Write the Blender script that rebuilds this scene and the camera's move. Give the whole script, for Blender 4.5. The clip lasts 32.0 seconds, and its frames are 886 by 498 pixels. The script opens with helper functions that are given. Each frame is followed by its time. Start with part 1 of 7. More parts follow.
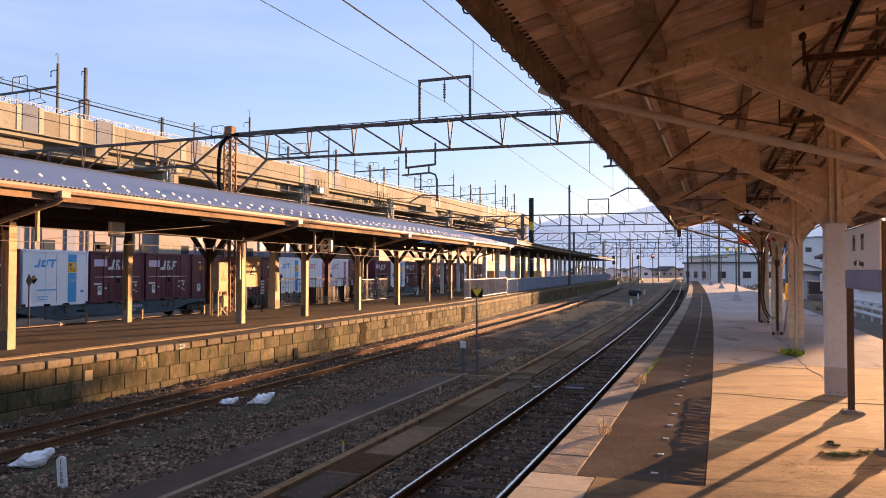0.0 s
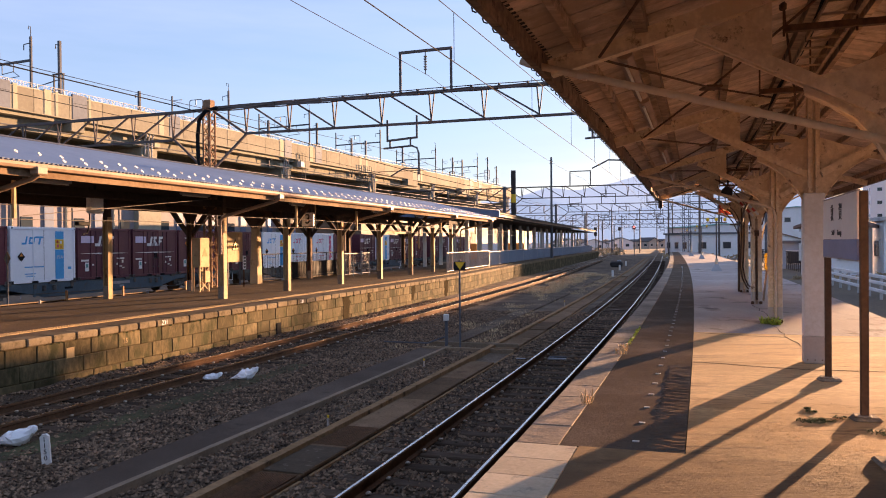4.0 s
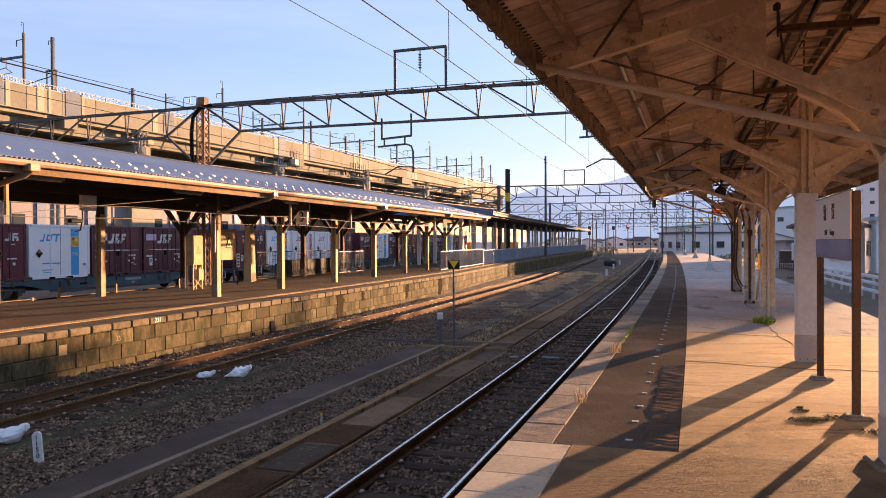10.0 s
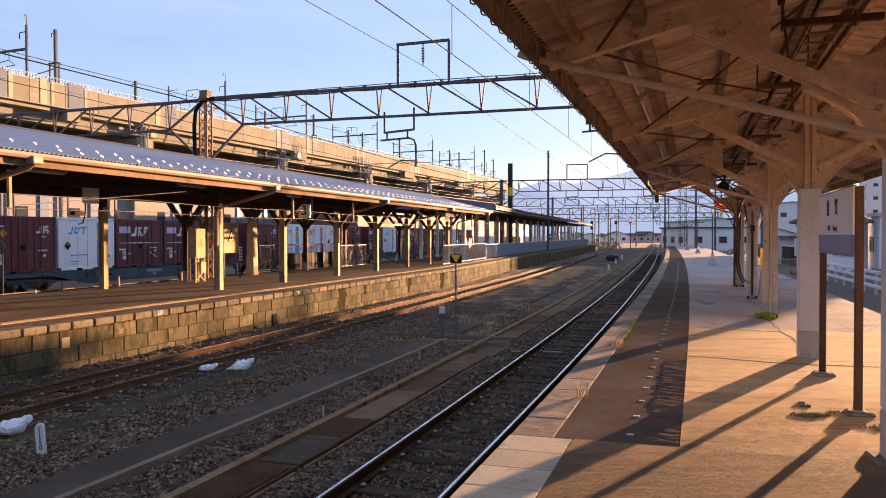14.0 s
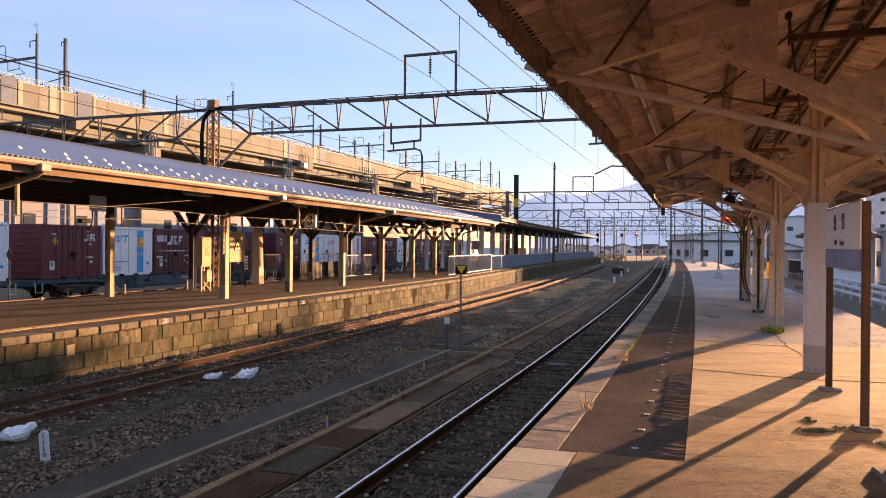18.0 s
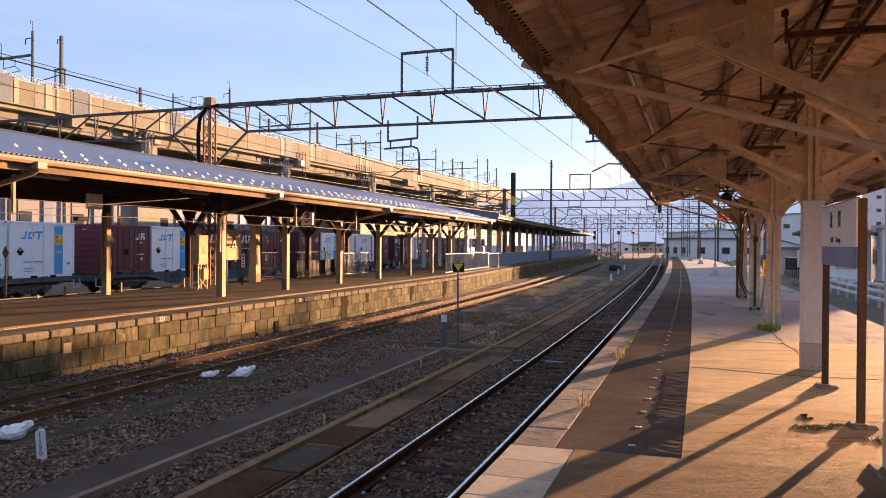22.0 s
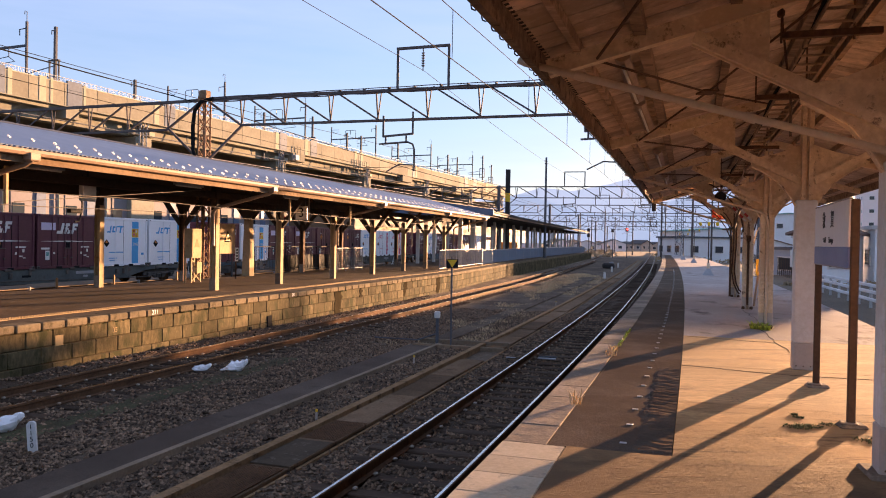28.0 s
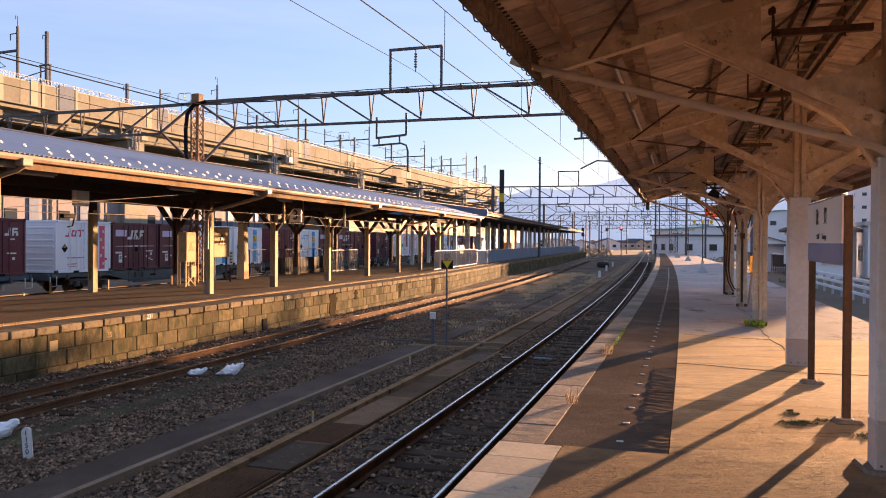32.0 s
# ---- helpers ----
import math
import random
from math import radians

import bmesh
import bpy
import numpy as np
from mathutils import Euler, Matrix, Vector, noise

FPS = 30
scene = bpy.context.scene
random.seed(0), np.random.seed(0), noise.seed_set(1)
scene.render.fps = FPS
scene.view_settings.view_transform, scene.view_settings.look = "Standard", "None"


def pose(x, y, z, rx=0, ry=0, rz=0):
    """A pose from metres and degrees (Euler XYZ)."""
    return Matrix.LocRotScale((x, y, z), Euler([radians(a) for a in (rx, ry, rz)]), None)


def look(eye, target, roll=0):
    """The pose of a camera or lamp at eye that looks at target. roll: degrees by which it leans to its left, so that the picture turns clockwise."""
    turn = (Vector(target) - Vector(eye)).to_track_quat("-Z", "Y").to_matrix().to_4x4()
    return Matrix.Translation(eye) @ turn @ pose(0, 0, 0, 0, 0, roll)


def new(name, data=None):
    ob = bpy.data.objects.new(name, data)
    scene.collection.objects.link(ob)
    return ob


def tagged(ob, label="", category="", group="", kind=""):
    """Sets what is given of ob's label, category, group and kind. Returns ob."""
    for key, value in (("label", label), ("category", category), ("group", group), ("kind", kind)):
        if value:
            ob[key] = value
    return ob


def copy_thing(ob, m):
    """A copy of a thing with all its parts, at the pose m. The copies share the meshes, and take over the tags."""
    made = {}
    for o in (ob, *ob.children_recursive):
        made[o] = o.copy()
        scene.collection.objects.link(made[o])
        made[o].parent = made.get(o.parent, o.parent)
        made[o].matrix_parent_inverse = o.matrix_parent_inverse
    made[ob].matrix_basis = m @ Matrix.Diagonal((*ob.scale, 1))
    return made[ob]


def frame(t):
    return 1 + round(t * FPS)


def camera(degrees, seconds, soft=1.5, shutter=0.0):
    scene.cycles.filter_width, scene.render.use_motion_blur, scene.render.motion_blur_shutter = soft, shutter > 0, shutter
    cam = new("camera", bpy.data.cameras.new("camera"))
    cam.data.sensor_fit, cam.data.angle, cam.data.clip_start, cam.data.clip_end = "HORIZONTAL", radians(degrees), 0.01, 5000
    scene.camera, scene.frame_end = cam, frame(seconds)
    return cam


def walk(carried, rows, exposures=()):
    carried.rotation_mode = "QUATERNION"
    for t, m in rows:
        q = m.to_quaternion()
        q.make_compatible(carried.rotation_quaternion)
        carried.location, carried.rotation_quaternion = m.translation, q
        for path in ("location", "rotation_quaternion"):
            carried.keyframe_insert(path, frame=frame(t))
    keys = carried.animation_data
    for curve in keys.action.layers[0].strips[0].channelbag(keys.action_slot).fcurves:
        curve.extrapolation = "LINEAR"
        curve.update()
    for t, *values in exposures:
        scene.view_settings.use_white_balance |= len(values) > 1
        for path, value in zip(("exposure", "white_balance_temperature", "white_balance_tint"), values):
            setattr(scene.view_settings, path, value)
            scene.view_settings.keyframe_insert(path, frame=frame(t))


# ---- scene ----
# The place is laid out along the near track: u runs along it, d is the way to its right, z is the height over the platform.


def cx(u):
    return -0.82 + 0.2895 * u - 2.34 * math.exp(-u / 40)


def ck(u):
    return 0.2895 + 0.0585 * math.exp(-u / 40)


def at(u, d, z=0.0):
    k = ck(u)
    n = math.hypot(1, k)
    return Vector((cx(u) + d / n, u - d * k / n, z))


def turn_at(u):
    return -math.degrees(math.atan(ck(u)))


def lane(u, d, z=0.0, extra=0.0):
    """A pose on the plan: its x axis points to the right of the track, its y axis along it."""
    p = at(u, d, z)
    return pose(p.x, p.y, p.z, 0, 0, turn_at(u) + extra)


# ---- camera ----
cam = camera(59.2, 32.0, soft=1.0)
PATH = [
    (0, 91.560, -0.088, 0.980), (0.5, 91.530, -0.121, 0.864), (1, 91.212, -0.046, 0.546),
    (1.5, 90.671, 0.054, 0.154), (2, 90.188, 0.166, -0.112), (2.5, 89.857, 0.304, -0.200),
    (3, 89.628, 0.410, -0.258), (3.5, 89.588, 0.466, -0.304), (5.5, 89.718, 0.544, -0.128),
    (6, 89.800, 0.630, -0.002), (6.5, 89.811, 0.653, 0.074), (7, 89.833, 0.597, 0.059),
    (7.5, 89.866, 0.520, -0.015), (8, 89.882, 0.416, -0.122), (8.5, 89.858, 0.355, -0.255),
    (9, 89.805, 0.337, -0.417), (9.5, 89.659, 0.335, -0.601), (10, 89.476, 0.276, -0.729),
    (10.5, 89.350, 0.227, -0.760), (11, 89.292, 0.234, -0.680), (11.5, 89.265, 0.175, -0.590),
    (12, 89.200, 0.183, -0.497), (12.5, 89.135, 0.149, -0.492), (13, 89.101, 0.132, -0.566),
    (13.5, 89.067, 0.104, -0.612), (14, 89.040, 0.050, -0.558), (14.5, 89.025, 0.048, -0.431),
    (16.5, 89.688, -0.096, -0.334), (17, 89.784, -0.174, -0.323), (17.5, 89.810, -0.324, -0.234),
    (18, 89.838, -0.471, -0.154), (18.5, 89.875, -0.615, -0.131), (19, 89.878, -0.608, -0.182),
    (19.5, 89.805, -0.529, -0.238), (20, 89.691, -0.497, -0.229), (20.5, 89.605, -0.512, -0.249),
    (21, 89.559, -0.514, -0.297), (21.5, 89.583, -0.459, -0.373), (22, 89.674, -0.425, -0.373),
    (22.5, 89.774, -0.384, -0.333), (23, 89.854, -0.409, -0.298), (23.5, 89.913, -0.432, -0.256),
    (24, 89.883, -0.500, -0.241), (24.5, 89.763, -0.588, -0.286), (25, 89.620, -0.675, -0.355),
    (25.5, 89.527, -0.767, -0.417), (27.5, 89.492, -1.046, -0.774), (28, 89.389, -1.045, -0.803),
    (28.5, 89.300, -1.092, -0.872), (29, 89.339, -1.209, -0.988), (29.5, 89.408, -1.275, -1.112),
    (30, 89.402, -1.268, -1.177), (30.5, 89.358, -1.198, -1.208), (31, 89.361, -1.021, -1.218),
    (31.5, 89.400, -0.693, -1.203), (32, 89.455, -0.390, -1.200),
]
walk(cam, [(t, pose(0, 0, 1.48, rx, ry, rz)) for t, rx, ry, rz in PATH], exposures=[(0.0, 2.4, 6750, 20), (32.0, 2.4, 6750, 20)])

# ---- light ----
SUN_AZ, SUN_EL = 40.0, 3.6
world = bpy.data.worlds.new("sky")
scene.world = world
world.use_nodes = True
wn, wl = world.node_tree.nodes, world.node_tree.links
wn.clear()
sky = wn.new("ShaderNodeTexSky")
sky.sky_type, sky.sun_disc = "NISHITA", False
sky.sun_elevation, sky.sun_rotation = radians(3.6), radians(SUN_AZ)
sky.air_density, sky.dust_density, sky.ozone_density = 1.0, 0.7, 3.0
coord = wn.new("ShaderNodeTexCoord")
stretch = wn.new("ShaderNodeMapping")
stretch.inputs["Scale"].default_value = (1.2, 1.2, 9.0)
stretch.inputs["Rotation"].default_value = (0.0, radians(7), 0.0)
cirrus = wn.new("ShaderNodeTexNoise")
cirrus.inputs["Scale"].default_value, cirrus.inputs["Detail"].default_value, cirrus.inputs["Roughness"].default_value = 1.7, 7.0, 0.55
veil = wn.new("ShaderNodeValToRGB")
veil.color_ramp.elements[0].position, veil.color_ramp.elements[0].color = 0.40, (0.4, 0.4, 0.4, 1)
veil.color_ramp.elements[1].position, veil.color_ramp.elements[1].color = 0.76, (0.75, 0.75, 0.75, 1)
blend = wn.new("ShaderNodeMix")
blend.data_type = "RGBA"
blend.inputs[7].default_value = (1.4, 1.8, 2.75, 1)
backg = wn.new("ShaderNodeBackground")
backg.inputs["Strength"].default_value = 0.086
wout = wn.new("ShaderNodeOutputWorld")
wl.new(coord.outputs["Generated"], stretch.inputs["Vector"])
wl.new(stretch.outputs["Vector"], cirrus.inputs["Vector"])
wl.new(cirrus.outputs["Fac"], veil.inputs["Fac"])
wl.new(veil.outputs["Color"], blend.inputs[0])
wl.new(sky.outputs["Color"], blend.inputs[6])
wl.new(blend.outputs[2], backg.inputs["Color"])
wl.new(backg.outputs["Background"], wout.inputs["Surface"])
sun_way = Vector((math.sin(radians(SUN_AZ)) * math.cos(radians(SUN_EL)), math.cos(radians(SUN_AZ)) * math.cos(radians(SUN_EL)), math.sin(radians(SUN_EL))))
sun = new("sun", bpy.data.lights.new("sun", "SUN"))
sun.data.energy, sun.data.angle, sun.data.color = 5.0, radians(0.6), (1.0, 0.61, 0.32)
sun.matrix_world = look(sun_way * 200, (0, 0, 0))


# ---- materials ----
def paint(name, base, other=None, rough=0.6, metal=0.0, grain=12.0, stain=0.7, amount=0.5, bump=0.25, depth=0.004, vary=0.0, dirt=None, dirt_at=0.56, stretch=(1, 1, 1), ior=1.45, spec=0.25, relief=None):
    """A surface with fine grain, large stains and a little relief; vary: how far alike pieces differ."""
    m = bpy.data.materials.new(name)
    m.use_nodes = True
    n, l = m.node_tree.nodes, m.node_tree.links
    bsdf = n["Principled BSDF"]
    other = other or tuple(c * 0.6 for c in base)
    tc = n.new("ShaderNodeTexCoord")
    mp = n.new("ShaderNodeMapping")
    mp.inputs["Scale"].default_value = stretch
    who, shove = n.new("ShaderNodeObjectInfo"), n.new("ShaderNodeVectorMath")
    shove.operation = "MULTIPLY_ADD"
    shove.inputs[1].default_value = (53.0, 37.0, 29.0)
    l.new(who.outputs["Random"], shove.inputs[0])
    l.new(tc.outputs["Object"], shove.inputs[2])
    l.new(shove.outputs[0], mp.inputs["Vector"])
    a, b = n.new("ShaderNodeTexNoise"), n.new("ShaderNodeTexNoise")
    a.inputs["Scale"].default_value, a.inputs["Detail"].default_value, a.inputs["Roughness"].default_value = grain, 6.0, 0.65
    b.inputs["Scale"].default_value, b.inputs["Detail"].default_value, b.inputs["Roughness"].default_value = stain, 5.0, 0.6
    for q in (a, b):
        l.new(mp.outputs["Vector"], q.inputs["Vector"])
    mix = n.new("ShaderNodeMix")
    mix.data_type = "RGBA"
    mix.inputs[6].default_value, mix.inputs[7].default_value = (*base, 1), (*other, 1)
    add = n.new("ShaderNodeMath")
    add.operation = "ADD"
    ramp = n.new("ShaderNodeMapRange")
    ramp.inputs["From Min"].default_value, ramp.inputs["From Max"].default_value = 0.75, 1.25
    ramp.inputs["To Min"].default_value, ramp.inputs["To Max"].default_value = 0.0, amount * 2
    l.new(a.outputs["Fac"], add.inputs[0])
    l.new(b.outputs["Fac"], add.inputs[1])
    l.new(add.outputs[0], ramp.inputs["Value"])
    l.new(ramp.outputs[0], mix.inputs[0])
    colour = mix.outputs[2]
    if dirt:
        c = n.new("ShaderNodeTexNoise")
        c.inputs["Scale"].default_value, c.inputs["Detail"].default_value, c.inputs["Roughness"].default_value = stain * 2.7, 8.0, 0.7
        l.new(mp.outputs["Vector"], c.inputs["Vector"])
        cr = n.new("ShaderNodeMapRange")
        cr.inputs["From Min"].default_value, cr.inputs["From Max"].default_value = dirt_at, dirt_at + 0.12
        l.new(c.outputs["Fac"], cr.inputs["Value"])
        dm = n.new("ShaderNodeMix")
        dm.data_type = "RGBA"
        dm.inputs[7].default_value = (*dirt, 1)
        l.new(cr.outputs[0], dm.inputs[0])
        l.new(colour, dm.inputs[6])
        colour = dm.outputs[2]
    if vary:
        info = n.new("ShaderNodeObjectInfo")
        isl = n.new("ShaderNodeNewGeometry")
        both = n.new("ShaderNodeMath")
        both.operation = "ADD"
        frac = n.new("ShaderNodeMath")
        frac.operation = "FRACT"
        l.new(info.outputs["Random"], both.inputs[0])
        l.new(isl.outputs["Random Per Island"], both.inputs[1])
        l.new(both.outputs[0], frac.inputs[0])
        hsv = n.new("ShaderNodeHueSaturation")
        vr = n.new("ShaderNodeMapRange")
        vr.inputs["To Min"].default_value, vr.inputs["To Max"].default_value = 1 - vary, 1 + vary
        l.new(frac.outputs[0], vr.inputs["Value"])
        l.new(vr.outputs[0], hsv.inputs["Value"])
        l.new(colour, hsv.inputs["Color"])
        colour = hsv.outputs["Color"]
    l.new(colour, bsdf.inputs["Base Color"])
    rr = n.new("ShaderNodeMapRange")
    rr.inputs["To Min"].default_value, rr.inputs["To Max"].default_value = max(0.05, rough - 0.12), min(1.0, rough + 0.15)
    l.new(b.outputs["Fac"], rr.inputs["Value"])
    l.new(rr.outputs[0], bsdf.inputs["Roughness"])
    bsdf.inputs["Specular IOR Level"].default_value = spec
    bsdf.inputs["Metallic"].default_value, bsdf.inputs["IOR"].default_value = metal, ior
    if bump:
        bp = n.new("ShaderNodeBump")
        bp.inputs["Strength"].default_value, bp.inputs["Distance"].default_value = bump, depth
        l.new(a.outputs["Fac"], bp.inputs["Height"])
        if relief:
            wv, bq = n.new("ShaderNodeTexNoise"), n.new("ShaderNodeBump")
            wv.inputs["Scale"].default_value, wv.inputs["Detail"].default_value = relief[0], 4.0
            bq.inputs["Strength"].default_value, bq.inputs["Distance"].default_value = 0.8, relief[1]
            l.new(mp.outputs["Vector"], wv.inputs["Vector"])
            l.new(wv.outputs["Fac"], bq.inputs["Height"])
            l.new(bq.outputs["Normal"], bp.inputs["Normal"])
        l.new(bp.outputs["Normal"], bsdf.inputs["Normal"])
    return m


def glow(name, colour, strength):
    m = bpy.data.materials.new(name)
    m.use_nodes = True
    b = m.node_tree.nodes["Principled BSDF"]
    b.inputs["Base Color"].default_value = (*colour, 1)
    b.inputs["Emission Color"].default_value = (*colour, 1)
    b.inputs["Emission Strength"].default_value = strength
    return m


M = dict(
    gravel=paint("gravel", (0.235, 0.172, 0.118), (0.095, 0.068, 0.048), 0.95, spec=0.1, grain=28, stain=0.5, amount=0.8, bump=1.0, depth=0.05),
    earth=paint("earth", (0.20, 0.145, 0.095), (0.09, 0.07, 0.05), 0.95, grain=6, stain=0.06, bump=0.6, depth=0.03),
    stone=paint("ballast_stone", (0.25, 0.16, 0.098), (0.082, 0.053, 0.033), 0.85, spec=0.3, grain=14, stain=3, vary=0.75),
    asphalt=paint("asphalt", (0.20, 0.155, 0.118), (0.115, 0.088, 0.066), 0.98, spec=0.0, grain=90, stain=0.9, amount=0.9, bump=0.8, depth=0.006, dirt=(0.16, 0.115, 0.08), dirt_at=0.56, relief=(9.0, 0.008)),
    old_asphalt=paint("worn_asphalt", (0.21, 0.137, 0.087), (0.10, 0.064, 0.042), 0.97, spec=0.05, grain=60, stain=0.8, amount=0.7, bump=0.8, depth=0.008, dirt=(0.06, 0.045, 0.034), dirt_at=0.58, relief=(6.0, 0.015)),
    grey_floor=paint("grey_floor", (0.50, 0.425, 0.375), (0.37, 0.31, 0.275), 0.95, spec=0.05, grain=34, stain=0.5, amount=0.9, bump=0.5, depth=0.006, dirt=(0.15, 0.12, 0.105), dirt_at=0.56, relief=(1.1, 0.02), stretch=(1, 0.6, 1)),
    dusty=paint("dusty_concrete", (0.70, 0.465, 0.232), (0.44, 0.28, 0.138), 0.95, spec=0.05, grain=46, stain=1.3, amount=1.0, bump=0.8, depth=0.008, dirt=(0.15, 0.098, 0.058), dirt_at=0.53, relief=(3.0, 0.01), stretch=(0.35, 1.4, 1)),
    casing=paint("grey_casing", (0.52, 0.455, 0.40), (0.44, 0.38, 0.33), 0.7, spec=0.1, grain=20, stain=2, bump=0.15, dirt=(0.25, 0.16, 0.10), dirt_at=0.62),
    wall_pink=paint("house_wall_pink", (0.88, 0.76, 0.72), (0.82, 0.70, 0.66), 0.8, grain=5, stain=0.4),
    roof_brown=paint("brown_roof_tile", (0.24, 0.15, 0.115), (0.17, 0.10, 0.08), 0.8, grain=6, stain=0.6),
    concrete=paint("platform_concrete", (0.75, 0.50, 0.25), (0.52, 0.335, 0.165), 0.9, spec=0.1, grain=34, stain=0.9, amount=1.0, bump=0.6, depth=0.007, dirt=(0.32, 0.20, 0.105), dirt_at=0.54, relief=(2.0, 0.008), stretch=(0.3, 1.5, 1)),
    slab=paint("edge_slab", (0.37, 0.285, 0.215), (0.23, 0.178, 0.133), 0.95, spec=0.08, grain=30, stain=1.5, amount=0.8, bump=0.6, vary=0.25, dirt=(0.15, 0.115, 0.085), dirt_at=0.56, relief=(7.0, 0.01)),
    white_slab=paint("white_slab", (0.66, 0.53, 0.37), (0.50, 0.395, 0.27), 0.85, spec=0.15, grain=30, stain=1.5, bump=0.4, vary=0.1, dirt=(0.32, 0.27, 0.21), dirt_at=0.56),
    block=paint("platform_block", (0.165, 0.125, 0.066), (0.085, 0.067, 0.036), 0.95, spec=0.05, grain=12, stain=1.0, stretch=(1, 1, 0.5), amount=0.85, bump=0.8, depth=0.014, vary=0.30, dirt=(0.048, 0.046, 0.022), dirt_at=0.50),
    mortar=paint("mortar", (0.075, 0.055, 0.035), None, 0.95, spec=0.05, grain=30),
    coping=paint("coping_stone", (0.21, 0.16, 0.10), (0.125, 0.095, 0.058), 0.95, spec=0.05, grain=20, stain=2, bump=0.5, vary=0.25, dirt=(0.085, 0.066, 0.036), dirt_at=0.53),
    tactile=paint("tactile_yellow", (0.47, 0.32, 0.15), (0.33, 0.225, 0.11), 0.8, grain=40, stain=2, vary=0.15, dirt=(0.24, 0.18, 0.12)),
    path=paint("trodden_path", (0.125, 0.09, 0.065), (0.072, 0.051, 0.037), 0.95, spec=0.15, grain=50, stain=0.8, amount=0.7, bump=0.5, depth=0.006, dirt=(0.055, 0.04, 0.028), dirt_at=0.58),
    fence_mesh=paint("blue_grey_mesh", (0.33, 0.37, 0.44), (0.27, 0.305, 0.36), 0.95, spec=0.03, grain=20, stain=0.6),
    mossy=paint("mossy_soil", (0.13, 0.135, 0.065), (0.07, 0.06, 0.035), 0.95, spec=0.1, grain=30, stain=1.2, amount=0.8, bump=1.0, depth=0.03, dirt=(0.15, 0.10, 0.065), dirt_at=0.55),
    far_edge_dark=paint("brown_fascia", (0.19, 0.13, 0.085), (0.12, 0.08, 0.05), 0.7, grain=8, stain=0.6),
    stain=paint("wall_stain", (0.036, 0.029, 0.018), (0.055, 0.043, 0.026), 0.95, spec=0.0, grain=14, stain=3, bump=0.6, depth=0.01),
    column_web=paint("rusty_web", (0.52, 0.38, 0.27), (0.30, 0.19, 0.125), 0.9, spec=0.05, grain=14, stain=1.6, bump=0.4, dirt=(0.09, 0.045, 0.03), dirt_at=0.52, stretch=(2, 2, 0.4)),
    worn_plate=paint("worn_steel_plate", (0.105, 0.076, 0.05), (0.07, 0.05, 0.034), 0.95, spec=0.06, grain=20, stain=2.4, bump=0.3, dirt=(0.19, 0.15, 0.11), dirt_at=0.58, stretch=(1, 1, 1)),
    rail_side=paint("rail_rust", (0.17, 0.09, 0.048), (0.08, 0.045, 0.027), 0.95, spec=0.05, grain=25, stain=2),
    rail_top=paint("rail_steel", (0.72, 0.68, 0.64), (0.5, 0.45, 0.41), 0.24, metal=1.0, grain=30, stain=3, bump=0.05),
    sleeper=paint("sleeper_wood", (0.10, 0.068, 0.047), (0.045, 0.031, 0.022), 0.95, spec=0.05, grain=14, stain=2, vary=0.3, bump=0.6, depth=0.008, stretch=(0.3, 3, 3)),
    clip=paint("rail_clip", (0.55, 0.50, 0.42), (0.3, 0.22, 0.15), 0.5, metal=0.6, grain=40),
    trough=paint("trough_concrete", (0.30, 0.21, 0.135), (0.15, 0.105, 0.068), 0.95, spec=0.05, grain=25, stain=1.2, vary=0.25, bump=0.5, dirt=(0.24, 0.18, 0.12), dirt_at=0.62),
    kerb=paint("kerb_concrete", (0.27, 0.195, 0.13), (0.16, 0.115, 0.075), 0.9, grain=25, stain=1.5, vary=0.15, dirt=(0.12, 0.08, 0.05)),
    bag=paint("white_sack", (0.95, 0.945, 0.94), (0.88, 0.875, 0.87), 0.6, grain=10, stain=3, bump=0.4),
    white=paint("white_paint", (0.74, 0.72, 0.69), (0.60, 0.56, 0.50), 0.55, grain=20, stain=1.2, bump=0.15, dirt=(0.45, 0.38, 0.30), dirt_at=0.62),
    grey=paint("grey_paint", (0.36, 0.36, 0.37), (0.26, 0.26, 0.26), 0.55, grain=20, stain=1.2, bump=0.15, dirt=(0.18, 0.14, 0.10), dirt_at=0.62),
    cream=paint("cream_paint", (0.84, 0.67, 0.47), (0.64, 0.475, 0.31), 0.65, grain=18, stain=2.6, amount=0.75, bump=0.35, dirt=(0.14, 0.068, 0.038), dirt_at=0.575),
    soot=paint("roof_timber", (0.46, 0.31, 0.21), (0.26, 0.17, 0.11), 0.85, grain=7, stain=1.2, amount=0.8, bump=0.4, vary=0.3, stretch=(0.6, 2, 2), dirt=(0.055, 0.034, 0.022), dirt_at=0.54),
    plank=paint("ceiling_plank", (0.68, 0.51, 0.385), (0.46, 0.335, 0.245), 0.85, grain=9, stain=0.9, amount=0.8, bump=0.3, vary=0.22, dirt=(0.20, 0.135, 0.095), dirt_at=0.58),
    rust=paint("rusty_steel", (0.16, 0.085, 0.05), (0.075, 0.04, 0.025), 0.8, metal=0.2, grain=16, stain=2, bump=0.3),
    dark_steel=paint("dark_steel", (0.05, 0.045, 0.043), (0.03, 0.026, 0.024), 0.75, spec=0.2, grain=20, stain=1),
    steel=paint("galvanised_steel", (0.13, 0.135, 0.15), (0.09, 0.093, 0.10), 0.8, spec=0.12, grain=20, stain=1),
    brown=paint("brown_paint", (0.15, 0.088, 0.055), (0.09, 0.052, 0.034), 0.75, spec=0.08, grain=20, stain=2, bump=0.1),
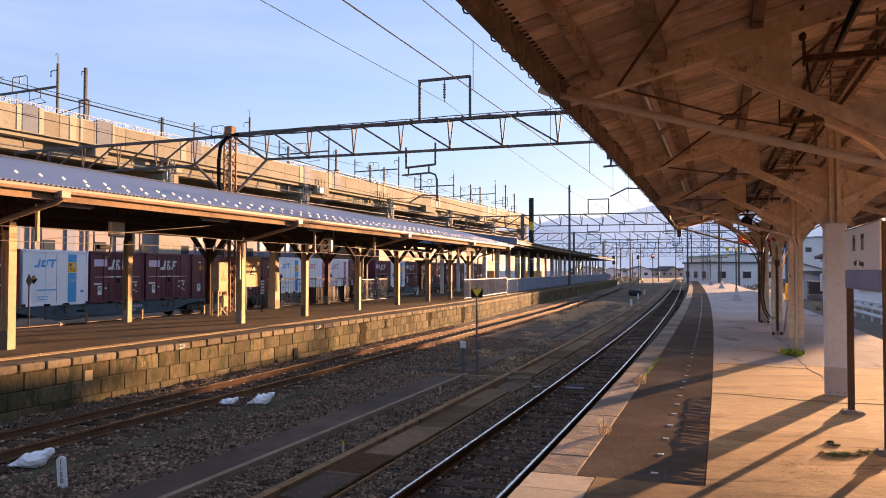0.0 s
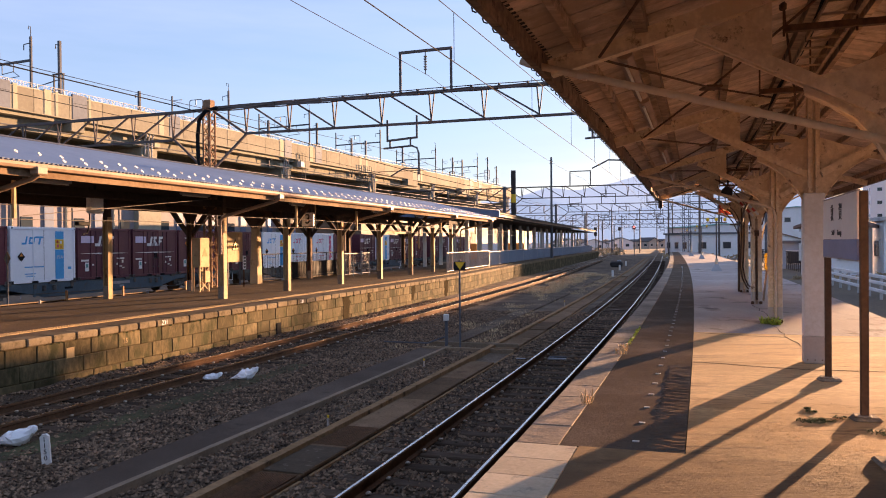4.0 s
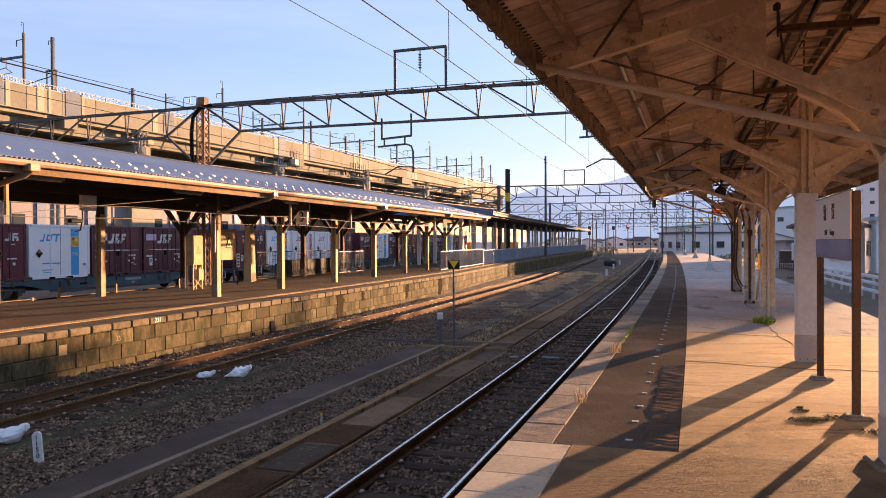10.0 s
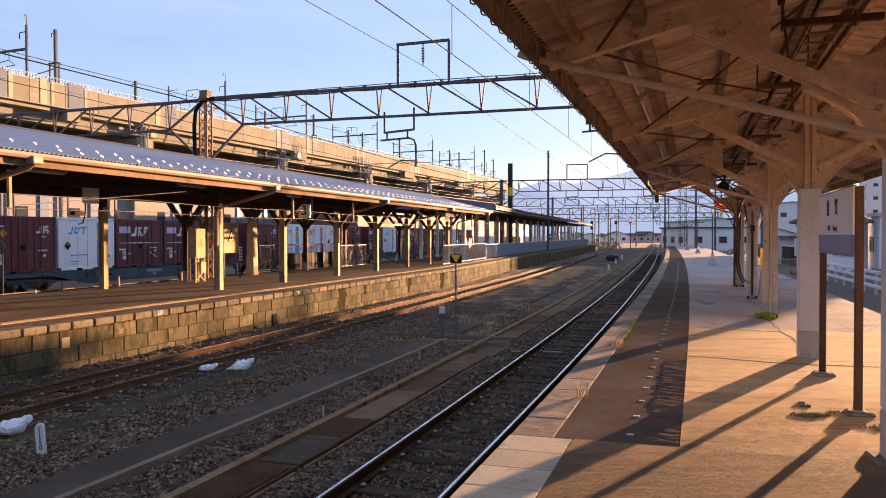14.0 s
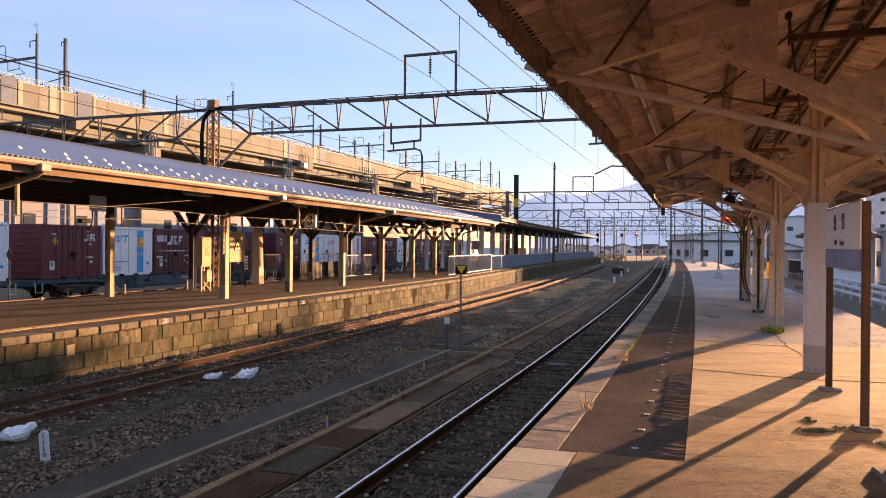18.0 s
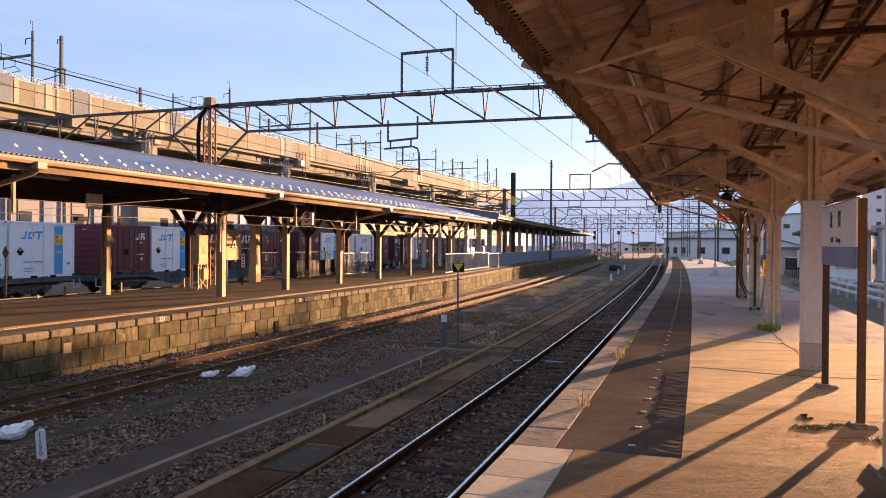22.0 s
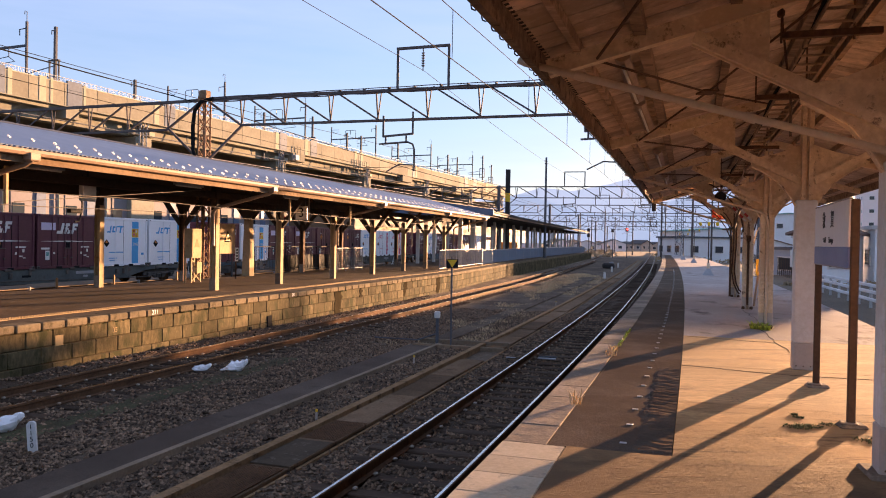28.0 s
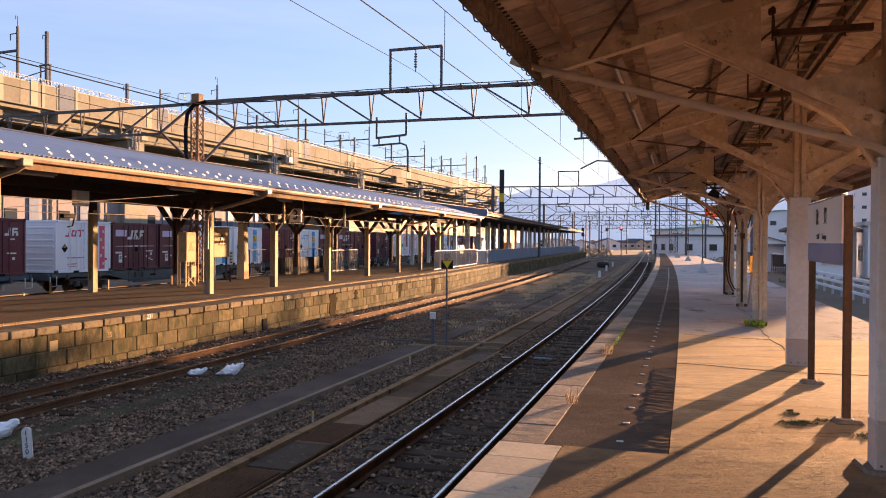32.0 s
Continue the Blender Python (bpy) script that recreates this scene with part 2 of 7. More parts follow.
    blue_roof=paint("blue_grey_roof_sheet", (0.125, 0.175, 0.275), (0.10, 0.145, 0.23), 0.5, metal=0.1, grain=4, stain=0.3, bump=0.05, dirt=(0.12, 0.14, 0.19), dirt_at=0.62),
    fascia=paint("cream_fascia", (0.53, 0.395, 0.23), (0.41, 0.295, 0.165), 0.75, spec=0.1, grain=10, stain=1.0, bump=0.2, dirt=(0.21, 0.13, 0.07), dirt_at=0.58),
    fascia_brown=paint("weathered_fascia", (0.30, 0.20, 0.12), (0.19, 0.122, 0.072), 0.85, spec=0.05, grain=10, stain=0.8, bump=0.2, dirt=(0.13, 0.08, 0.045), dirt_at=0.55),
    gutter=paint("gutter_plastic", (0.44, 0.30, 0.205), (0.32, 0.21, 0.14), 0.5, grain=15, stain=1.3, bump=0.1),
    # Brown darkened to carry the shade under the opposite roofs.
    roof_shade=paint("painted_roof_shade", (0.075, 0.05, 0.035), (0.04, 0.028, 0.02), 0.9, grain=8, stain=0.6, vary=0.2),
    platform_top=paint("far_platform_top", (0.20, 0.145, 0.10), (0.12, 0.086, 0.058), 0.95, spec=0.05, grain=25, stain=0.5, amount=0.8, bump=0.5, dirt=(0.26, 0.195, 0.13), dirt_at=0.58),
    viaduct=paint("viaduct_concrete", (0.315, 0.295, 0.225), (0.25, 0.228, 0.175), 0.85, spec=0.1, grain=3, stain=0.15, amount=0.7, bump=0.3, depth=0.02, vary=0.1, dirt=(0.20, 0.18, 0.135), dirt_at=0.57),
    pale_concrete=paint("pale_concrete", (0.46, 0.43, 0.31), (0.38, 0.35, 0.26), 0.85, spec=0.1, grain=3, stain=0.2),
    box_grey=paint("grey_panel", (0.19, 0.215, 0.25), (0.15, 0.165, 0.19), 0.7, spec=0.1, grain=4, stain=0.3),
    facade=paint("facade_cladding", (0.27, 0.235, 0.235), (0.23, 0.2, 0.195), 0.7, grain=3, stain=0.2, bump=0.1),
    facade_blue=paint("blue_cladding", (0.13, 0.17, 0.25), (0.10, 0.135, 0.2), 0.5, grain=3, stain=0.3),
    maroon=paint("maroon_container", (0.17, 0.046, 0.056), (0.13, 0.035, 0.043), 0.38, grain=9, stain=0.9, amount=0.6, bump=0.12, dirt=(0.20, 0.07, 0.075), dirt_at=0.62),
    maroon2=paint("dark_maroon_container", (0.125, 0.038, 0.052), (0.095, 0.029, 0.04), 0.38, grain=9, stain=0.9, amount=0.6, bump=0.12, dirt=(0.075, 0.028, 0.034), dirt_at=0.62),
    box_white=paint("white_container", (0.90, 0.91, 0.92), (0.83, 0.84, 0.85), 0.28, ior=1.6, grain=8, stain=0.8, bump=0.08, dirt=(0.62, 0.60, 0.56), dirt_at=0.66),
    sky_blue=paint("blue_stripe", (0.07, 0.40, 0.72), (0.06, 0.33, 0.62), 0.45, grain=8, stain=1),
    pink=paint("pink_stripe", (0.70, 0.13, 0.20), (0.6, 0.1, 0.16), 0.45, grain=8, stain=1),
    lilac=paint("lilac_field", (0.66, 0.58, 0.68), (0.56, 0.48, 0.6), 0.5, grain=18, stain=3, amount=0.8),
    yellow=paint("yellow_paint", (0.80, 0.50, 0.04), (0.68, 0.40, 0.03), 0.5, grain=10, stain=1),
    orange_dull=paint("dull_orange", (0.42, 0.22, 0.09), (0.3, 0.15, 0.06), 0.7, grain=10, stain=1),
    orange=paint("orange_paint", (0.75, 0.28, 0.05), (0.6, 0.2, 0.04), 0.5, grain=10, stain=1),
    ink=paint("black_ink", (0.02, 0.02, 0.022), (0.015, 0.015, 0.015), 0.9, spec=0.03, grain=20),
    red=paint("red_paint", (0.42, 0.05, 0.04), (0.32, 0.04, 0.03), 0.5, grain=20, stain=2),
    wagon_blue=paint("blue_wagon_frame", (0.085, 0.125, 0.15), (0.058, 0.085, 0.105), 0.6, grain=10, stain=1, dirt=(0.09, 0.085, 0.08), dirt_at=0.58),
    wagon_grey=paint("grey_wagon_frame", (0.115, 0.13, 0.125), (0.075, 0.085, 0.08), 0.65, grain=10, stain=1, dirt=(0.08, 0.07, 0.06), dirt_at=0.6),
    bogie=paint("bogie_iron", (0.15, 0.132, 0.115), (0.075, 0.066, 0.058), 0.75, metal=0.1, grain=12, stain=2),
    sign_white=paint("sign_white", (0.78, 0.77, 0.75), (0.72, 0.70, 0.68), 0.4, grain=15, stain=1, bump=0.03),
    sign_blue=paint("sign_band", (0.15, 0.21, 0.42), (0.13, 0.185, 0.37), 0.4, grain=15, stain=1, bump=0.03),
    leaf=paint("weed_leaf", (0.50, 0.54, 0.09), (0.30, 0.36, 0.05), 0.6, grain=12, stain=3, vary=0.35),
    dry=paint("dry_grass", (0.72, 0.53, 0.32), (0.50, 0.35, 0.19), 0.85, grain=12, stain=3, vary=0.35),
    moss=paint("moss", (0.10, 0.12, 0.045), (0.06, 0.075, 0.03), 0.95, grain=20, stain=3, bump=0.6),
    roof_tile=paint("roof_tile", (0.10, 0.085, 0.08), (0.06, 0.05, 0.05), 0.7, grain=6, stain=0.6),
    teal=paint("teal_sheet", (0.16, 0.36, 0.33), (0.13, 0.30, 0.28), 0.5, grain=4, stain=0.3),
    drainpipe=paint("beige_drainpipe", (0.70, 0.54, 0.38), (0.58, 0.43, 0.29), 0.45, grain=14, stain=1.2),
    wall_white=paint("house_wall", (0.80, 0.79, 0.78), (0.72, 0.70, 0.68), 0.8, grain=5, stain=0.4),
    wall_tan=paint("house_wall_tan", (0.45, 0.38, 0.32), (0.38, 0.31, 0.26), 0.8, grain=5, stain=0.4),
    hedge=paint("far_bushes", (0.42, 0.30, 0.17), (0.22, 0.155, 0.09), 0.9, grain=3, stain=0.4, bump=1.0, depth=0.2),
    soft_ink=paint("faded_ink", (0.10, 0.095, 0.10), (0.07, 0.07, 0.07), 0.6, grain=20),
    plate=paint("brown_cover_plate", (0.22, 0.138, 0.08), (0.115, 0.07, 0.04), 0.95, spec=0.04, grain=30, stain=1.4, vary=0.35, bump=0.5, dirt=(0.055, 0.037, 0.025), dirt_at=0.57),
    wood_kerb=paint("brown_timber_kerb", (0.36, 0.215, 0.112), (0.21, 0.125, 0.062), 0.95, spec=0.04, grain=18, stain=1.5, vary=0.15, bump=0.4, dirt=(0.10, 0.062, 0.034)),
    cable_pale=paint("pale_cable", (0.13, 0.105, 0.085), (0.09, 0.07, 0.055), 0.7, grain=20),
    yard=paint("yard_fence", (0.40, 0.38, 0.38), (0.33, 0.31, 0.31), 0.6, grain=10, stain=0.5),
    rail_grey=paint("pale_railing", (0.46, 0.45, 0.44), (0.38, 0.37, 0.36), 0.6, grain=20, stain=1),
    cable=paint("black_cable", (0.015, 0.015, 0.016), (0.01, 0.01, 0.01), 0.85, spec=0.05, grain=20),
    copper=paint("contact_wire", (0.022, 0.02, 0.02), (0.016, 0.014, 0.014), 0.9, spec=0.05, grain=20),
    porcelain=paint("insulator", (0.30, 0.28, 0.26), (0.2, 0.19, 0.18), 0.3, grain=20),
    # Distance haze is put into the hills as a faint emission.
    hill=glow("hill_haze_glow", (0.40, 0.45, 0.52), 0.135),
    hill_far=glow("far_hill_haze_glow", (0.47, 0.50, 0.56), 0.16),
    mast_rust=paint("mast_rust", (0.30, 0.19, 0.115), (0.17, 0.095, 0.055), 0.8, spec=0.1, grain=10, stain=1.2, dirt=(0.11, 0.06, 0.035), dirt_at=0.56),
    gantry=paint("dull_brown_steel", (0.15, 0.125, 0.115), (0.09, 0.07, 0.062), 0.75, spec=0.2, grain=14, stain=1.2, dirt=(0.11, 0.065, 0.04), dirt_at=0.6),
    red_lamp=glow("red_lamp", (1.0, 0.04, 0.03), 5.0),
    amber_lamp=glow("amber_lamp", (1.0, 0.45, 0.08), 2.0),
)


def trodden(m, brown, along, start, stop):
    """Brown dirt that thins out along the floor, with a ragged border."""
    n, l = m.node_tree.nodes, m.node_tree.links
    base = n["Principled BSDF"].inputs["Base Color"]
    old = base.links[0].from_socket
    geo, dot, nz, sc, add, ramp, mix = n.new("ShaderNodeNewGeometry"), n.new("ShaderNodeVectorMath"), n.new("ShaderNodeTexNoise"), n.new("ShaderNodeMath"), n.new("ShaderNodeMath"), n.new("ShaderNodeMapRange"), n.new("ShaderNodeMix")
    dot.operation, dot.inputs[1].default_value = "DOT_PRODUCT", along
    nz.inputs["Scale"].default_value, nz.inputs["Detail"].default_value, nz.inputs["Roughness"].default_value = 2.2, 9.0, 0.75
    sc.operation, sc.inputs[1].default_value = "MULTIPLY", 2.6
    ramp.inputs["From Min"].default_value, ramp.inputs["From Max"].default_value = start + 1.3, stop + 1.3
    ramp.inputs["To Min"].default_value, ramp.inputs["To Max"].default_value = 0.92, 0.0
    mix.data_type, mix.inputs[7].default_value = "RGBA", (*brown, 1)
    l.new(geo.outputs["Position"], dot.inputs[0])
    l.new(geo.outputs["Position"], nz.inputs["Vector"])
    l.new(nz.outputs["Fac"], sc.inputs[0])
    l.new(dot.outputs["Value"], add.inputs[0])
    l.new(sc.outputs[0], add.inputs[1])
    l.new(add.outputs[0], ramp.inputs["Value"])
    l.new(ramp.outputs[0], mix.inputs[0])
    l.new(old, mix.inputs[6])
    l.new(mix.outputs[2], base)


trodden(M["dusty"], (0.155, 0.098, 0.058), (0.31, 0.91, 0), 4.85, 6.7)
glass = bpy.data.materials.new("window_glass")
glass.use_nodes = True
gb = glass.node_tree.nodes["Principled BSDF"]
gb.inputs["Base Color"].default_value, gb.inputs["Roughness"].default_value = (0.03, 0.04, 0.05, 1), 0.06
M["glass"] = glass


# ---- mesh tools ----
class Shape:
    """Collects the corners and faces of one mesh."""

    def __init__(self):
        self.v, self.f, self.soft = [], [], False

    def add(self, verts, faces):
        k = len(self.v)
        self.v += [tuple(p) for p in verts]
        self.f += [tuple(i + k for i in q) for q in faces]
        return self

    def box(self, c, s, m=None, bevel=0.0):
        hx, hy, hz = (a / 2 for a in s)
        m = m or Matrix.Identity(4)
        c = Vector(c)
        if not bevel:
            p = [m @ (c + Vector((x * hx, y * hy, z * hz))) for x, y, z in ((-1, -1, -1), (1, -1, -1), (1, 1, -1), (-1, 1, -1), (-1, -1, 1), (1, -1, 1), (1, 1, 1), (-1, 1, 1))]
            return self.add(p, ((3, 2, 1, 0), (4, 5, 6, 7), (0, 1, 5, 4), (1, 2, 6, 5), (2, 3, 7, 6), (3, 0, 4, 7)))
        b = min(bevel, hx * 0.9, hy * 0.9, hz * 0.9)
        rings = []
        for z, inset in ((-hz, b), (-hz + b, 0), (hz - b, 0), (hz, b)):
            x0, y0 = hx - inset, hy - inset
            e = b if inset == 0 else b * 0.4
            rings.append([(x0 - e, -y0), (x0, -y0 + e), (x0, y0 - e), (x0 - e, y0), (-x0 + e, y0), (-x0, y0 - e), (-x0, -y0 + e), (-x0 + e, -y0)])
        p = [m @ (c + Vector((x, y, z))) for (z, _), r in zip(((-hz, 0), (-hz + b, 0), (hz - b, 0), (hz, 0)), rings) for x, y in r]
        faces = [tuple(range(7, -1, -1)), tuple(range(24, 32))]
        for r in range(3):
            faces += [(r * 8 + i, r * 8 + (i + 1) % 8, r * 8 + 8 + (i + 1) % 8, r * 8 + 8 + i) for i in range(8)]
        return self.add(p, faces)

    def beam(self, p, q, w, h, up=(0, 0, 1)):
        p, q = Vector(p), Vector(q)
        y = (q - p).normalized()
        x = y.cross(Vector(up))
        x = x.normalized() if x.length > 1e-5 else Vector((1, 0, 0))
        z = x.cross(y)
        pts = [o + x * a * w / 2 + z * b * h / 2 for o in (p, q) for a, b in ((-1, -1), (1, -1), (1, 1), (-1, 1))]
        return self.add(pts, ((3, 2, 1, 0), (4, 5, 6, 7), (0, 1, 5, 4), (1, 2, 6, 5), (2, 3, 7, 6), (3, 0, 4, 7)))

    def tube(self, pts, r, n=8, cap=True):
        pts = [Vector(p) for p in pts]
        self.soft = True
        rad = r if isinstance(r, (list, tuple)) else [r] * len(pts)
        ring, x = [], None
        for i, p in enumerate(pts):
            t = (pts[min(i + 1, len(pts) - 1)] - pts[max(i - 1, 0)]).normalized()
            if x is None:
                x = t.orthogonal().normalized()
            x = (x - t * x.dot(t)).normalized()
            y = t.cross(x)
            ring += [p + (x * math.cos(6.2832 * k / n) + y * math.sin(6.2832 * k / n)) * rad[i] for k in range(n)]
        faces = [(i * n + k, i * n + (k + 1) % n, (i + 1) * n + (k + 1) % n, (i + 1) * n + k) for i in range(len(pts) - 1) for k in range(n)]
        if cap:
            faces += [tuple(range(n - 1, -1, -1)), tuple(range((len(pts) - 1) * n, len(pts) * n))]
        return self.add(ring, faces)

    def prism(self, a, b):
        """A solid between two alike outlines."""
        n = len(a)
        return self.add([*a, *b], [tuple(range(n - 1, -1, -1)), tuple(range(n, 2 * n))] + [(i, (i + 1) % n, n + (i + 1) % n, n + i) for i in range(n)])

    def sweep(self, outline, us, shift=None, closed=True):
        """An outline of (d, z) carried along the track."""
        n, pts = len(outline), []
        for u in us:
            s = shift(u) if shift else (0.0, 0.0)
            pts += [at(u, d + s[0], z + s[1]) for d, z in outline]
        e = n if closed else n - 1
        faces = [(i * n + k, i * n + (k + 1) % n, (i + 1) * n + (k + 1) % n, (i + 1) * n + k) for i in range(len(us) - 1) for k in range(e)]
        if closed:
            faces += [tuple(range(n - 1, -1, -1)), tuple(range((len(us) - 1) * n, len(us) * n))]
        return self.add(pts, faces)

    def mesh(self, name, material, origin=(0, 0, 0)):
        me = bpy.data.meshes.new(name)
        o = Vector(origin)
        me.from_pydata([(p[0] - o.x, p[1] - o.y, p[2] - o.z) for p in self.v], [], self.f)
        me.materials.append(material)
        if self.soft:
            me.polygons.foreach_set("use_smooth", [True] * len(me.polygons))
            me.set_sharp_from_angle(angle=radians(40))
        me.update()
        return me


def spot(ob):
    p = Vector()
    while ob:
        p, ob = p + ob.location, ob.parent
    return p


def thing(name, place=(0, 0, 0), label="", category="", group="", kind="", m=None):
    ob = new(name)
    ob.empty_display_size = 0.2
    if m is None:
        ob.location = place
    else:
        ob.matrix_basis = m
    return tagged(ob, label, category, group, kind)


def part(name, shape, material, parent=None, label="", local=False):
    """One mesh under a thing; local: its corners are already in the thing's own space."""
    o = (0, 0, 0) if local or parent is None else spot(parent)
    ob = new(name, shape.mesh(name, material, o))
    ob.parent = parent
    return tagged(ob, label)


def solid(name, shape, material, label="", category="", group="", kind=""):
    """A thing that is one mesh."""
    return tagged(new(name, shape.mesh(name, material)), label, category, group, kind)


def piece(name, mesh, parent, m):
    ob = new(name, mesh)
    ob.parent = parent
    ob.matrix_basis = m
    return ob


def spread(a, b, step):
    n = max(1, round((b - a) / step))
    return [a + (b - a) * i / n for i in range(n + 1)]


def lettering(text, size, m, material, name, parent, depth=0.002):
    cu = bpy.data.curves.new(name, "FONT")
    cu.body, cu.size, cu.align_x, cu.align_y, cu.extrude = text, size, "CENTER", "CENTER", depth
    tmp = bpy.data.objects.new(name, cu)
    scene.collection.objects.link(tmp)
    me = bpy.data.meshes.new_from_object(tmp.evaluated_get(bpy.context.evaluated_depsgraph_get()))
    bpy.data.objects.remove(tmp)
    bpy.data.curves.remove(cu)
    me.materials.clear()
    me.materials.append(material)
    ob = new(name, me)
    ob.parent = parent
    ob.matrix_basis = m
    return ob


# ---- ground and tracks ----
RAIL, BED = -1.08, -1.25


def far_track(u):
    return -7.2 - max(0.0, u - 50) * 0.022


def far_edge(u):
    if u < 38:
        return -8.62
    if u < 66:
        return -8.62 - 1.38 * (u - 38) / 28
    return -10.0 - (u - 66) * 0.011


def rough_sheet(name, us, ds, height, material, kind="structure", label="", category=""):
    s = Shape()
    n = len(ds)
    for u in us:
        for d in ds:
            s.v.append(tuple(at(u, d, height(u, d))))
    s.f = [(i * n + k, i * n + k + 1, i * n + n + k + 1, i * n + n + k) for i in range(len(us) - 1) for k in range(n - 1)]
    s.soft = True
    return solid(name, s, material, label, category, "", kind)


g = Shape()
steps = [-4500, -900, -200, -60, 0, 60, 200, 900, 4500]
for y in steps:
    for x in steps:
        g.v.append((x, y + 60, -1.36))
g.f = [(i * 9 + k, i * 9 + k + 1, i * 9 + 10 + k, i * 9 + 9 + k) for i in range(8) for k in range(8)]
solid("ground", g, M["earth"], "bare brown earth of the railway yard", "ground", "", "structure")


def bed_height(u, d):
    v = Vector((u * 1.05, d, 0))
    z = BED + 0.035 * noise.noise(v * 1.3) + 0.022 * noise.noise(v * 5.0)
    for c in (0.0, far_track(u)):
        e = abs(d - c)
        z -= 0.012 * max(0.0, 1 - max(0.0, e - 1.0) / 0.6)
    if d < -7.95:
        z += 0.13 * min(1.0, (-7.95 - d) / 0.35) * (1 + 0.4 * noise.noise(v * 2.2))
    return z


rough_sheet("ballast_bed", spread(3, 34, 0.22) + spread(36, 150, 2.0), spread(-9.2, 1.6, 0.2), bed_height, M["gravel"], "structure", "dark grey-brown crushed stone ballast between the tracks", "ballast")


def stones(name, count, ub, db, seed, size, label):
    rng = np.random.default_rng(seed)
    base = np.array([(1, 0, 0), (-1, 0, 0), (0, 1, 0), (0, -1, 0), (0, 0, 1), (0, 0, -1)], float)
    tri = np.array([(0, 2, 4), (2, 1, 4), (1, 3, 4), (3, 0, 4), (2, 0, 5), (1, 2, 5), (3, 1, 5), (0, 3, 5)])
    s = Shape()
    for i in range(count):
        u, d = ub[0] + (ub[1] - ub[0]) * rng.random() ** 1.5, rng.uniform(*db)
        if -2.14 < d < -1.42 or -3.9 < d < -3.12 and u < 19.4:
            continue
        if min(abs(d), abs(d - far_track(u))) < 1.08 and ((u - (4.2 if d > -3 else 8.0)) / 0.575 + 0.5) % 1 - 0.5 < 0.24 and ((u - (4.2 if d > -3 else 8.0)) / 0.575 + 0.5) % 1 > 0.26 and rng.random() < 0.8:
            continue
        if -6.1 < d < -5.3 and 8 < u < 16 and rng.random() < 0.75:
            continue
        r = size * rng.uniform(0.6, 1.5)
        p = at(u, d, bed_height(u, d) + r * 0.35)
        q = base * rng.uniform(0.7, 1.25, (6, 1)) * (r, r * rng.uniform(0.6, 1), r * rng.uniform(0.5, 0.9))
        a = rng.uniform(0, 6.28)
        c, t = math.cos(a), math.sin(a)
        q = np.c_[q[:, 0] * c - q[:, 1] * t, q[:, 0] * t + q[:, 1] * c, q[:, 2]] + np.array(p)
        k = len(s.v)
        s.v += [tuple(w) for w in q]
        s.f += [tuple(w + k) for w in tri]
    return solid(name, s, M["stone"], label, "ballast", "", "stuff")


stones("ballast_stones", 84000, (5, 30), (-6.6, 1.35), 3, 0.0265, "loose dark angular ballast stones between the tracks")
rough_sheet("mossy_soil", spread(8.0, 16.0, 0.2), spread(-6.05, -5.35, 0.1), lambda u, d: bed_height(u, d) + 0.016 - 0.05 * (abs(d + 5.7) / 0.35) ** 4, M["mossy"], "structure", "damp green-brown soil beside the far track", "soil")
stones("ballast_stones", 11000, (8, 34), (-8.6, -6.7), 4, 0.028, "loose dark angular ballast stones beside the far platform wall")


def rail_outline(c, top):
    z = top
    return [(c - 0.0325, z - 0.004), (c - 0.0265, z), (c + 0.0265, z), (c + 0.0325, z - 0.004), (c + 0.0325, z - 0.035), (c + 0.008, z - 0.048), (c + 0.008, z - 0.125),
            (c + 0.062, z - 0.14), (c + 0.062, z - 0.153), (c - 0.062, z - 0.153), (c - 0.062, z - 0.14), (c - 0.008, z - 0.125), (c - 0.008, z - 0.048), (c - 0.0325, z - 0.035)]


def track(name, centre, u0, u1, near, label):
    t = thing(name, at(u0, centre(u0), RAIL), label, "railway track", "", "structure")
    us = spread(u0, min(u1, 60), 1.2) + spread(min(u1, 60) + 3, u1, 3)
    for side in (-1, 1):
        rail = part("rail", Shape().sweep(rail_outline(side * 0.565, RAIL), us, lambda u: (centre(u), 0)), M["rail_side"], t, "rust-brown steel rail")
        c = side * 0.565
        part("running_surface", Shape().sweep([(c - 0.016, RAIL + 0.0005), (c - 0.016, RAIL + 0.003), (c + 0.016, RAIL + 0.003), (c + 0.016, RAIL + 0.0005)], us, lambda u: (centre(u), 0)), M["rail_top"], rail, "polished top of the rail")
    one = Shape().box((0, 0, 0), (2.1, 0.22, 0.14), bevel=0.015).mesh("sleeper", M["sleeper"])
    clips, rest = Shape(), Shape()
    u, i = near[0], 0
    while u < u1:
        d = centre(u)
        m = lane(u, d + random.uniform(-0.03, 0.03), RAIL - 0.225 + random.uniform(-0.012, 0.008), random.uniform(-1.2, 1.2))
        if u < near[1]:
            piece("sleeper", one, t, Matrix.Translation(-t.location) @ m)
        elif u < 110:
            rest.box((0, 0, 0), (2.1, 0.22, 0.14), m)
        if u < 75:
            for side in (-1, 1):
                for e in (-0.085, 0.085):
                    clips.box((side * 0.565 + e, 0.02, 0.095), (0.055, 0.06, 0.035), m, 0.012)
        u += 0.575
    part("rail_clips", clips, M["clip"], t, "worn bright rail clips")["kind"] = "stuff"
    if rest.v:
        part("far_sleepers", rest, M["sleeper"], t)["kind"] = "stuff"
    return t


track("near_track", lambda u: 0.0, 3.0, 260, (4.2, 48), "single track with polished rails on dark wooden sleepers")
track("far_track", far_track, 6.0, 260, (8.0, 44), "rusty track beside the opposite platform")

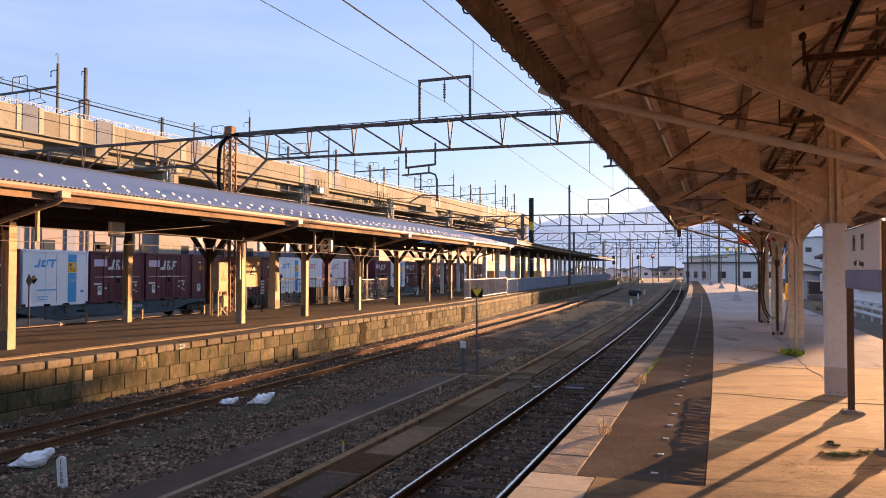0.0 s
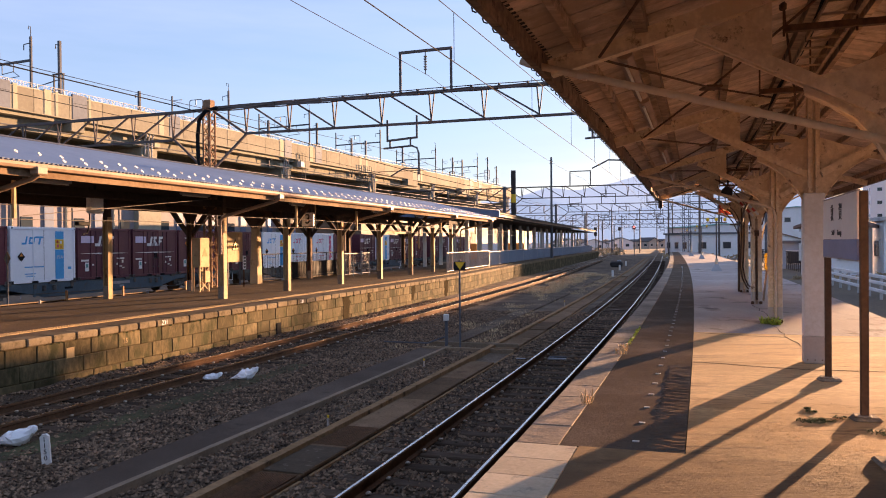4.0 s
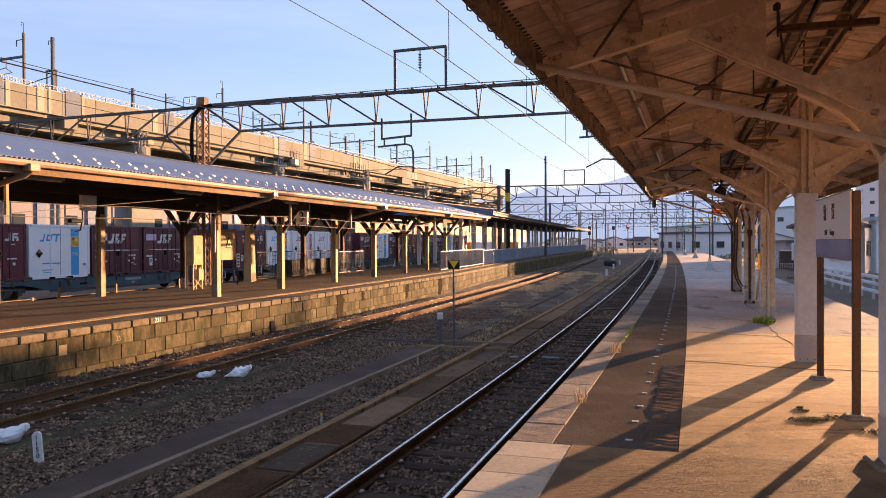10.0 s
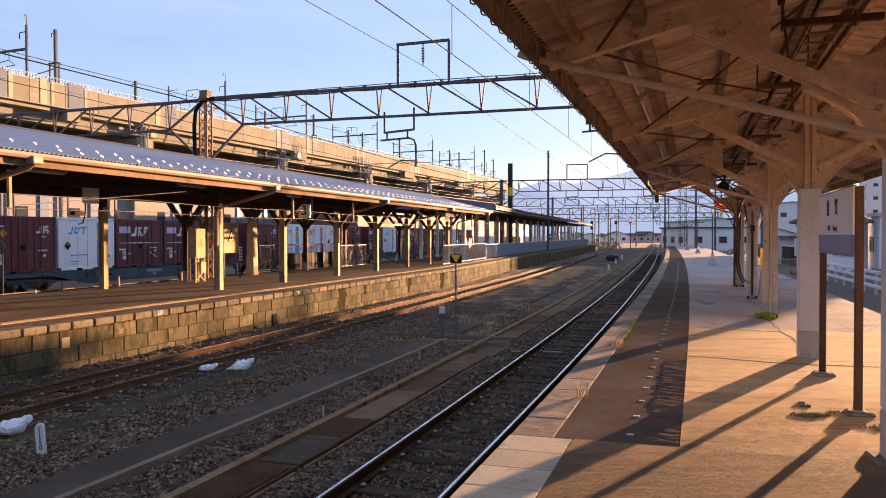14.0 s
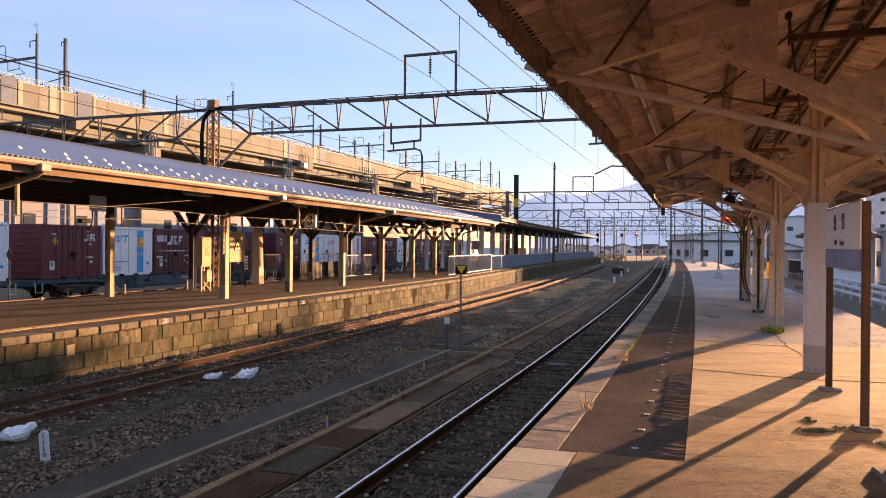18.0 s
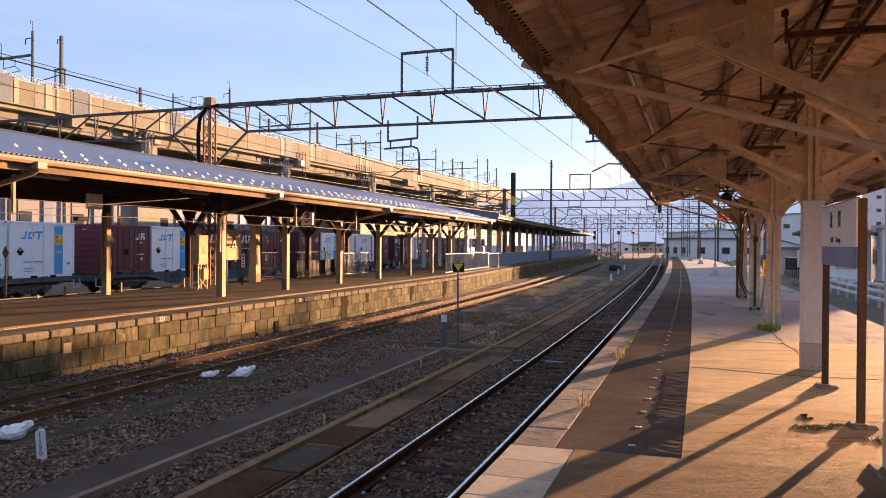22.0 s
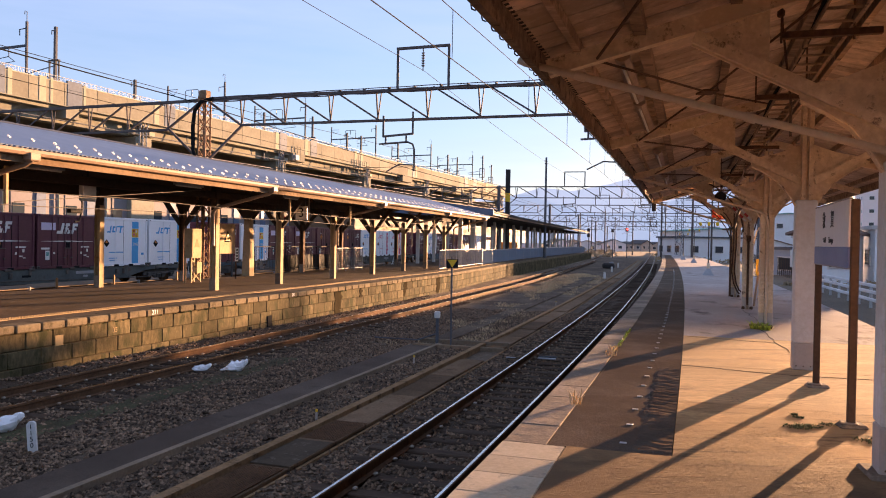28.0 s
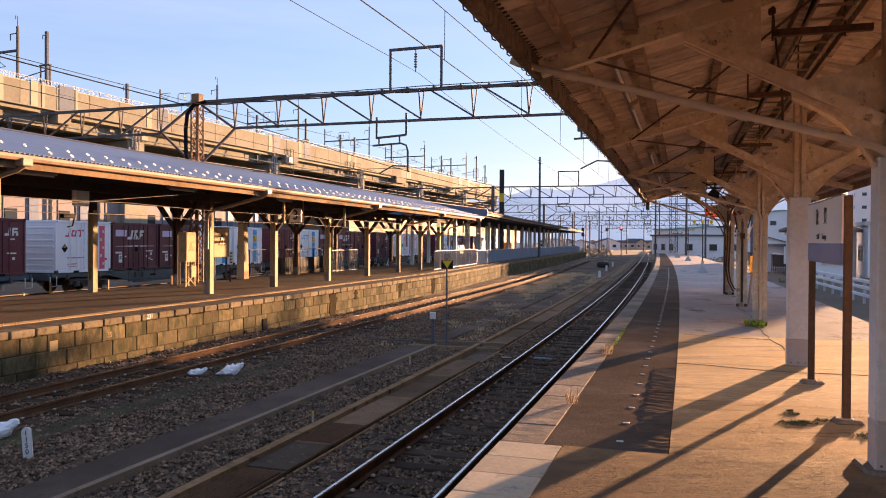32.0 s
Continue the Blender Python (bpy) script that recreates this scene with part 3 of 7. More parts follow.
# the cable trough, its kerb and the footpath between the tracks
trough = thing("cable_trough", at(6, -1.85, BED), "cable trough with brown cover plates and a timber kerb", "cable trough", "", "structure")
part("kerb", Shape().sweep([(-2.13, BED - 0.1), (-2.13, BED + 0.13), (-2.0, BED + 0.13), (-2.0, BED - 0.1)], spread(4, 40, 1) + spread(43, 130, 3)), M["wood_kerb"], trough, "brown raised timber kerb")
part("kerb", Shape().sweep([(-1.44, BED - 0.1), (-1.44, BED + 0.025), (-1.40, BED + 0.025), (-1.40, BED - 0.1)], spread(4, 40, 1) + spread(43, 130, 3)), M["wood_kerb"], trough)
lid = Shape().box((0, 0, 0), (0.54, 2.2, 0.05), bevel=0.008).mesh("lid", M["plate"])
u = 5.4
while u < 60:
    if not 17.6 < u < 19.9:
        piece("lid", lid, trough, Matrix.Translation(-trough.location) @ lane(u, -1.72 + random.uniform(-0.008, 0.008), BED + 0.045 + random.uniform(-0.012, 0.012), random.uniform(-0.6, 0.6)))
    u += 2.11
for u, half in ((5.4, 1.05), (7.5, 1.02), (10.25, 0.52)):
    grate, gm = Shape(), lane(u, -1.72, BED + 0.078)
    for y in spread(-half, half, 0.035):
        grate.box((0, y, 0), (0.5, 0.012, 0.012), gm)
    for x in spread(-0.24, 0.24, 0.035):
        grate.box((x, 0, 0.002), (0.012, 2 * half, 0.012), gm)
    part("grating", grate, M["rail_side"], trough, "rusty steel grating over the trough")
part("worn_lid", Shape().box((0, 0, 0), (0.53, 1.15, 0.02), lane(9.12, -1.72, BED + 0.072), 0.006), M["worn_plate"], trough, "worn cover plate with pale scratches")
part("far_lids", Shape().sweep([(-1.99, BED), (-1.99, BED + 0.06), (-1.45, BED + 0.06), (-1.45, BED)], spread(60.5, 130, 3)), M["trough"], trough)
cross = thing("cross_duct", at(19.3, -2.6, BED), "low concrete duct crossing between the footpath and the trough", "cable duct", "", "structure")
part("duct_wall", Shape().box((0, 0, 0.06), (2.4, 0.08, 0.2), lane(19.35, -2.6, BED), 0.01), M["kerb"], cross)
part("duct_wall", Shape().box((0, 0, 0.03), (2.4, 0.08, 0.14), lane(18.8, -2.6, BED), 0.01), M["trough"], cross)
part("duct_floor", Shape().box((0, 0, -0.01), (2.3, 0.47, 0.06), lane(19.08, -2.6, BED)), M["path"], cross)
foot = thing("footpath", at(6, -3.5, BED), "narrow smooth dark footpath with a concrete kerb", "footpath", "", "structure")
part("path_surface", Shape().sweep([(-3.88, BED - 0.1), (-3.88, BED + 0.055), (-3.24, BED + 0.055), (-3.24, BED - 0.1)], spread(4, 19.2, 0.8)), M["path"], foot)
part("kerb", Shape().sweep([(-3.235, BED - 0.1), (-3.235, BED + 0.085), (-3.14, BED + 0.085), (-3.14, BED - 0.1)], spread(4, 19.2, 0.8)), M["kerb"], foot)
part("path_surface", Shape().sweep([(-3.75, BED - 0.1), (-3.75, BED + 0.05), (-3.2, BED + 0.05), (-3.2, BED - 0.1)], spread(19.5, 60, 2)), M["gravel"], foot)

# ---- near platform ----
pf = thing("near_platform", at(4, 4, 0), "old concrete platform with a dark asphalt strip along its edge", "platform", "", "structure")
ALONG = spread(-16, 40, 1.5) + spread(43, 112, 3)


def span(a, b, step=1.5):
    return spread(a, b, step)


part("platform_body", Shape().sweep([(1.75, -1.5), (1.75, -0.08), (1.66, -0.08), (1.66, -0.035), (6.28, -0.035), (6.28, -1.5)], ALONG), M["mortar"], pf, "grey concrete platform wall")
part("asphalt_strip", Shape().sweep([(1.962, -0.03), (1.962, -0.004), (2.838, -0.002), (2.838, -0.03)], span(6.33, 40) + spread(43, 112, 3)), M["asphalt"], pf, "dark patched asphalt strip")
torn = Shape()
tu, td = spread(6.40, 11.0, 0.02), spread(2.52, 2.836, 0.0158)
for u in tu:
    for d in td:
        rag = 0.05 * noise.noise(Vector((u * 5, 4, 0))) + 0.05 * noise.noise(Vector((u * 24, 9, 0)))
        edge = min(1.0, (d - 2.56 + rag) / 0.04, (u - 6.39) / 0.03, (11.0 - u) / 1.5)
        ridge = noise.noise(Vector((u * 17 + 0.35 * math.sin(d * 21), d * 2.5, 0))) + 0.6 * noise.noise(Vector((u * 34, d * 5, 3)))
        torn.v.append(tuple(at(u, d, -0.009 + max(0.0, edge) * (0.013 + 0.010 * ridge))))
torn.f = [(i * len(td) + k, i * len(td) + k + 1, i * len(td) + len(td) + k + 1, i * len(td) + len(td) + k) for i in range(len(tu) - 1) for k in range(len(td) - 1)]
part("asphalt_patch", torn, M["asphalt"], pf, "rough torn asphalt")
part("floor_panel", Shape().sweep([(2.102, -0.03), (2.102, 0.0), (2.84, 0.0), (4.6, 0.0), (6.28, 0.0), (6.28, -0.03)], span(-16, 6.33, 1.2)), M["dusty"], pf, "brown speckled floor")
edges = [6.33, 8.3, 10.55, 13.6, 16.2, 19.8, 23.2, 27, 31, 35, 40, 46, 53, 61, 70, 80, 91, 102, 112]
for a, b in zip(edges, edges[1:]):
    for d0, d1 in ((2.8405, 6.28),):
        part("floor_panel", Shape().sweep([(d0, -0.03), (d0, -0.004), (d0 + 0.003, 0.0), (d1 - 0.006, 0.0), (d1, -0.004), (d1, -0.03)], span(a, b - (0.0 if a < 7 else 0.008), 1.2)), M["dusty" if a < 8 else "concrete" if a < 13 else "grey_floor"], pf)
slab = Shape().box((0, 0, -0.03), (0.325, 0.597, 0.06), bevel=0.006).mesh("edge_slab", M["slab"])
white = Shape().box((0, 0, -0.03), (0.47, 0.402, 0.06), bevel=0.006).mesh("white_slab", M["white_slab"])
u = 6.13
while u > -9.0:
    piece("white_slab", white, pf, Matrix.Translation(-pf.location) @ lane(u, 1.862, random.uniform(-0.0025, 0.001), random.uniform(-0.3, 0.3)))
    u -= 0.386
u = 6.61
while u < 112:
    piece("edge_slab", slab, pf, Matrix.Translation(-pf.location) @ lane(u, 1.793, random.uniform(-0.0025, 0.001), random.uniform(-0.3, 0.3)))
    u += 0.572
stud = Shape().box((0, 0, 0), (0.052, 0.036, 0.006), bevel=0.002).mesh("stud", M["white"])
for i in range(70):
    piece("stud", stud, pf, Matrix.Translation(-pf.location) @ lane(6.57 + 0.59 * i, 2.485, 0.001, random.uniform(-4, 4)))
crack = Shape()
rng = random.Random(5)
for u0, d0, u1, d1 in ((15.1, 4.1, 12.2, 4.3), (20.0, 4.15, 16.6, 4.2),):
    p = []
    for i in range(9):
        f = i / 8
        p.append((u0 + (u1 - u0) * f + rng.uniform(-.05, .05), d0 + (d1 - d0) * f + rng.uniform(-.05, .05)))
    for (a, b), (c, d) in zip(p, p[1:]):
        crack.beam(at(a, b, 0.0015), at(c, d, 0.0015), 0.007, 0.003)
for u0, d0, u1, d1 in ((10.45, 2.85, 10.2, 4.1), (10.2, 4.1, 10.35, 6.2), (13.5, 2.9, 13.2, 4.2)):
    p = [(u0 + (u1 - u0) * i / 12 + rng.uniform(-.025, .025), d0 + (d1 - d0) * i / 12) for i in range(13)]
    for (a, b), (c, d) in zip(p, p[1:]):
        crack.beam(at(a, b, 0.0012), at(c, d, 0.0012), rng.uniform(0.003, 0.007), 0.003)
part("crack", crack, M["ink"], pf, "dark cracks in the concrete")["kind"] = "stuff"

crumbs = Shape()
rng = np.random.default_rng(17)
for i in range(22000):
    u, d = rng.uniform(5.6, 9.6), rng.uniform(2.9, 5.6)
    e = noise.noise(Vector((u * 1.1, d * 1.6, 7))) + 0.6 * noise.noise(Vector((u * 5, d * 7, 2)))
    if e < 0.18 + 0.10 * abs(u - 7.2) + 0.12 * max(0.0, 3.8 - d):
        continue
    r, p = rng.uniform(0.0015, 0.0045), at(u, d, 0.001)
    a = rng.uniform(0, 6.28)
    x, y = Vector((math.cos(a), math.sin(a), 0)) * r * rng.uniform(0.8, 2.2), Vector((-math.sin(a), math.cos(a), 0)) * r
    crumbs.add([p - x, p - y, p + x, p + y, p + Vector((0, 0, r * 0.25))], [(0, 1, 4), (1, 2, 4), (2, 3, 4), (3, 0, 4)])
solid("floor_dirt", crumbs, M["old_asphalt"], "scattered brown dirt crumbs on the platform floor", "dirt", "", "stuff")

# ---- near canopy ----
MID = 4.24


def roof_z(d):
    return 2.77 + 0.255 * (min(d, 2 * MID - d) - 2.0)


def canopy_column(label, cased, z_top=2.05):
    c = thing("canopy_column", (0, 0, 0), label, "column", "columns of the near canopy")
    if cased:
        part("post", Shape().box((0, 0, 1.19), (0.235, 0.23, 1.72), bevel=0.012), M["white"], c, "white-painted steel casing", True)
        part("post_foot", Shape().box((0, 0, 0.165), (0.237, 0.232, 0.33), bevel=0.012), M["casing"], c, "grey-stained foot of the casing", True)
        for x in (-0.08, 0.0, 0.08):
            part("bolt", Shape().box((x, -0.118, 0.05), (0.014, 0.012, 0.014), bevel=0.004), M["rust"], c, "rusty bolt head", True)
    else:
        for x in (-0.073, 0.073):
            part("channel", Shape().box((x, 0, 1.17), (0.088, 0.2, 1.78), bevel=0.006), M["cream"], c, "flaking cream-painted steel channel", True)
            part("channel_foot", Shape().box((x, 0, 0.15), (0.09, 0.202, 0.28), bevel=0.006), M["casing"], c, "grey-stained channel foot", True)
            part("foot_lug", Shape().box((x * 1.2, -0.10, 0.035), (0.07, 0.07, 0.07), bevel=0.014), M["rust"], c, "rusty foot lug", True)
        part("web", Shape().box((0, -0.06, 1.03), (0.08, 0.016, 2.05)), M["column_web"], c, "rusty web between the channels", True)
        for z in (0.55, 1.05, 1.55, 1.9):
            part("batten_plate", Shape().box((0, 0.105, z), (0.22, 0.01, 0.1), bevel=0.003), M["cream"], c, "", True)
    for s in (-1, 1):
        def pt(d, z, y):
            return (s * (MID - d), y, z)
        arm = [(4.13, 1.98), (4.06, 2.1), (3.93, 2.27), (3.78, 2.38), (3.62, 2.47), (3.60, 2.56), (3.9, 2.62), (4.24, 2.75), (4.24, 1.98)]
        part("bracket_plate", Shape().prism([pt(d, z, -0.012) for d, z in arm], [pt(d, z, 0.012) for d, z in arm]), M["cream"], c, "curved steel bracket with flaking cream paint", True)
        for y in (-0.05, 0.05):
            part("knee_brace", Shape().beam(pt(4.16, 2.28, y), pt(2.93, 2.93, y), 0.05, 0.085), M["cream"], c, "flaking cream-painted brace", True)
            part("upright_angle", Shape().beam(pt(4.2, 2.0, y * 1.6), pt(4.2, 3.2, y * 1.6), 0.05, 0.05, (0, 1, 0)), M["cream"], c, "", True)
        flange = Shape()
        for a, b in zip(arm[:5], arm[1:5]):
            flange.beam(pt(a[0], a[1], 0), pt(b[0], b[1], 0), 0.11, 0.014)
        part("bracket_flange", flange, M["cream"], c, "", True)
        gus = [(2.93, 2.93), (3.42, 3.10), (3.42, 2.70), (3.36, 2.68)]
        part("gusset", Shape().prism([pt(d, z, -0.008) for d, z in gus], [pt(d, z, 0.008) for d, z in gus]), M["cream"], c, "", True)
        part("rafter", Shape().beam(pt(1.9, roof_z(1.9) + 0.02, 0), pt(4.24, roof_z(4.24) + 0.02, 0), 0.09, 0.12), M["cream"], c, "brown-stained cream rafter", True)
    return c


COLS = [-2.3, 2.05, 6.4, 10.75, 15.4, 19.6, 23.8]
plain = canopy_column("riveted steel canopy column in flaking cream paint", False)
plain.matrix_basis = lane(COLS[0], MID)
for u in COLS[1:2] + COLS[4:]:
    copy_thing(plain, lane(u, MID))
cased = canopy_column("canopy column in a smooth white-painted steel casing", True)
cased.matrix_basis = lane(10.75, MID)
copy_thing(cased, lane(6.4, MID))
part("column_pad", Shape().box((0.02, 0, 0.0), (0.42, 0.36, 0.05), lane(6.4, MID, 0, 5), 0.015), M["slab"], pf, "rough concrete pad under a column")

U0, U1 = -12.0, 25.6
roof = thing("near_canopy_roof", at(10, MID, 3.3), "old timber canopy roof with sooty board ceiling", "canopy roof", "", "structure")
for s in (0, 1):
    def dd(d):
        return d if s == 0 else 2 * MID - d
    boards = Shape()
    u = U0
    while u < U1:
        w = random.uniform(0.17, 0.2)
        z = 0.155 + random.uniform(-0.004, 0.004)
        a, b = u + 0.004, u + w - 0.004
        lo, hi = (1.80, MID)
        p = [at(a, dd(lo), roof_z(lo) + z), at(b, dd(lo), roof_z(lo) + z), at(b, dd(hi), roof_z(hi) + z), at(a, dd(hi), roof_z(hi) + z)]
        q = [x + Vector((0, 0, 0.018)) for x in p]
        boards.prism(p, q)
        u += w
    part("ceiling_boards", boards, M["plank"], roof, "sooty brown ceiling boards")
    for d, w, h in ((1.84, 0.05, 0.15), (2.12, 0.05, 0.08), (2.56, 0.085, 0.1), (3.2, 0.075, 0.09), (3.8, 0.075, 0.09), (4.19, 0.05, 0.12)):
        z = roof_z(d) + 0.15 - h / 2
        part("purlin", Shape().sweep([(dd(d) - w / 2, z - h / 2), (dd(d) - w / 2, z + h / 2), (dd(d) + w / 2, z + h / 2), (dd(d) + w / 2, z - h / 2)], spread(U0, U1, 1.3)), M["soot"], roof, "dark stained timber purlin")
    part("roof_sheet", Shape().sweep([(dd(1.76), roof_z(1.76) + 0.18), (dd(1.76), roof_z(1.76) + 0.20), (dd(MID), roof_z(MID) + 0.20), (dd(MID), roof_z(MID) + 0.18)], spread(U0, U1 + 0.1, 1.3)), M["rust"], roof, "rusty corrugated roof sheet")
ruffle = Shape()
u = U0
while u < U1:
    ruffle.tube([at(u, 1.70, 2.872), at(u, 1.88, 2.915)], 0.026, 6)
    u += 0.076
part("sheet_edge", ruffle, M["dark_steel"], roof, "wavy dark edge of the roof sheet")
hook = Shape().tube([(0.1, 0, 0.05), (0.02, 0, 0.03), (0.0, 0, 0.0), (0.004, 0, -0.03), (-0.016, 0, -0.045), (-0.036, 0, -0.034), (-0.04, 0, -0.008), (-0.033, 0, 0.004)], 0.0055, 5).mesh("gutter_hook", M["dark_steel"])
u = 4.2
while u < U1:
    piece("gutter_hook", hook, roof, Matrix.Translation(-roof.location) @ lane(u, 1.735, 2.868, random.uniform(-8, 8)) @ pose(0, 0, 0, 0, random.uniform(-14, 14), 0))
    u += random.uniform(0.19, 0.24) if random.random() < 0.85 else 0.5
part("end_board", Shape().prism([at(U1, 1.68, 2.78), at(U1, 1.68, 2.9), at(U1, MID, 3.55), at(U1, 6.8, 2.9), at(U1, 6.8, 2.78), at(U1, MID, 3.42)], [at(U1 + 0.04, 1.68, 2.78), at(U1 + 0.04, 1.68, 2.9), at(U1 + 0.04, MID, 3.55), at(U1 + 0.04, 6.8, 2.9), at(U1 + 0.04, 6.8, 2.78), at(U1 + 0.04, MID, 3.42)]), M["soot"], roof, "dark gable board")
part("lamp_bracket", Shape().box((0, 0, -0.17), (0.12, 0.16, 0.34), lane(24.4, 1.9, 2.84), 0.01), M["dark_steel"], roof, "dark box under the roof's corner")


def downpipe(u, label):
    p = thing("downpipe", at(u, 3, 2.5), label, "downpipe", "downpipes of the near canopy")
    part("pipe", Shape().tube([at(u, 1.71, 2.81), at(u, 1.76, 2.785), at(u, 4.08, 2.115), at(u, 4.2, 2.05), at(u, MID, 1.93), at(u, MID, 0.1)], 0.027, 10), M["drainpipe"], p)
    for d in (2.16, 3.3):
        z = 2.785 - (d - 1.76) * 0.2902
        part("joint", Shape().tube([at(u, d - 0.035, z + 0.011), at(u, d + 0.035, z - 0.011)], 0.033, 10), M["drainpipe"], p)


for u in (-2.42, 6.26, 15.30, 23.69):
    downpipe(u, "sloping beige drainpipe from the eave to a canopy column")

# crossed rods in the roof plane, with a ring plate where they meet
for a, b in zip(COLS[1:], COLS[2:]):
    rods = thing("roof_bracing", at((a + b) / 2, 3.0, 2.95), "thin rusty crossed rods under the canopy roof", "bracing", "roof bracing")
    for d0, d1 in ((2.25, 3.85), (3.85, 2.25)):
        part("rod", Shape().tube([at(a, d0, roof_z(d0) - 0.02), at((a + b) / 2, 3.05, roof_z(3.05) - 0.06), at(b, d1, roof_z(d1) - 0.02)], 0.011, 6), M["rust"], rods)
    part("ring_plate", Shape().box((0, 0, 0), (0.16, 0.22, 0.02), lane((a + b) / 2, 3.05, roof_z(3.05) - 0.06, 20), 0.006), M["rust"], rods)

# long lamp housings under the boards
for ua, ub in ((6.85, 8.6), (8.8, 10.6), (13.0, 14.8), (17.2, 19.0)):
    lampb = thing("strip_lamp", at((ua + ub) / 2, 2.4, 3.0), "unlit white strip lamp under the canopy boards", "lamp", "strip lamps")
    part("housing", Shape().sweep([(2.33, 2.965), (2.33, 2.93), (2.37, 2.905), (2.41, 2.905), (2.45, 2.93), (2.45, 2.965)], spread(ua, ub, 0.6)), M["gutter"], lampb)
    part("tube", Shape().tube([at(ua + 0.1, 2.39, 2.885), at(ub - 0.1, 2.39, 2.885)], 0.014, 8), M["white"], lampb)

# cable ladder hung under the ridge
lad = thing("cable_ladder", at(8, 3.75, 2.8), "hanging steel cable ladder with thin rods under the ridge", "cable ladder")
for d in (3.70, 3.92):
    part("side_rail", Shape().sweep([(d - 0.008, 2.95), (d - 0.008, 3.0), (d + 0.008, 3.0), (d + 0.008, 2.95)], spread(-2, 25, 1.5)), M["soot"], lad)
u = 4.5
while u < 24:
    part("rung", Shape().beam(at(u, 3.70, 2.96), at(u, 3.92, 2.96), 0.022, 0.015), M["soot"], lad)
    u += 0.3
for u in (6.47, 8.7, 12.6, 17.0, 21.4):
    part("cross_bar", Shape().beam(at(u, 3.5, 2.93), at(u, 4.12, 2.93), 0.05, 0.045), M["rust"], lad)
    for d in (3.5, 3.95):
        part("hanger", Shape().tube([at(u, d, 2.88), at(u, d, roof_z(d) + 0.15)], 0.008, 6), M["rust"], lad)
for d in (3.70,):
    part("cable", Shape().tube([at(q, d + 0.02 * math.sin(q * 1.7 + d * 9), 2.985) for q in spread(-2, 25, 0.6)], 0.017, 6), M["cable"], lad)

rod = thing("hanging_rod", (2.44, 5.4, 2.7), "thin rusty rod hanging from the canopy roof", "rod")
part("shaft", Shape().tube([(2.385, 5.4, 3.3), (2.41, 5.4, 3.0), (2.475, 5.4, 2.5), (2.48, 5.4, 2.25)], 0.008, 6), M["rust"], rod)
part("clip", Shape().box((2.395, 5.4, 3.1), (0.04, 0.05, 0.05), None, 0.008), M["rust"], rod)

# loose wires and rods at the columns
wires = thing("column_cables", at(21.5, 4.1, 2), "tangle of brown cables and conduits round the canopy columns", "cables")
rng = random.Random(11)
for k in range(8):
    u0, u1 = rng.choice((15.4, 19.6)), rng.choice((19.6, 23.8))
    p = []
    d0, d1, z0, z1 = rng.uniform(3.7, 4.5), rng.uniform(3.8, 4.4), rng.uniform(2.3, 3.1), rng.uniform(1.9, 2.8)
    sag = rng.uniform(0.05, 0.3)
    for i in range(9):
        f = i / 8
        p.append(at(u0 + (u1 - u0) * f + rng.uniform(-.05, .05), d0 + (d1 - d0) * f + 0.06 * math.sin(f * 9 + k), z0 + (z1 - z0) * f - sag * math.sin(f * 3.14)))
    if u0 != u1:
        part("cable", Shape().tube(p, rng.choice((0.012, 0.018, 0.025)), 6), M[rng.choice(("rust", "brown", "gutter"))], wires)
for k in range(8):
    u0 = (19.5, 23.6)[k % 2] + rng.uniform(-0.12, 0.12)
    s = -1 if k % 3 else 1
    out, up, r0 = rng.uniform(0.35, 1.25), rng.uniform(2.6, 3.05), rng.uniform(1.2, 1.9)
    p = [at(u0 + rng.uniform(-0.3, 0.5) * f * f, MID + s * (0.12 + out * f ** 1.7), r0 + (up - r0) * f ** 0.75) for f in (0, 0.2, 0.4, 0.6, 0.8, 1.0)]
    part("conduit", Shape().tube(p, rng.choice((0.015, 0.02, 0.028)), 6), M[rng.choice(("rust", "brown", "gutter", "cream"))], wires)
for d, foot_d, foot_z, mat in ((4.17, 4.36, 0.10, "brown"), (4.24, 4.40, 0.16, "rust")):
    part("conduit", Shape().tube([at(23.68, d, 2.5), at(23.67, d, 1.5), at(23.66, d - 0.04, 0.75), at(23.65, d + 0.02, 0.4), at(23.64, foot_d - 0.06, foot_z + 0.06), at(23.64, foot_d, foot_z)], 0.02, 6), M[mat], wires)
part("conduit", Shape().tube([at(23.68, 4.09, 1.75), at(23.68, 4.09, 0.02)], 0.032, 8), M["rust"], wires, "dark rusty pipe beside the column")
for u, d in ((19.51, 4.245),):
    part("conduit", Shape().tube([at(u, d, 1.62), at(u, d, 0.1)], 0.024, 8), M["rust"], wires, "rusty conduit in the column's recess")
part("junction_box", Shape().box((0, 0, 1.66), (0.1, 0.06, 0.14), lane(19.47, 4.245), 0.01), M["rust"], wires, "rusty junction box")
brace = thing("leaning_pole", at(20.2, 4.5, 0), "grey pole leaning beside a canopy column", "pole")
part("shaft", Shape().tube([at(20.39, 4.46, 0.02), at(19.75, 4.53, 1.2)], 0.026, 8), M["gutter"], brace)
stripes = thing("striped_board", at(19.3, 4.0, 2.25), "red and white striped warning boards under the canopy bracket", "board")
for k in range(2):
    o = 0.11 * k
    for i in range(5):
        f0, f1 = i / 5, (i + 1) / 5
        p0, p1 = at(19.3, 3.80 + 0.36 * f0 + o, 2.46 - 0.40 * f0 + o * 0.2), at(19.3, 3.80 + 0.36 * f1 + o, 2.46 - 0.40 * f1 + o * 0.2)
        part("stripe", Shape().beam(p0, p1, 0.02, 0.05), M["red" if i % 2 else "white"], stripes)
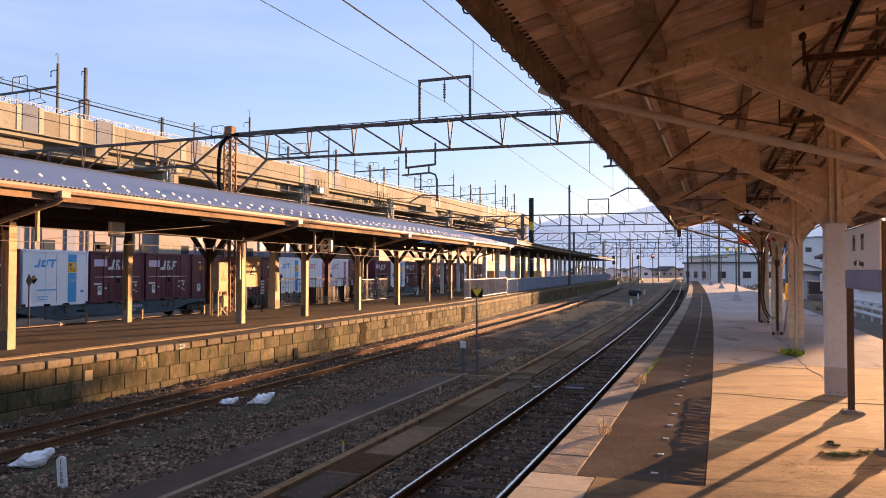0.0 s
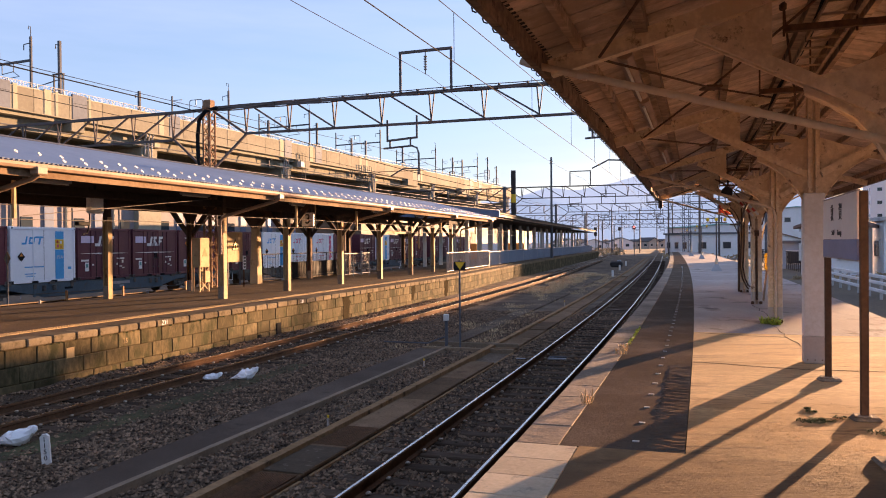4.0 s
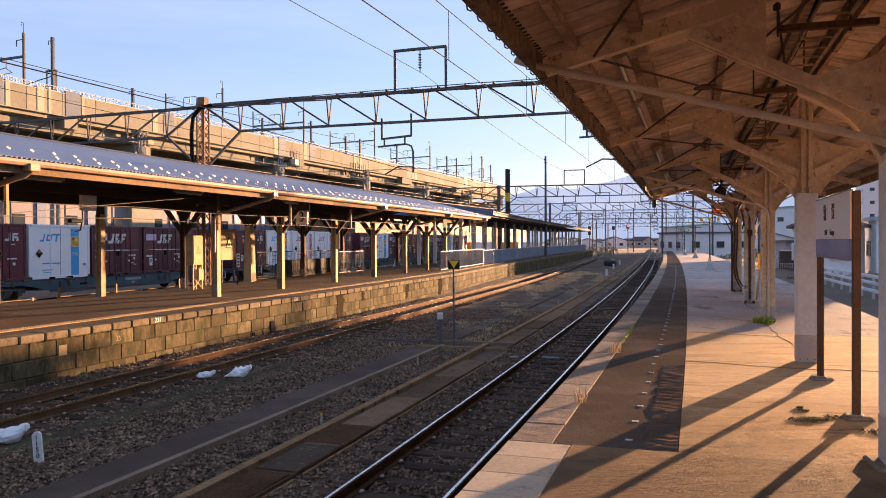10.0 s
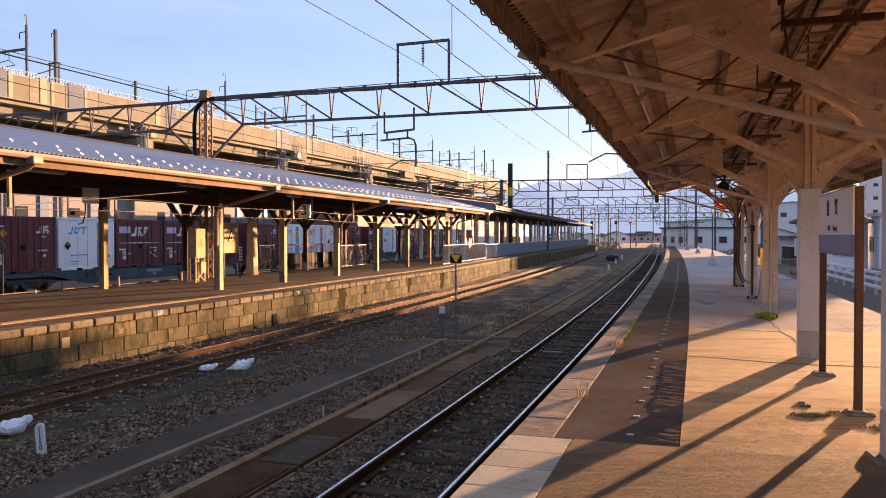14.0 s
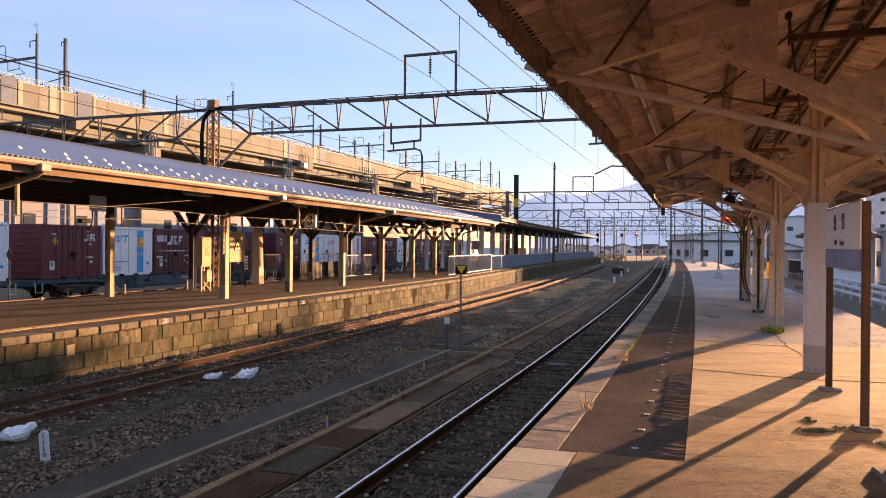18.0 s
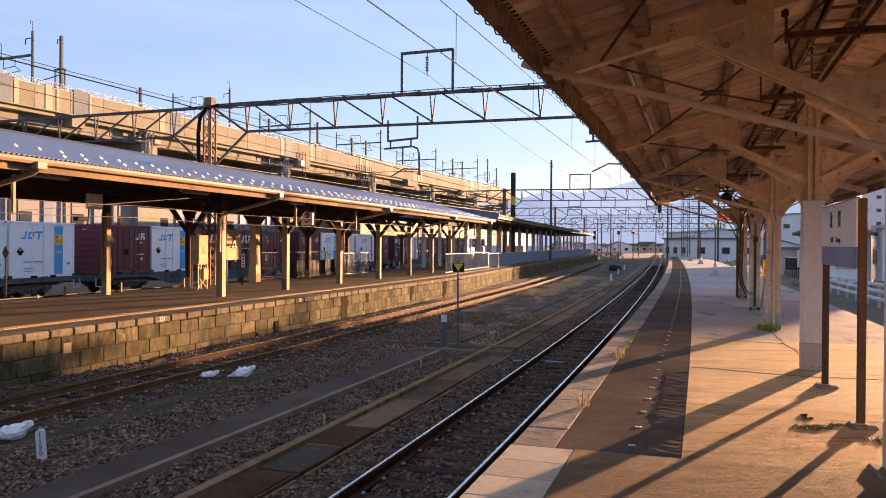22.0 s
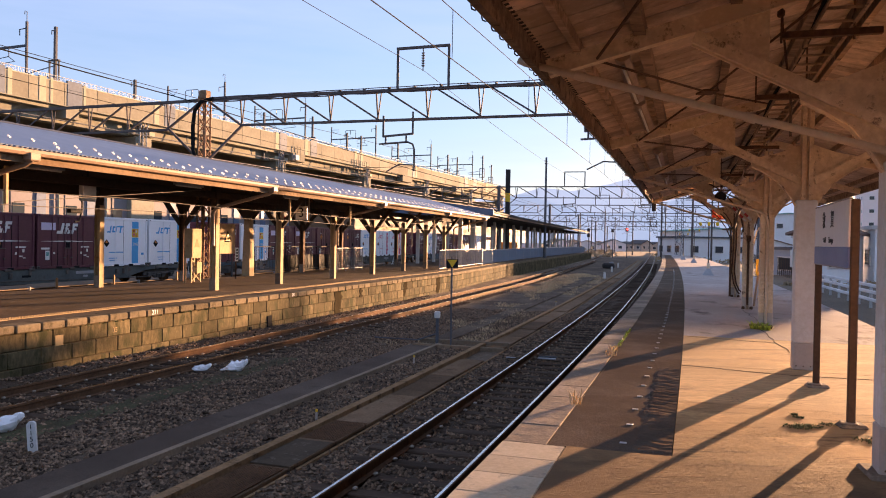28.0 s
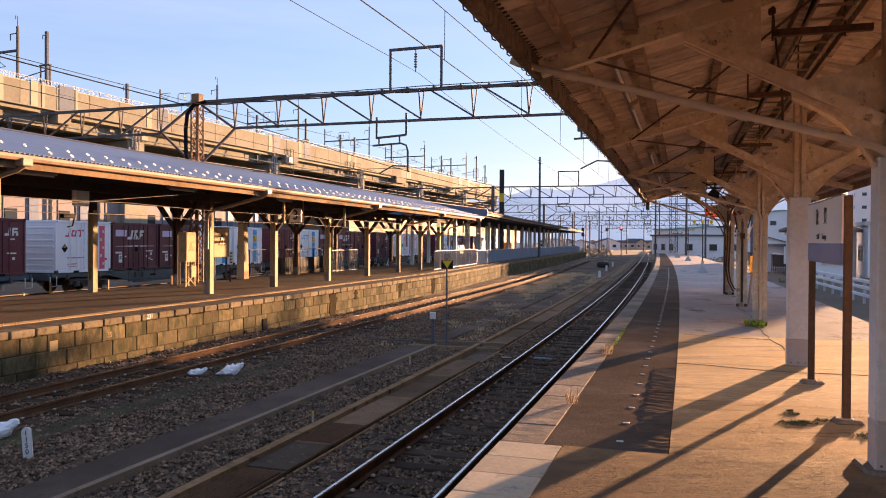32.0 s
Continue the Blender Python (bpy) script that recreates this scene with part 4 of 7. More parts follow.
plate = thing("red_sign", at(24.5, 3.77, 2.45), "small red sign with a white mark under the canopy end", "sign")
part("plate", Shape().box((0, 0, 0), (0.34, 0.03, 0.25), lane(24.5, 3.77, 2.45), 0.006), M["red"], plate)
part("mark", Shape().box((-0.02, -0.018, -0.01), (0.10, 0.008, 0.09), lane(24.5, 3.77, 2.45), 0.002), M["white"], plate, "white mark")
part("frame", Shape().box((0, 0.02, 0), (0.37, 0.02, 0.28), lane(24.5, 3.77, 2.45), 0.004), M["gutter"], plate)
part("hanger", Shape().tube([at(24.5, 3.77, 2.55), at(24.5, 3.77, 3.2)], 0.012, 6), M["rust"], plate)
horn = thing("round_speaker", at(19.4, 3.59, 2.62), "dark round loudspeaker under the canopy roof", "loudspeaker")
part("case", Shape().tube([at(19.36, 3.59, 2.62), at(19.42, 3.59, 2.62), at(19.52, 3.59, 2.62)], [0.13, 0.13, 0.06], 18), M["dark_steel"], horn)
part("bracket", Shape().tube([at(19.5, 3.59, 2.62), at(19.5, 3.62, 3.2)], 0.014, 6), M["rust"], horn)

# ---- station sign ----
sign = thing("station_sign", at(8.67, 4.22, 0), "white station name board with a slate-blue band on two brown posts", "station sign")
for u, h in ((9.52, 1.88), (7.71, 1.885)):
    part("post", Shape().box((0, 0, h / 2), (0.062, 0.062, h), lane(u, 4.215), 0.008), M["brown"], sign, "brown-painted steel post")
    footing = Shape().box((0.01, 0.02, 0.008), (0.22, 0.17, 0.05), lane(u, 4.22, 0, 9), 0.022)
    footing.box((-0.02, 0.0, 0.038), (0.14, 0.13, 0.02), lane(u, 4.22, 0, -6), 0.012)
    part("footing", footing, M["slab"], sign, "rough concrete footing")
sign_m = lane(8.66, 4.19)
part("panel", Shape().box((0, 0, 1.69), (0.03, 1.88, 0.40), sign_m, 0.004), M["sign_white"], sign, "white upper panel")
part("band", Shape().box((0, 0, 1.40), (0.031, 1.88, 0.175), sign_m, 0.004), M["sign_blue"], sign, "slate-blue lower band")
part("frame_top", Shape().box((0, 0, 1.897), (0.034, 1.88, 0.012), sign_m, 0.003), M["grey"], sign)
part("frame_bottom", Shape().box((0, 0, 1.308), (0.034, 1.88, 0.01), sign_m, 0.003), M["grey"], sign)
for txt, size, dy, z in (("敦", 0.17, 0.33, 1.735), ("賀", 0.17, -0.14, 1.735), ("つるが", 0.062, 0.28, 1.55), ("Tsuruga", 0.075, -0.08, 1.55)):
    lettering(txt, size, Matrix.Translation(-sign.location) @ sign_m @ pose(-0.018, dy, z, 90, 0, -90), M["soft_ink"], "lettering", sign)
# ---- opposite platform ----
TOP2 = -0.2
p2 = thing("opposite_platform", at(20, -12, TOP2), "opposite platform with a stained block wall and worn dark surface", "platform", "", "structure")
FAR = spread(-6, 60, 1.2) + spread(63, 142, 3)


def by_edge(u):
    return (far_edge(u), 0.0)


part("platform_core", Shape().sweep([(-0.078, -1.6), (-0.078, TOP2 - 0.15), (-0.16, TOP2 - 0.15), (-0.16, TOP2 - 0.03), (-7.04, TOP2 - 0.03), (-7.04, -1.6)], FAR, by_edge), M["mortar"], p2, "dark recessed joints of the wall")
part("platform_surface", Shape().sweep([(-0.40, TOP2 - 0.03), (-0.40, TOP2 + 0.004), (-3.6, TOP2 + 0.02), (-7.02, TOP2 + 0.0), (-7.02, TOP2 - 0.03)], FAR, by_edge), M["platform_top"], p2, "worn brown platform surface")
cop = Shape().box((0.0, 0, -0.075), (0.42, 0.561, 0.15), bevel=0.02).mesh("coping_stone", M["coping"])
u, far_cop = 6.0, Shape()
while u < 141:
    m = lane(u, far_edge(u) - 0.20 + random.uniform(-0.004, 0.004), TOP2 + 0.012 + random.uniform(-0.005, 0.005), random.uniform(-0.2, 0.2))
    if u < 62:
        piece("coping_stone", cop, p2, Matrix.Translation(-p2.location) @ m)
    else:
        far_cop.box((0, 0, -0.075), (0.42, 0.585, 0.15), m)
    u += 0.567
part("far_coping", far_cop, M["coping"], p2)["kind"] = "stuff"
sizes = (0.70, 0.76, 0.64)
blocks = [Shape().box((0, 0, 0), (0.13, w, 0.312), bevel=0.016).mesh("wall_block", M["block"]) for w in sizes]
far_blocks, made = Shape(), 0
for row in range(4):
    z = TOP2 - 0.145 - 0.16 - 0.321 * row
    u = 7.6 + 0.36 * (row % 2)
    while u < 141:
        i = random.randrange(3)
        w = sizes[i]
        m = lane(u + (w + 0.009) / 2.1, far_edge(u) - 0.117 + random.uniform(-0.005, 0.005), z + random.uniform(-0.003, 0.003), random.uniform(-0.3, 0.3))
        if u < 62 and made < 300:
            piece("wall_block", blocks[i], p2, Matrix.Translation(-p2.location) @ m)
            made += 1
        else:
            far_blocks.box((0, 0, 0), (0.13, w, 0.312), m)
        u += (w + 0.009) / 1.05
part("far_wall_blocks", far_blocks, M["block"], p2, "stained wall blocks")["kind"] = "stuff"
tact = Shape().box((0, 0, 0), (0.3, 0.29, 0.014), bevel=0.004)
for a in range(4):
    for b in range(4):
        tact.box((-0.105 + 0.07 * a, -0.105 + 0.07 * b, 0.008), (0.03, 0.03, 0.01))
tact = tact.mesh("tactile_tile", M["tactile"])
u = 7.5
while u < 60:
    piece("tactile_tile", tact, p2, Matrix.Translation(-p2.location) @ lane(u, far_edge(u) - 0.98, TOP2 + 0.014 + random.uniform(-0.003, 0.003)))
    u += 0.29
for u, txt in ((15.05, "231"), (21.3, "231"), (13.88, "35")):
    lettering(txt, 0.15, Matrix.Translation(-p2.location) @ lane(u, far_edge(u) + (0.0145 if txt == "231" else -0.045), TOP2 - (0.062 if txt == "231" else 0.34)) @ pose(0, 0, 0, 90, 0, 90), M["white" if txt == "231" else "tactile"], "stencilled_number", p2)
part("pale_patch", Shape().box((0.0, 0, 0), (0.02, 0.2, 0.2), lane(12.42, far_edge(11) - 0.058, -0.58)), M["tactile"], p2, "pale repaired patch")
for u in (20.03, 19.04):
    part("drain_mouth", Shape().box((0.0, 0, 0), (0.04, 0.26 if u > 19.24 else 0.14, 0.42 if u > 19.24 else 0.22), lane(u, far_edge(u) - 0.05, -1.0 if u > 19.24 else -1.12), 0.015), M["ink"], p2, "dark drain opening")

rng = random.Random(31)
for u0, w, low in ((24.3, 0.55, -1.2), (26.4, 0.2, -0.7), (31.0, 0.35, -0.95), (35.6, 0.6, -1.2), (40.2, 0.25, -0.6), (43.5, 0.4, -0.75), (50.0, 0.5, -0.9)):
    left = [(u0 + rng.uniform(-0.07, 0.07), -0.35 + (low + 0.35) * i / 8) for i in range(9)]
    right = [(u0 + w * (1 - 0.3 * i / 8) + rng.uniform(-0.09, 0.09), -0.35 + (low + 0.35) * i / 8) for i in range(8, -1, -1)]
    part("wall_stain", Shape().prism([at(u, far_edge(u) - 0.06, z) for u, z in left + right], [at(u, far_edge(u) - 0.0435, z) for u, z in left + right]), M["stain"], p2, "dark damp stain running down the wall")

# columns of the opposite canopy
def far_column(label, mat, arms=True):
    c = thing("platform_column", (0, 0, 0), label, "column", "columns of the opposite canopy")
    for x in (-0.095, 0.095):
        part("flange", Shape().box((x, 0, 1.3), (0.02, 0.2, 2.6), bevel=0.004), mat, c, "", True)
    part("web", Shape().box((0, 0, 1.3), (0.17, 0.03, 2.6)), mat, c, "", True)
    part("foot", Shape().box((0, 0, 0.2), (0.206, 0.216, 0.4), bevel=0.006), M["slab"], c, "grey concrete foot", True)
    if not arms:
        # Roof shade on the column top is put in as a dark colour.
        part("upper_shaft", Shape().box((0, 0, 2.95), (0.19, 0.17, 0.9), bevel=0.006), M["roof_shade"], c, "upper end coloured dark with the roof's shade", True)
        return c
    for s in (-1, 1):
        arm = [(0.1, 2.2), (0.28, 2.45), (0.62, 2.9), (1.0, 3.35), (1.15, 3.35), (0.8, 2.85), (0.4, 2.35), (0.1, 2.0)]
        part("arm", Shape().prism([(s * x, -0.05, z) for x, z in arm], [(s * x, 0.05, z) for x, z in arm]), M["roof_shade"], c, "dark steel arm", True)
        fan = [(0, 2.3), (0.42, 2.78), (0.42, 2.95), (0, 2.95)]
        part("fan_plate", Shape().prism([(-0.01, s * x, z) for x, z in fan], [(0.01, s * x, z) for x, z in fan]), M["roof_shade"], c, "", True)
    return c


row1 = [5.2, 12.7, 20.85, 24.75, 29.25, 33.8, 38.4, 42.5, 46.6]
lead = far_column("cream-painted steel column of the opposite canopy", M["fascia"])
lead.matrix_basis = lane(row1[3], -11.1, TOP2)
for u in row1[4:]:
    copy_thing(lead, lane(u, -11.1 - max(0, u - 27) * 0.03, TOP2))
tall = far_column("plain cream-painted steel column of the opposite canopy", M["fascia"], False)
tall.matrix_basis = lane(row1[0], -11.1, TOP2)
for u in row1[1:3]:
    copy_thing(tall, lane(u, -11.1, TOP2))
copy_thing(tall, lane(20.25, -14.9, TOP2))
row2 = [11.0, 15.4, 24.4, 33.6, 38.0, 42.3, 46.5]
back = far_column("brown steel column in the shade of the opposite canopy", M["brown"])
back.matrix_basis = lane(row2[0], -14.9, TOP2)
for u in row2[1:]:
    copy_thing(back, lane(u, -14.9, TOP2))
pier = thing("concrete_post", at(29.3, -15.2, TOP2), "white concrete post with a flared foot", "post")
part("shaft", Shape().prism([at(29.3 + a * 0.19, -15.2 + b * 0.19, TOP2) for a, b in ((-1, -1), (1, -1), (1, 1), (-1, 1))], [at(29.3 + a * 0.15, -15.2 + b * 0.13, 2.2) for a, b in ((-1, -1), (1, -1), (1, 1), (-1, 1))]), M["fascia"], pier)
part("head", Shape().prism([at(29.3 + a * 0.15, -15.2 + b * 0.13, 2.2) for a, b in ((-1, -1), (1, -1), (1, 1), (-1, 1))], [at(29.3 + a * 0.2, -15.2 + b * 0.9, 3.2) for a, b in ((-1, -1), (1, -1), (1, 1), (-1, 1))]), M["roof_shade"], pier, "dark bracket")

# roof of the opposite canopy
EAVE, RIDGE = -8.95, -13.0
V0, V1 = -6.0, 47.3


def roof2_z(d):
    return 3.10 + 0.262 * (EAVE - d) if d > RIDGE else 3.10 + 0.262 * (d + 17.05)


r2 = thing("opposite_canopy_roof", at(20, RIDGE, 4), "blue-grey sheet metal canopy roof with cream fascia", "canopy roof", "", "structure")
US = spread(V0, V1, 1.1)
part("roof_sheet", Shape().sweep([(EAVE + 0.06, 3.085), (RIDGE, roof2_z(RIDGE)), (-17.1, 3.085), (-17.1, 3.065), (RIDGE, roof2_z(RIDGE) - 0.02), (EAVE + 0.06, 3.065)], US), M["blue_roof"], r2, "smooth blue-grey roof sheet")
part("ridge_cap", Shape().sweep([(RIDGE + 0.2, roof2_z(RIDGE) - 0.045), (RIDGE, roof2_z(RIDGE) + 0.03), (RIDGE - 0.2, roof2_z(RIDGE) - 0.045), (RIDGE, roof2_z(RIDGE) + 0.005)], US), M["steel"], r2, "pale ridge capping")
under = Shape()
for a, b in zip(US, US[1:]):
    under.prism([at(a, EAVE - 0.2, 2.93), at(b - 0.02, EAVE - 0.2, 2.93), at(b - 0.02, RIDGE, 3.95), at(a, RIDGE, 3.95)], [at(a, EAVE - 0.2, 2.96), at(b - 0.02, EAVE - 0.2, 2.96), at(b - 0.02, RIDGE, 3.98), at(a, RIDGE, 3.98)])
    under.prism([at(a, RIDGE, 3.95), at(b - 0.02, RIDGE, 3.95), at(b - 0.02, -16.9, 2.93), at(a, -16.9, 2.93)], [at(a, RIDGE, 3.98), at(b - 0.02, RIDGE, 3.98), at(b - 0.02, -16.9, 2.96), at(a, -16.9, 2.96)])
# The shade under the roof is in the boards' dark colour.
part("under_boards", under, M["roof_shade"], r2, "under-boards coloured dark with the roof's shade")
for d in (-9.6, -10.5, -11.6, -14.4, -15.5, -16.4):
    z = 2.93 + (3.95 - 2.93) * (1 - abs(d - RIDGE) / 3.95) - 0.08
    part("purlin", Shape().sweep([(d - 0.05, z - 0.07), (d - 0.05, z + 0.07), (d + 0.05, z + 0.07), (d + 0.05, z - 0.07)], US), M["roof_shade"], r2)
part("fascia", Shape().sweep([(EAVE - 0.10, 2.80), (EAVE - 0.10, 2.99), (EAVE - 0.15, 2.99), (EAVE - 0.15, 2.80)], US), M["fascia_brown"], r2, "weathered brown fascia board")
part("valance", Shape().sweep([(-11.05, 2.66), (-11.05, 2.86), (-11.15, 2.86), (-11.15, 2.66)], US), M["roof_shade"], r2, "dark cross beam along the columns")
part("valance", Shape().sweep([(-14.85, 2.66), (-14.85, 2.86), (-14.95, 2.86), (-14.95, 2.66)], US), M["roof_shade"], r2)
part("gutter", Shape().sweep([(EAVE + 0.075, 3.05), (EAVE + 0.09, 2.99), (EAVE + 0.05, 2.94), (EAVE - 0.02, 2.93), (EAVE - 0.08, 2.97), (EAVE - 0.09, 3.05), (EAVE - 0.07, 3.05), (EAVE - 0.06, 2.98), (EAVE - 0.02, 2.95), (EAVE + 0.04, 2.96), (EAVE + 0.06, 3.05)], US), M["gutter"], r2, "brownish half-round gutter")
teeth, guards, straps = Shape(), Shape(), Shape()
u = 8.5
while u < V1 - 0.1:
    teeth.box((0.03, 0, -0.01), (0.1, 0.045, 0.03), lane(u, EAVE + 0.03, 3.075))
    u += 0.11
u = 9.0
while u < V1:
    for k, d in ((0, -9.25), (1, -9.95)):
        if k == 1 or u > 12.9:
            for q in (0, 1):
                guards.box((-0.05 * q, 0.012 * q, 0.028), (0.014, 0.055, 0.034), lane(u + 0.06 * k, d, roof2_z(d) - 0.012 + 0.026 * q))
    straps.box((0.0, 0, -0.01), (0.14, 0.02, 0.012), lane(u, EAVE, 3.06))
    u += 0.56
part("sheet_teeth", teeth, M["box_grey"], r2, "toothed lower edge of the sheet")["kind"] = "stuff"
part("snow_guards", guards, M["white"], r2, "rows of small white snow guards")["kind"] = "stuff"
part("gutter_straps", straps, M["rust"], r2)["kind"] = "stuff"
for u in (12.0, 20.6, 29.3, 38.5, 46.4):
    pipe = thing("downpipe", at(u, -10, 2.7), "beige drainpipe bent from the gutter to a column", "downpipe", "downpipes of the opposite canopy")
    part("pipe", Shape().tube([at(u, EAVE, 2.96), at(u, EAVE, 2.86), at(u, EAVE - 0.15, 2.78), at(u, -10.9, 2.35), at(u, -11.0, 2.2), at(u, -11.0, 1.2)], 0.055, 8), M["gutter"], pipe)
    part("collector", Shape().box((0, 0, 0), (0.2, 0.26, 0.16), lane(u, EAVE, 2.92), 0.02), M["gutter"], pipe)

# wires, droppers and small fittings under it
lines = thing("overhead_cables", at(25, -9.6, 2.5), "thin pale cables strung along the opposite canopy", "cable")
for d, z in ((-9.9, 2.36), (-9.9, 2.08)):
    part("cable", Shape().tube([at(u, d, z - 0.05 * math.sin((u % 8) / 8 * 3.14)) for u in spread(4, 70, 1.0)], 0.008, 5), M["cable_pale"], lines)
for u in (12.3, 23.3, 28.1, 38.9, 46.0):
    part("dropper", Shape().box((0, 0, 0), (0.07, 0.07, 0.75), lane(u, -9.9, 2.42), 0.008), M["fascia"], lines, "cream dropper post")
part("stay", Shape().tube([at(12.5, -9.9, 2.1), at(18.5, -9.9, 2.75)], 0.008, 5), M["cable_pale"], lines)
part("stay", Shape().tube([at(34.5, -9.9, 2.85), at(38.8, -9.9, 2.2), at(42.6, -9.9, 2.85)], 0.008, 5), M["cable_pale"], lines)

clock = thing("hanging_box", at(16.8, -12.2, 2.6), "cream square clock box hung under the canopy", "clock")
part("case", Shape().box((0, 0, 0.0), (0.14, 0.5, 0.44), lane(16.2, -11.6, 2.53, 0), 0.03), M["white"], clock)
part("hanger", Shape().tube([at(16.2, -11.6, 2.85), at(16.2, -11.6, 3.3)], 0.03, 6), M["dark_steel"], clock)
spyc = thing("platform_camera", at(17.25, -13, 2.10), "small black camera on a bent bracket", "camera")
part("bracket", Shape().tube([at(17.50, -13, 3.1), at(17.50, -13, 2.13), at(17.41, -13, 1.84), at(17.25, -13, 1.81)], 0.022, 6), M["dark_steel"], spyc)
part("housing", Shape().box((0, 0, 0), (0.14, 0.46, 0.11), lane(17.25, -13, 2.10), 0.02), M["dark_steel"], spyc)
for u, d, z in ((13.6, -10.4, 2.9), (18.6, -10.4, 2.9), (24.4, -10.4, 2.9), (31.5, -10.4, 2.9), (37.0, -10.4, 2.9)):
    lamp = thing("strip_lamp", at(u, d, z), "unlit strip lamp under the opposite canopy", "lamp", "strip lamps of the opposite canopy")
    part("housing", Shape().box((0, 0, 0), (0.14, 1.25, 0.06), lane(u, d, z), 0.01), M["grey"], lamp)
    part("tube", Shape().tube([at(u - 0.55, d, z - 0.05), at(u + 0.55, d, z - 0.05)], 0.018, 6), M["white"], lamp)

cab = thing("switch_cabinet", at(23.9, -14.1, TOP2), "cream switch cabinet on a lattice stand", "cabinet")
cm = lane(23.9, -14.1, TOP2)
part("case", Shape().box((0, 0, 1.42), (0.32, 0.62, 1.06), cm, 0.015), M["fascia"], cab)
part("door", Shape().box((0.165, 0, 1.42), (0.02, 0.56, 0.98), cm, 0.006), M["fascia"], cab)
for x in (-0.13, 0.13):
    for y in (-0.27, 0.27):
        part("leg", Shape().box((x, y, 0.45), (0.05, 0.05, 0.9), cm), M["fascia"], cab)
for a, b in ((0.05, 0.45), (0.45, 0.85)):
    part("brace", Shape().beam(cm @ Vector((0.13, -0.27, a)), cm @ Vector((0.13, 0.27, b)), 0.03, 0.03), M["fascia"], cab)
    part("brace", Shape().beam(cm @ Vector((0.13, 0.27, a)), cm @ Vector((0.13, -0.27, b)), 0.03, 0.03), M["fascia"], cab)
part("warning_triangle", Shape().prism([cm @ Vector((0.177, y, z)) for y, z in ((-0.17, 1.28), (0.17, 1.28), (0.0, 1.58))], [cm @ Vector((0.181, y, z)) for y, z in ((-0.17, 1.28), (0.17, 1.28), (0.0, 1.58))]), M["tactile"], cab, "faded yellow warning triangle")
part("lower_box", Shape().box((0.16, 0.1, 0.55), (0.12, 0.3, 0.4), cm, 0.01), M["fascia"], cab)
warn = thing("warning_board", at(28.0, -15.4, TOP2), "pale board with a yellow warning triangle", "sign")
wm = lane(28.0, -15.4, TOP2)
part("board", Shape().box((0, 0, 1.6), (0.05, 1.15, 1.25), wm, 0.01), M["fascia"], warn)
for y in (-0.45, 0.45):
    part("post", Shape().box((-0.04, y, 0.6), (0.06, 0.06, 1.2), wm), M["steel"], warn)
part("triangle_edge", Shape().prism([wm @ Vector((0.026, y, z)) for y, z in ((-0.27, 1.46), (0.27, 1.46), (0.0, 1.95))], [wm @ Vector((0.034, y, z)) for y, z in ((-0.27, 1.46), (0.27, 1.46), (0.0, 1.95))]), M["ink"], warn, "black edge of the triangle")
part("triangle", Shape().prism([wm @ Vector((0.03, y, z)) for y, z in ((-0.2, 1.5), (0.2, 1.5), (0.0, 1.86))], [wm @ Vector((0.04, y, z)) for y, z in ((-0.2, 1.5), (0.2, 1.5), (0.0, 1.86))]), M["yellow"], warn, "yellow triangle")
part("mark", Shape().box((0.045, 0, 1.62), (0.006, 0.04, 0.15), wm), M["ink"], warn)
note = thing("notice_post", at(26.95, -14.3, TOP2), "white notice with dark bars on a red post", "sign")
nm = lane(26.95, -14.3, TOP2)
part("post", Shape().box((0, 0, 0.6), (0.05, 0.05, 1.2), nm), M["rust"], note)
part("plate", Shape().box((0.035, 0, 0.98), (0.015, 0.24, 0.55), nm, 0.004), M["sign_white"], note)
for k in range(4):
    part("bar", Shape().box((0.045, 0, 0.8 + 0.12 * k), (0.004, 0.15, 0.05), nm), M["ink"], note)
num = thing("platform_number_sign", at(25.42, -10.6, 2.3), "hanging platform sign with a black figure three", "sign")
qm = lane(25.42, -10.6, 2.4)
part("plate", Shape().box((0, 0, 0), (0.46, 0.08, 0.5), qm, 0.01), M["sign_white"], num)
part("hanger", Shape().tube([qm @ Vector((0.15, 0, 0.25)), qm @ Vector((0.15, 0, 0.9))], 0.02, 6), M["steel"], num)
part("hanger", Shape().tube([qm @ Vector((0.3, 0, -0.35)), qm @ Vector((0.3, 0, 0.9))], 0.025, 6), M["fascia"], num)
lettering("3", 0.5, Matrix.Translation(-num.location) @ qm @ pose(0, -0.045, 0, 90, 0, 0), M["ink"], "figure", num, 0.004)
ros = thing("direction_sign", at(26.5, -12, 2.2), "small red-brown sign under the canopy", "sign")
part("plate", Shape().box((0, 0, 0), (0.3, 0.06, 0.14), lane(26.2, -11.6, 2.22), 0.01), M["red"], ros)
part("hanger", Shape().tube([at(26.2, -11.6, 2.25), at(26.2, -11.6, 3.2)], 0.02, 6), M["dark_steel"], ros)


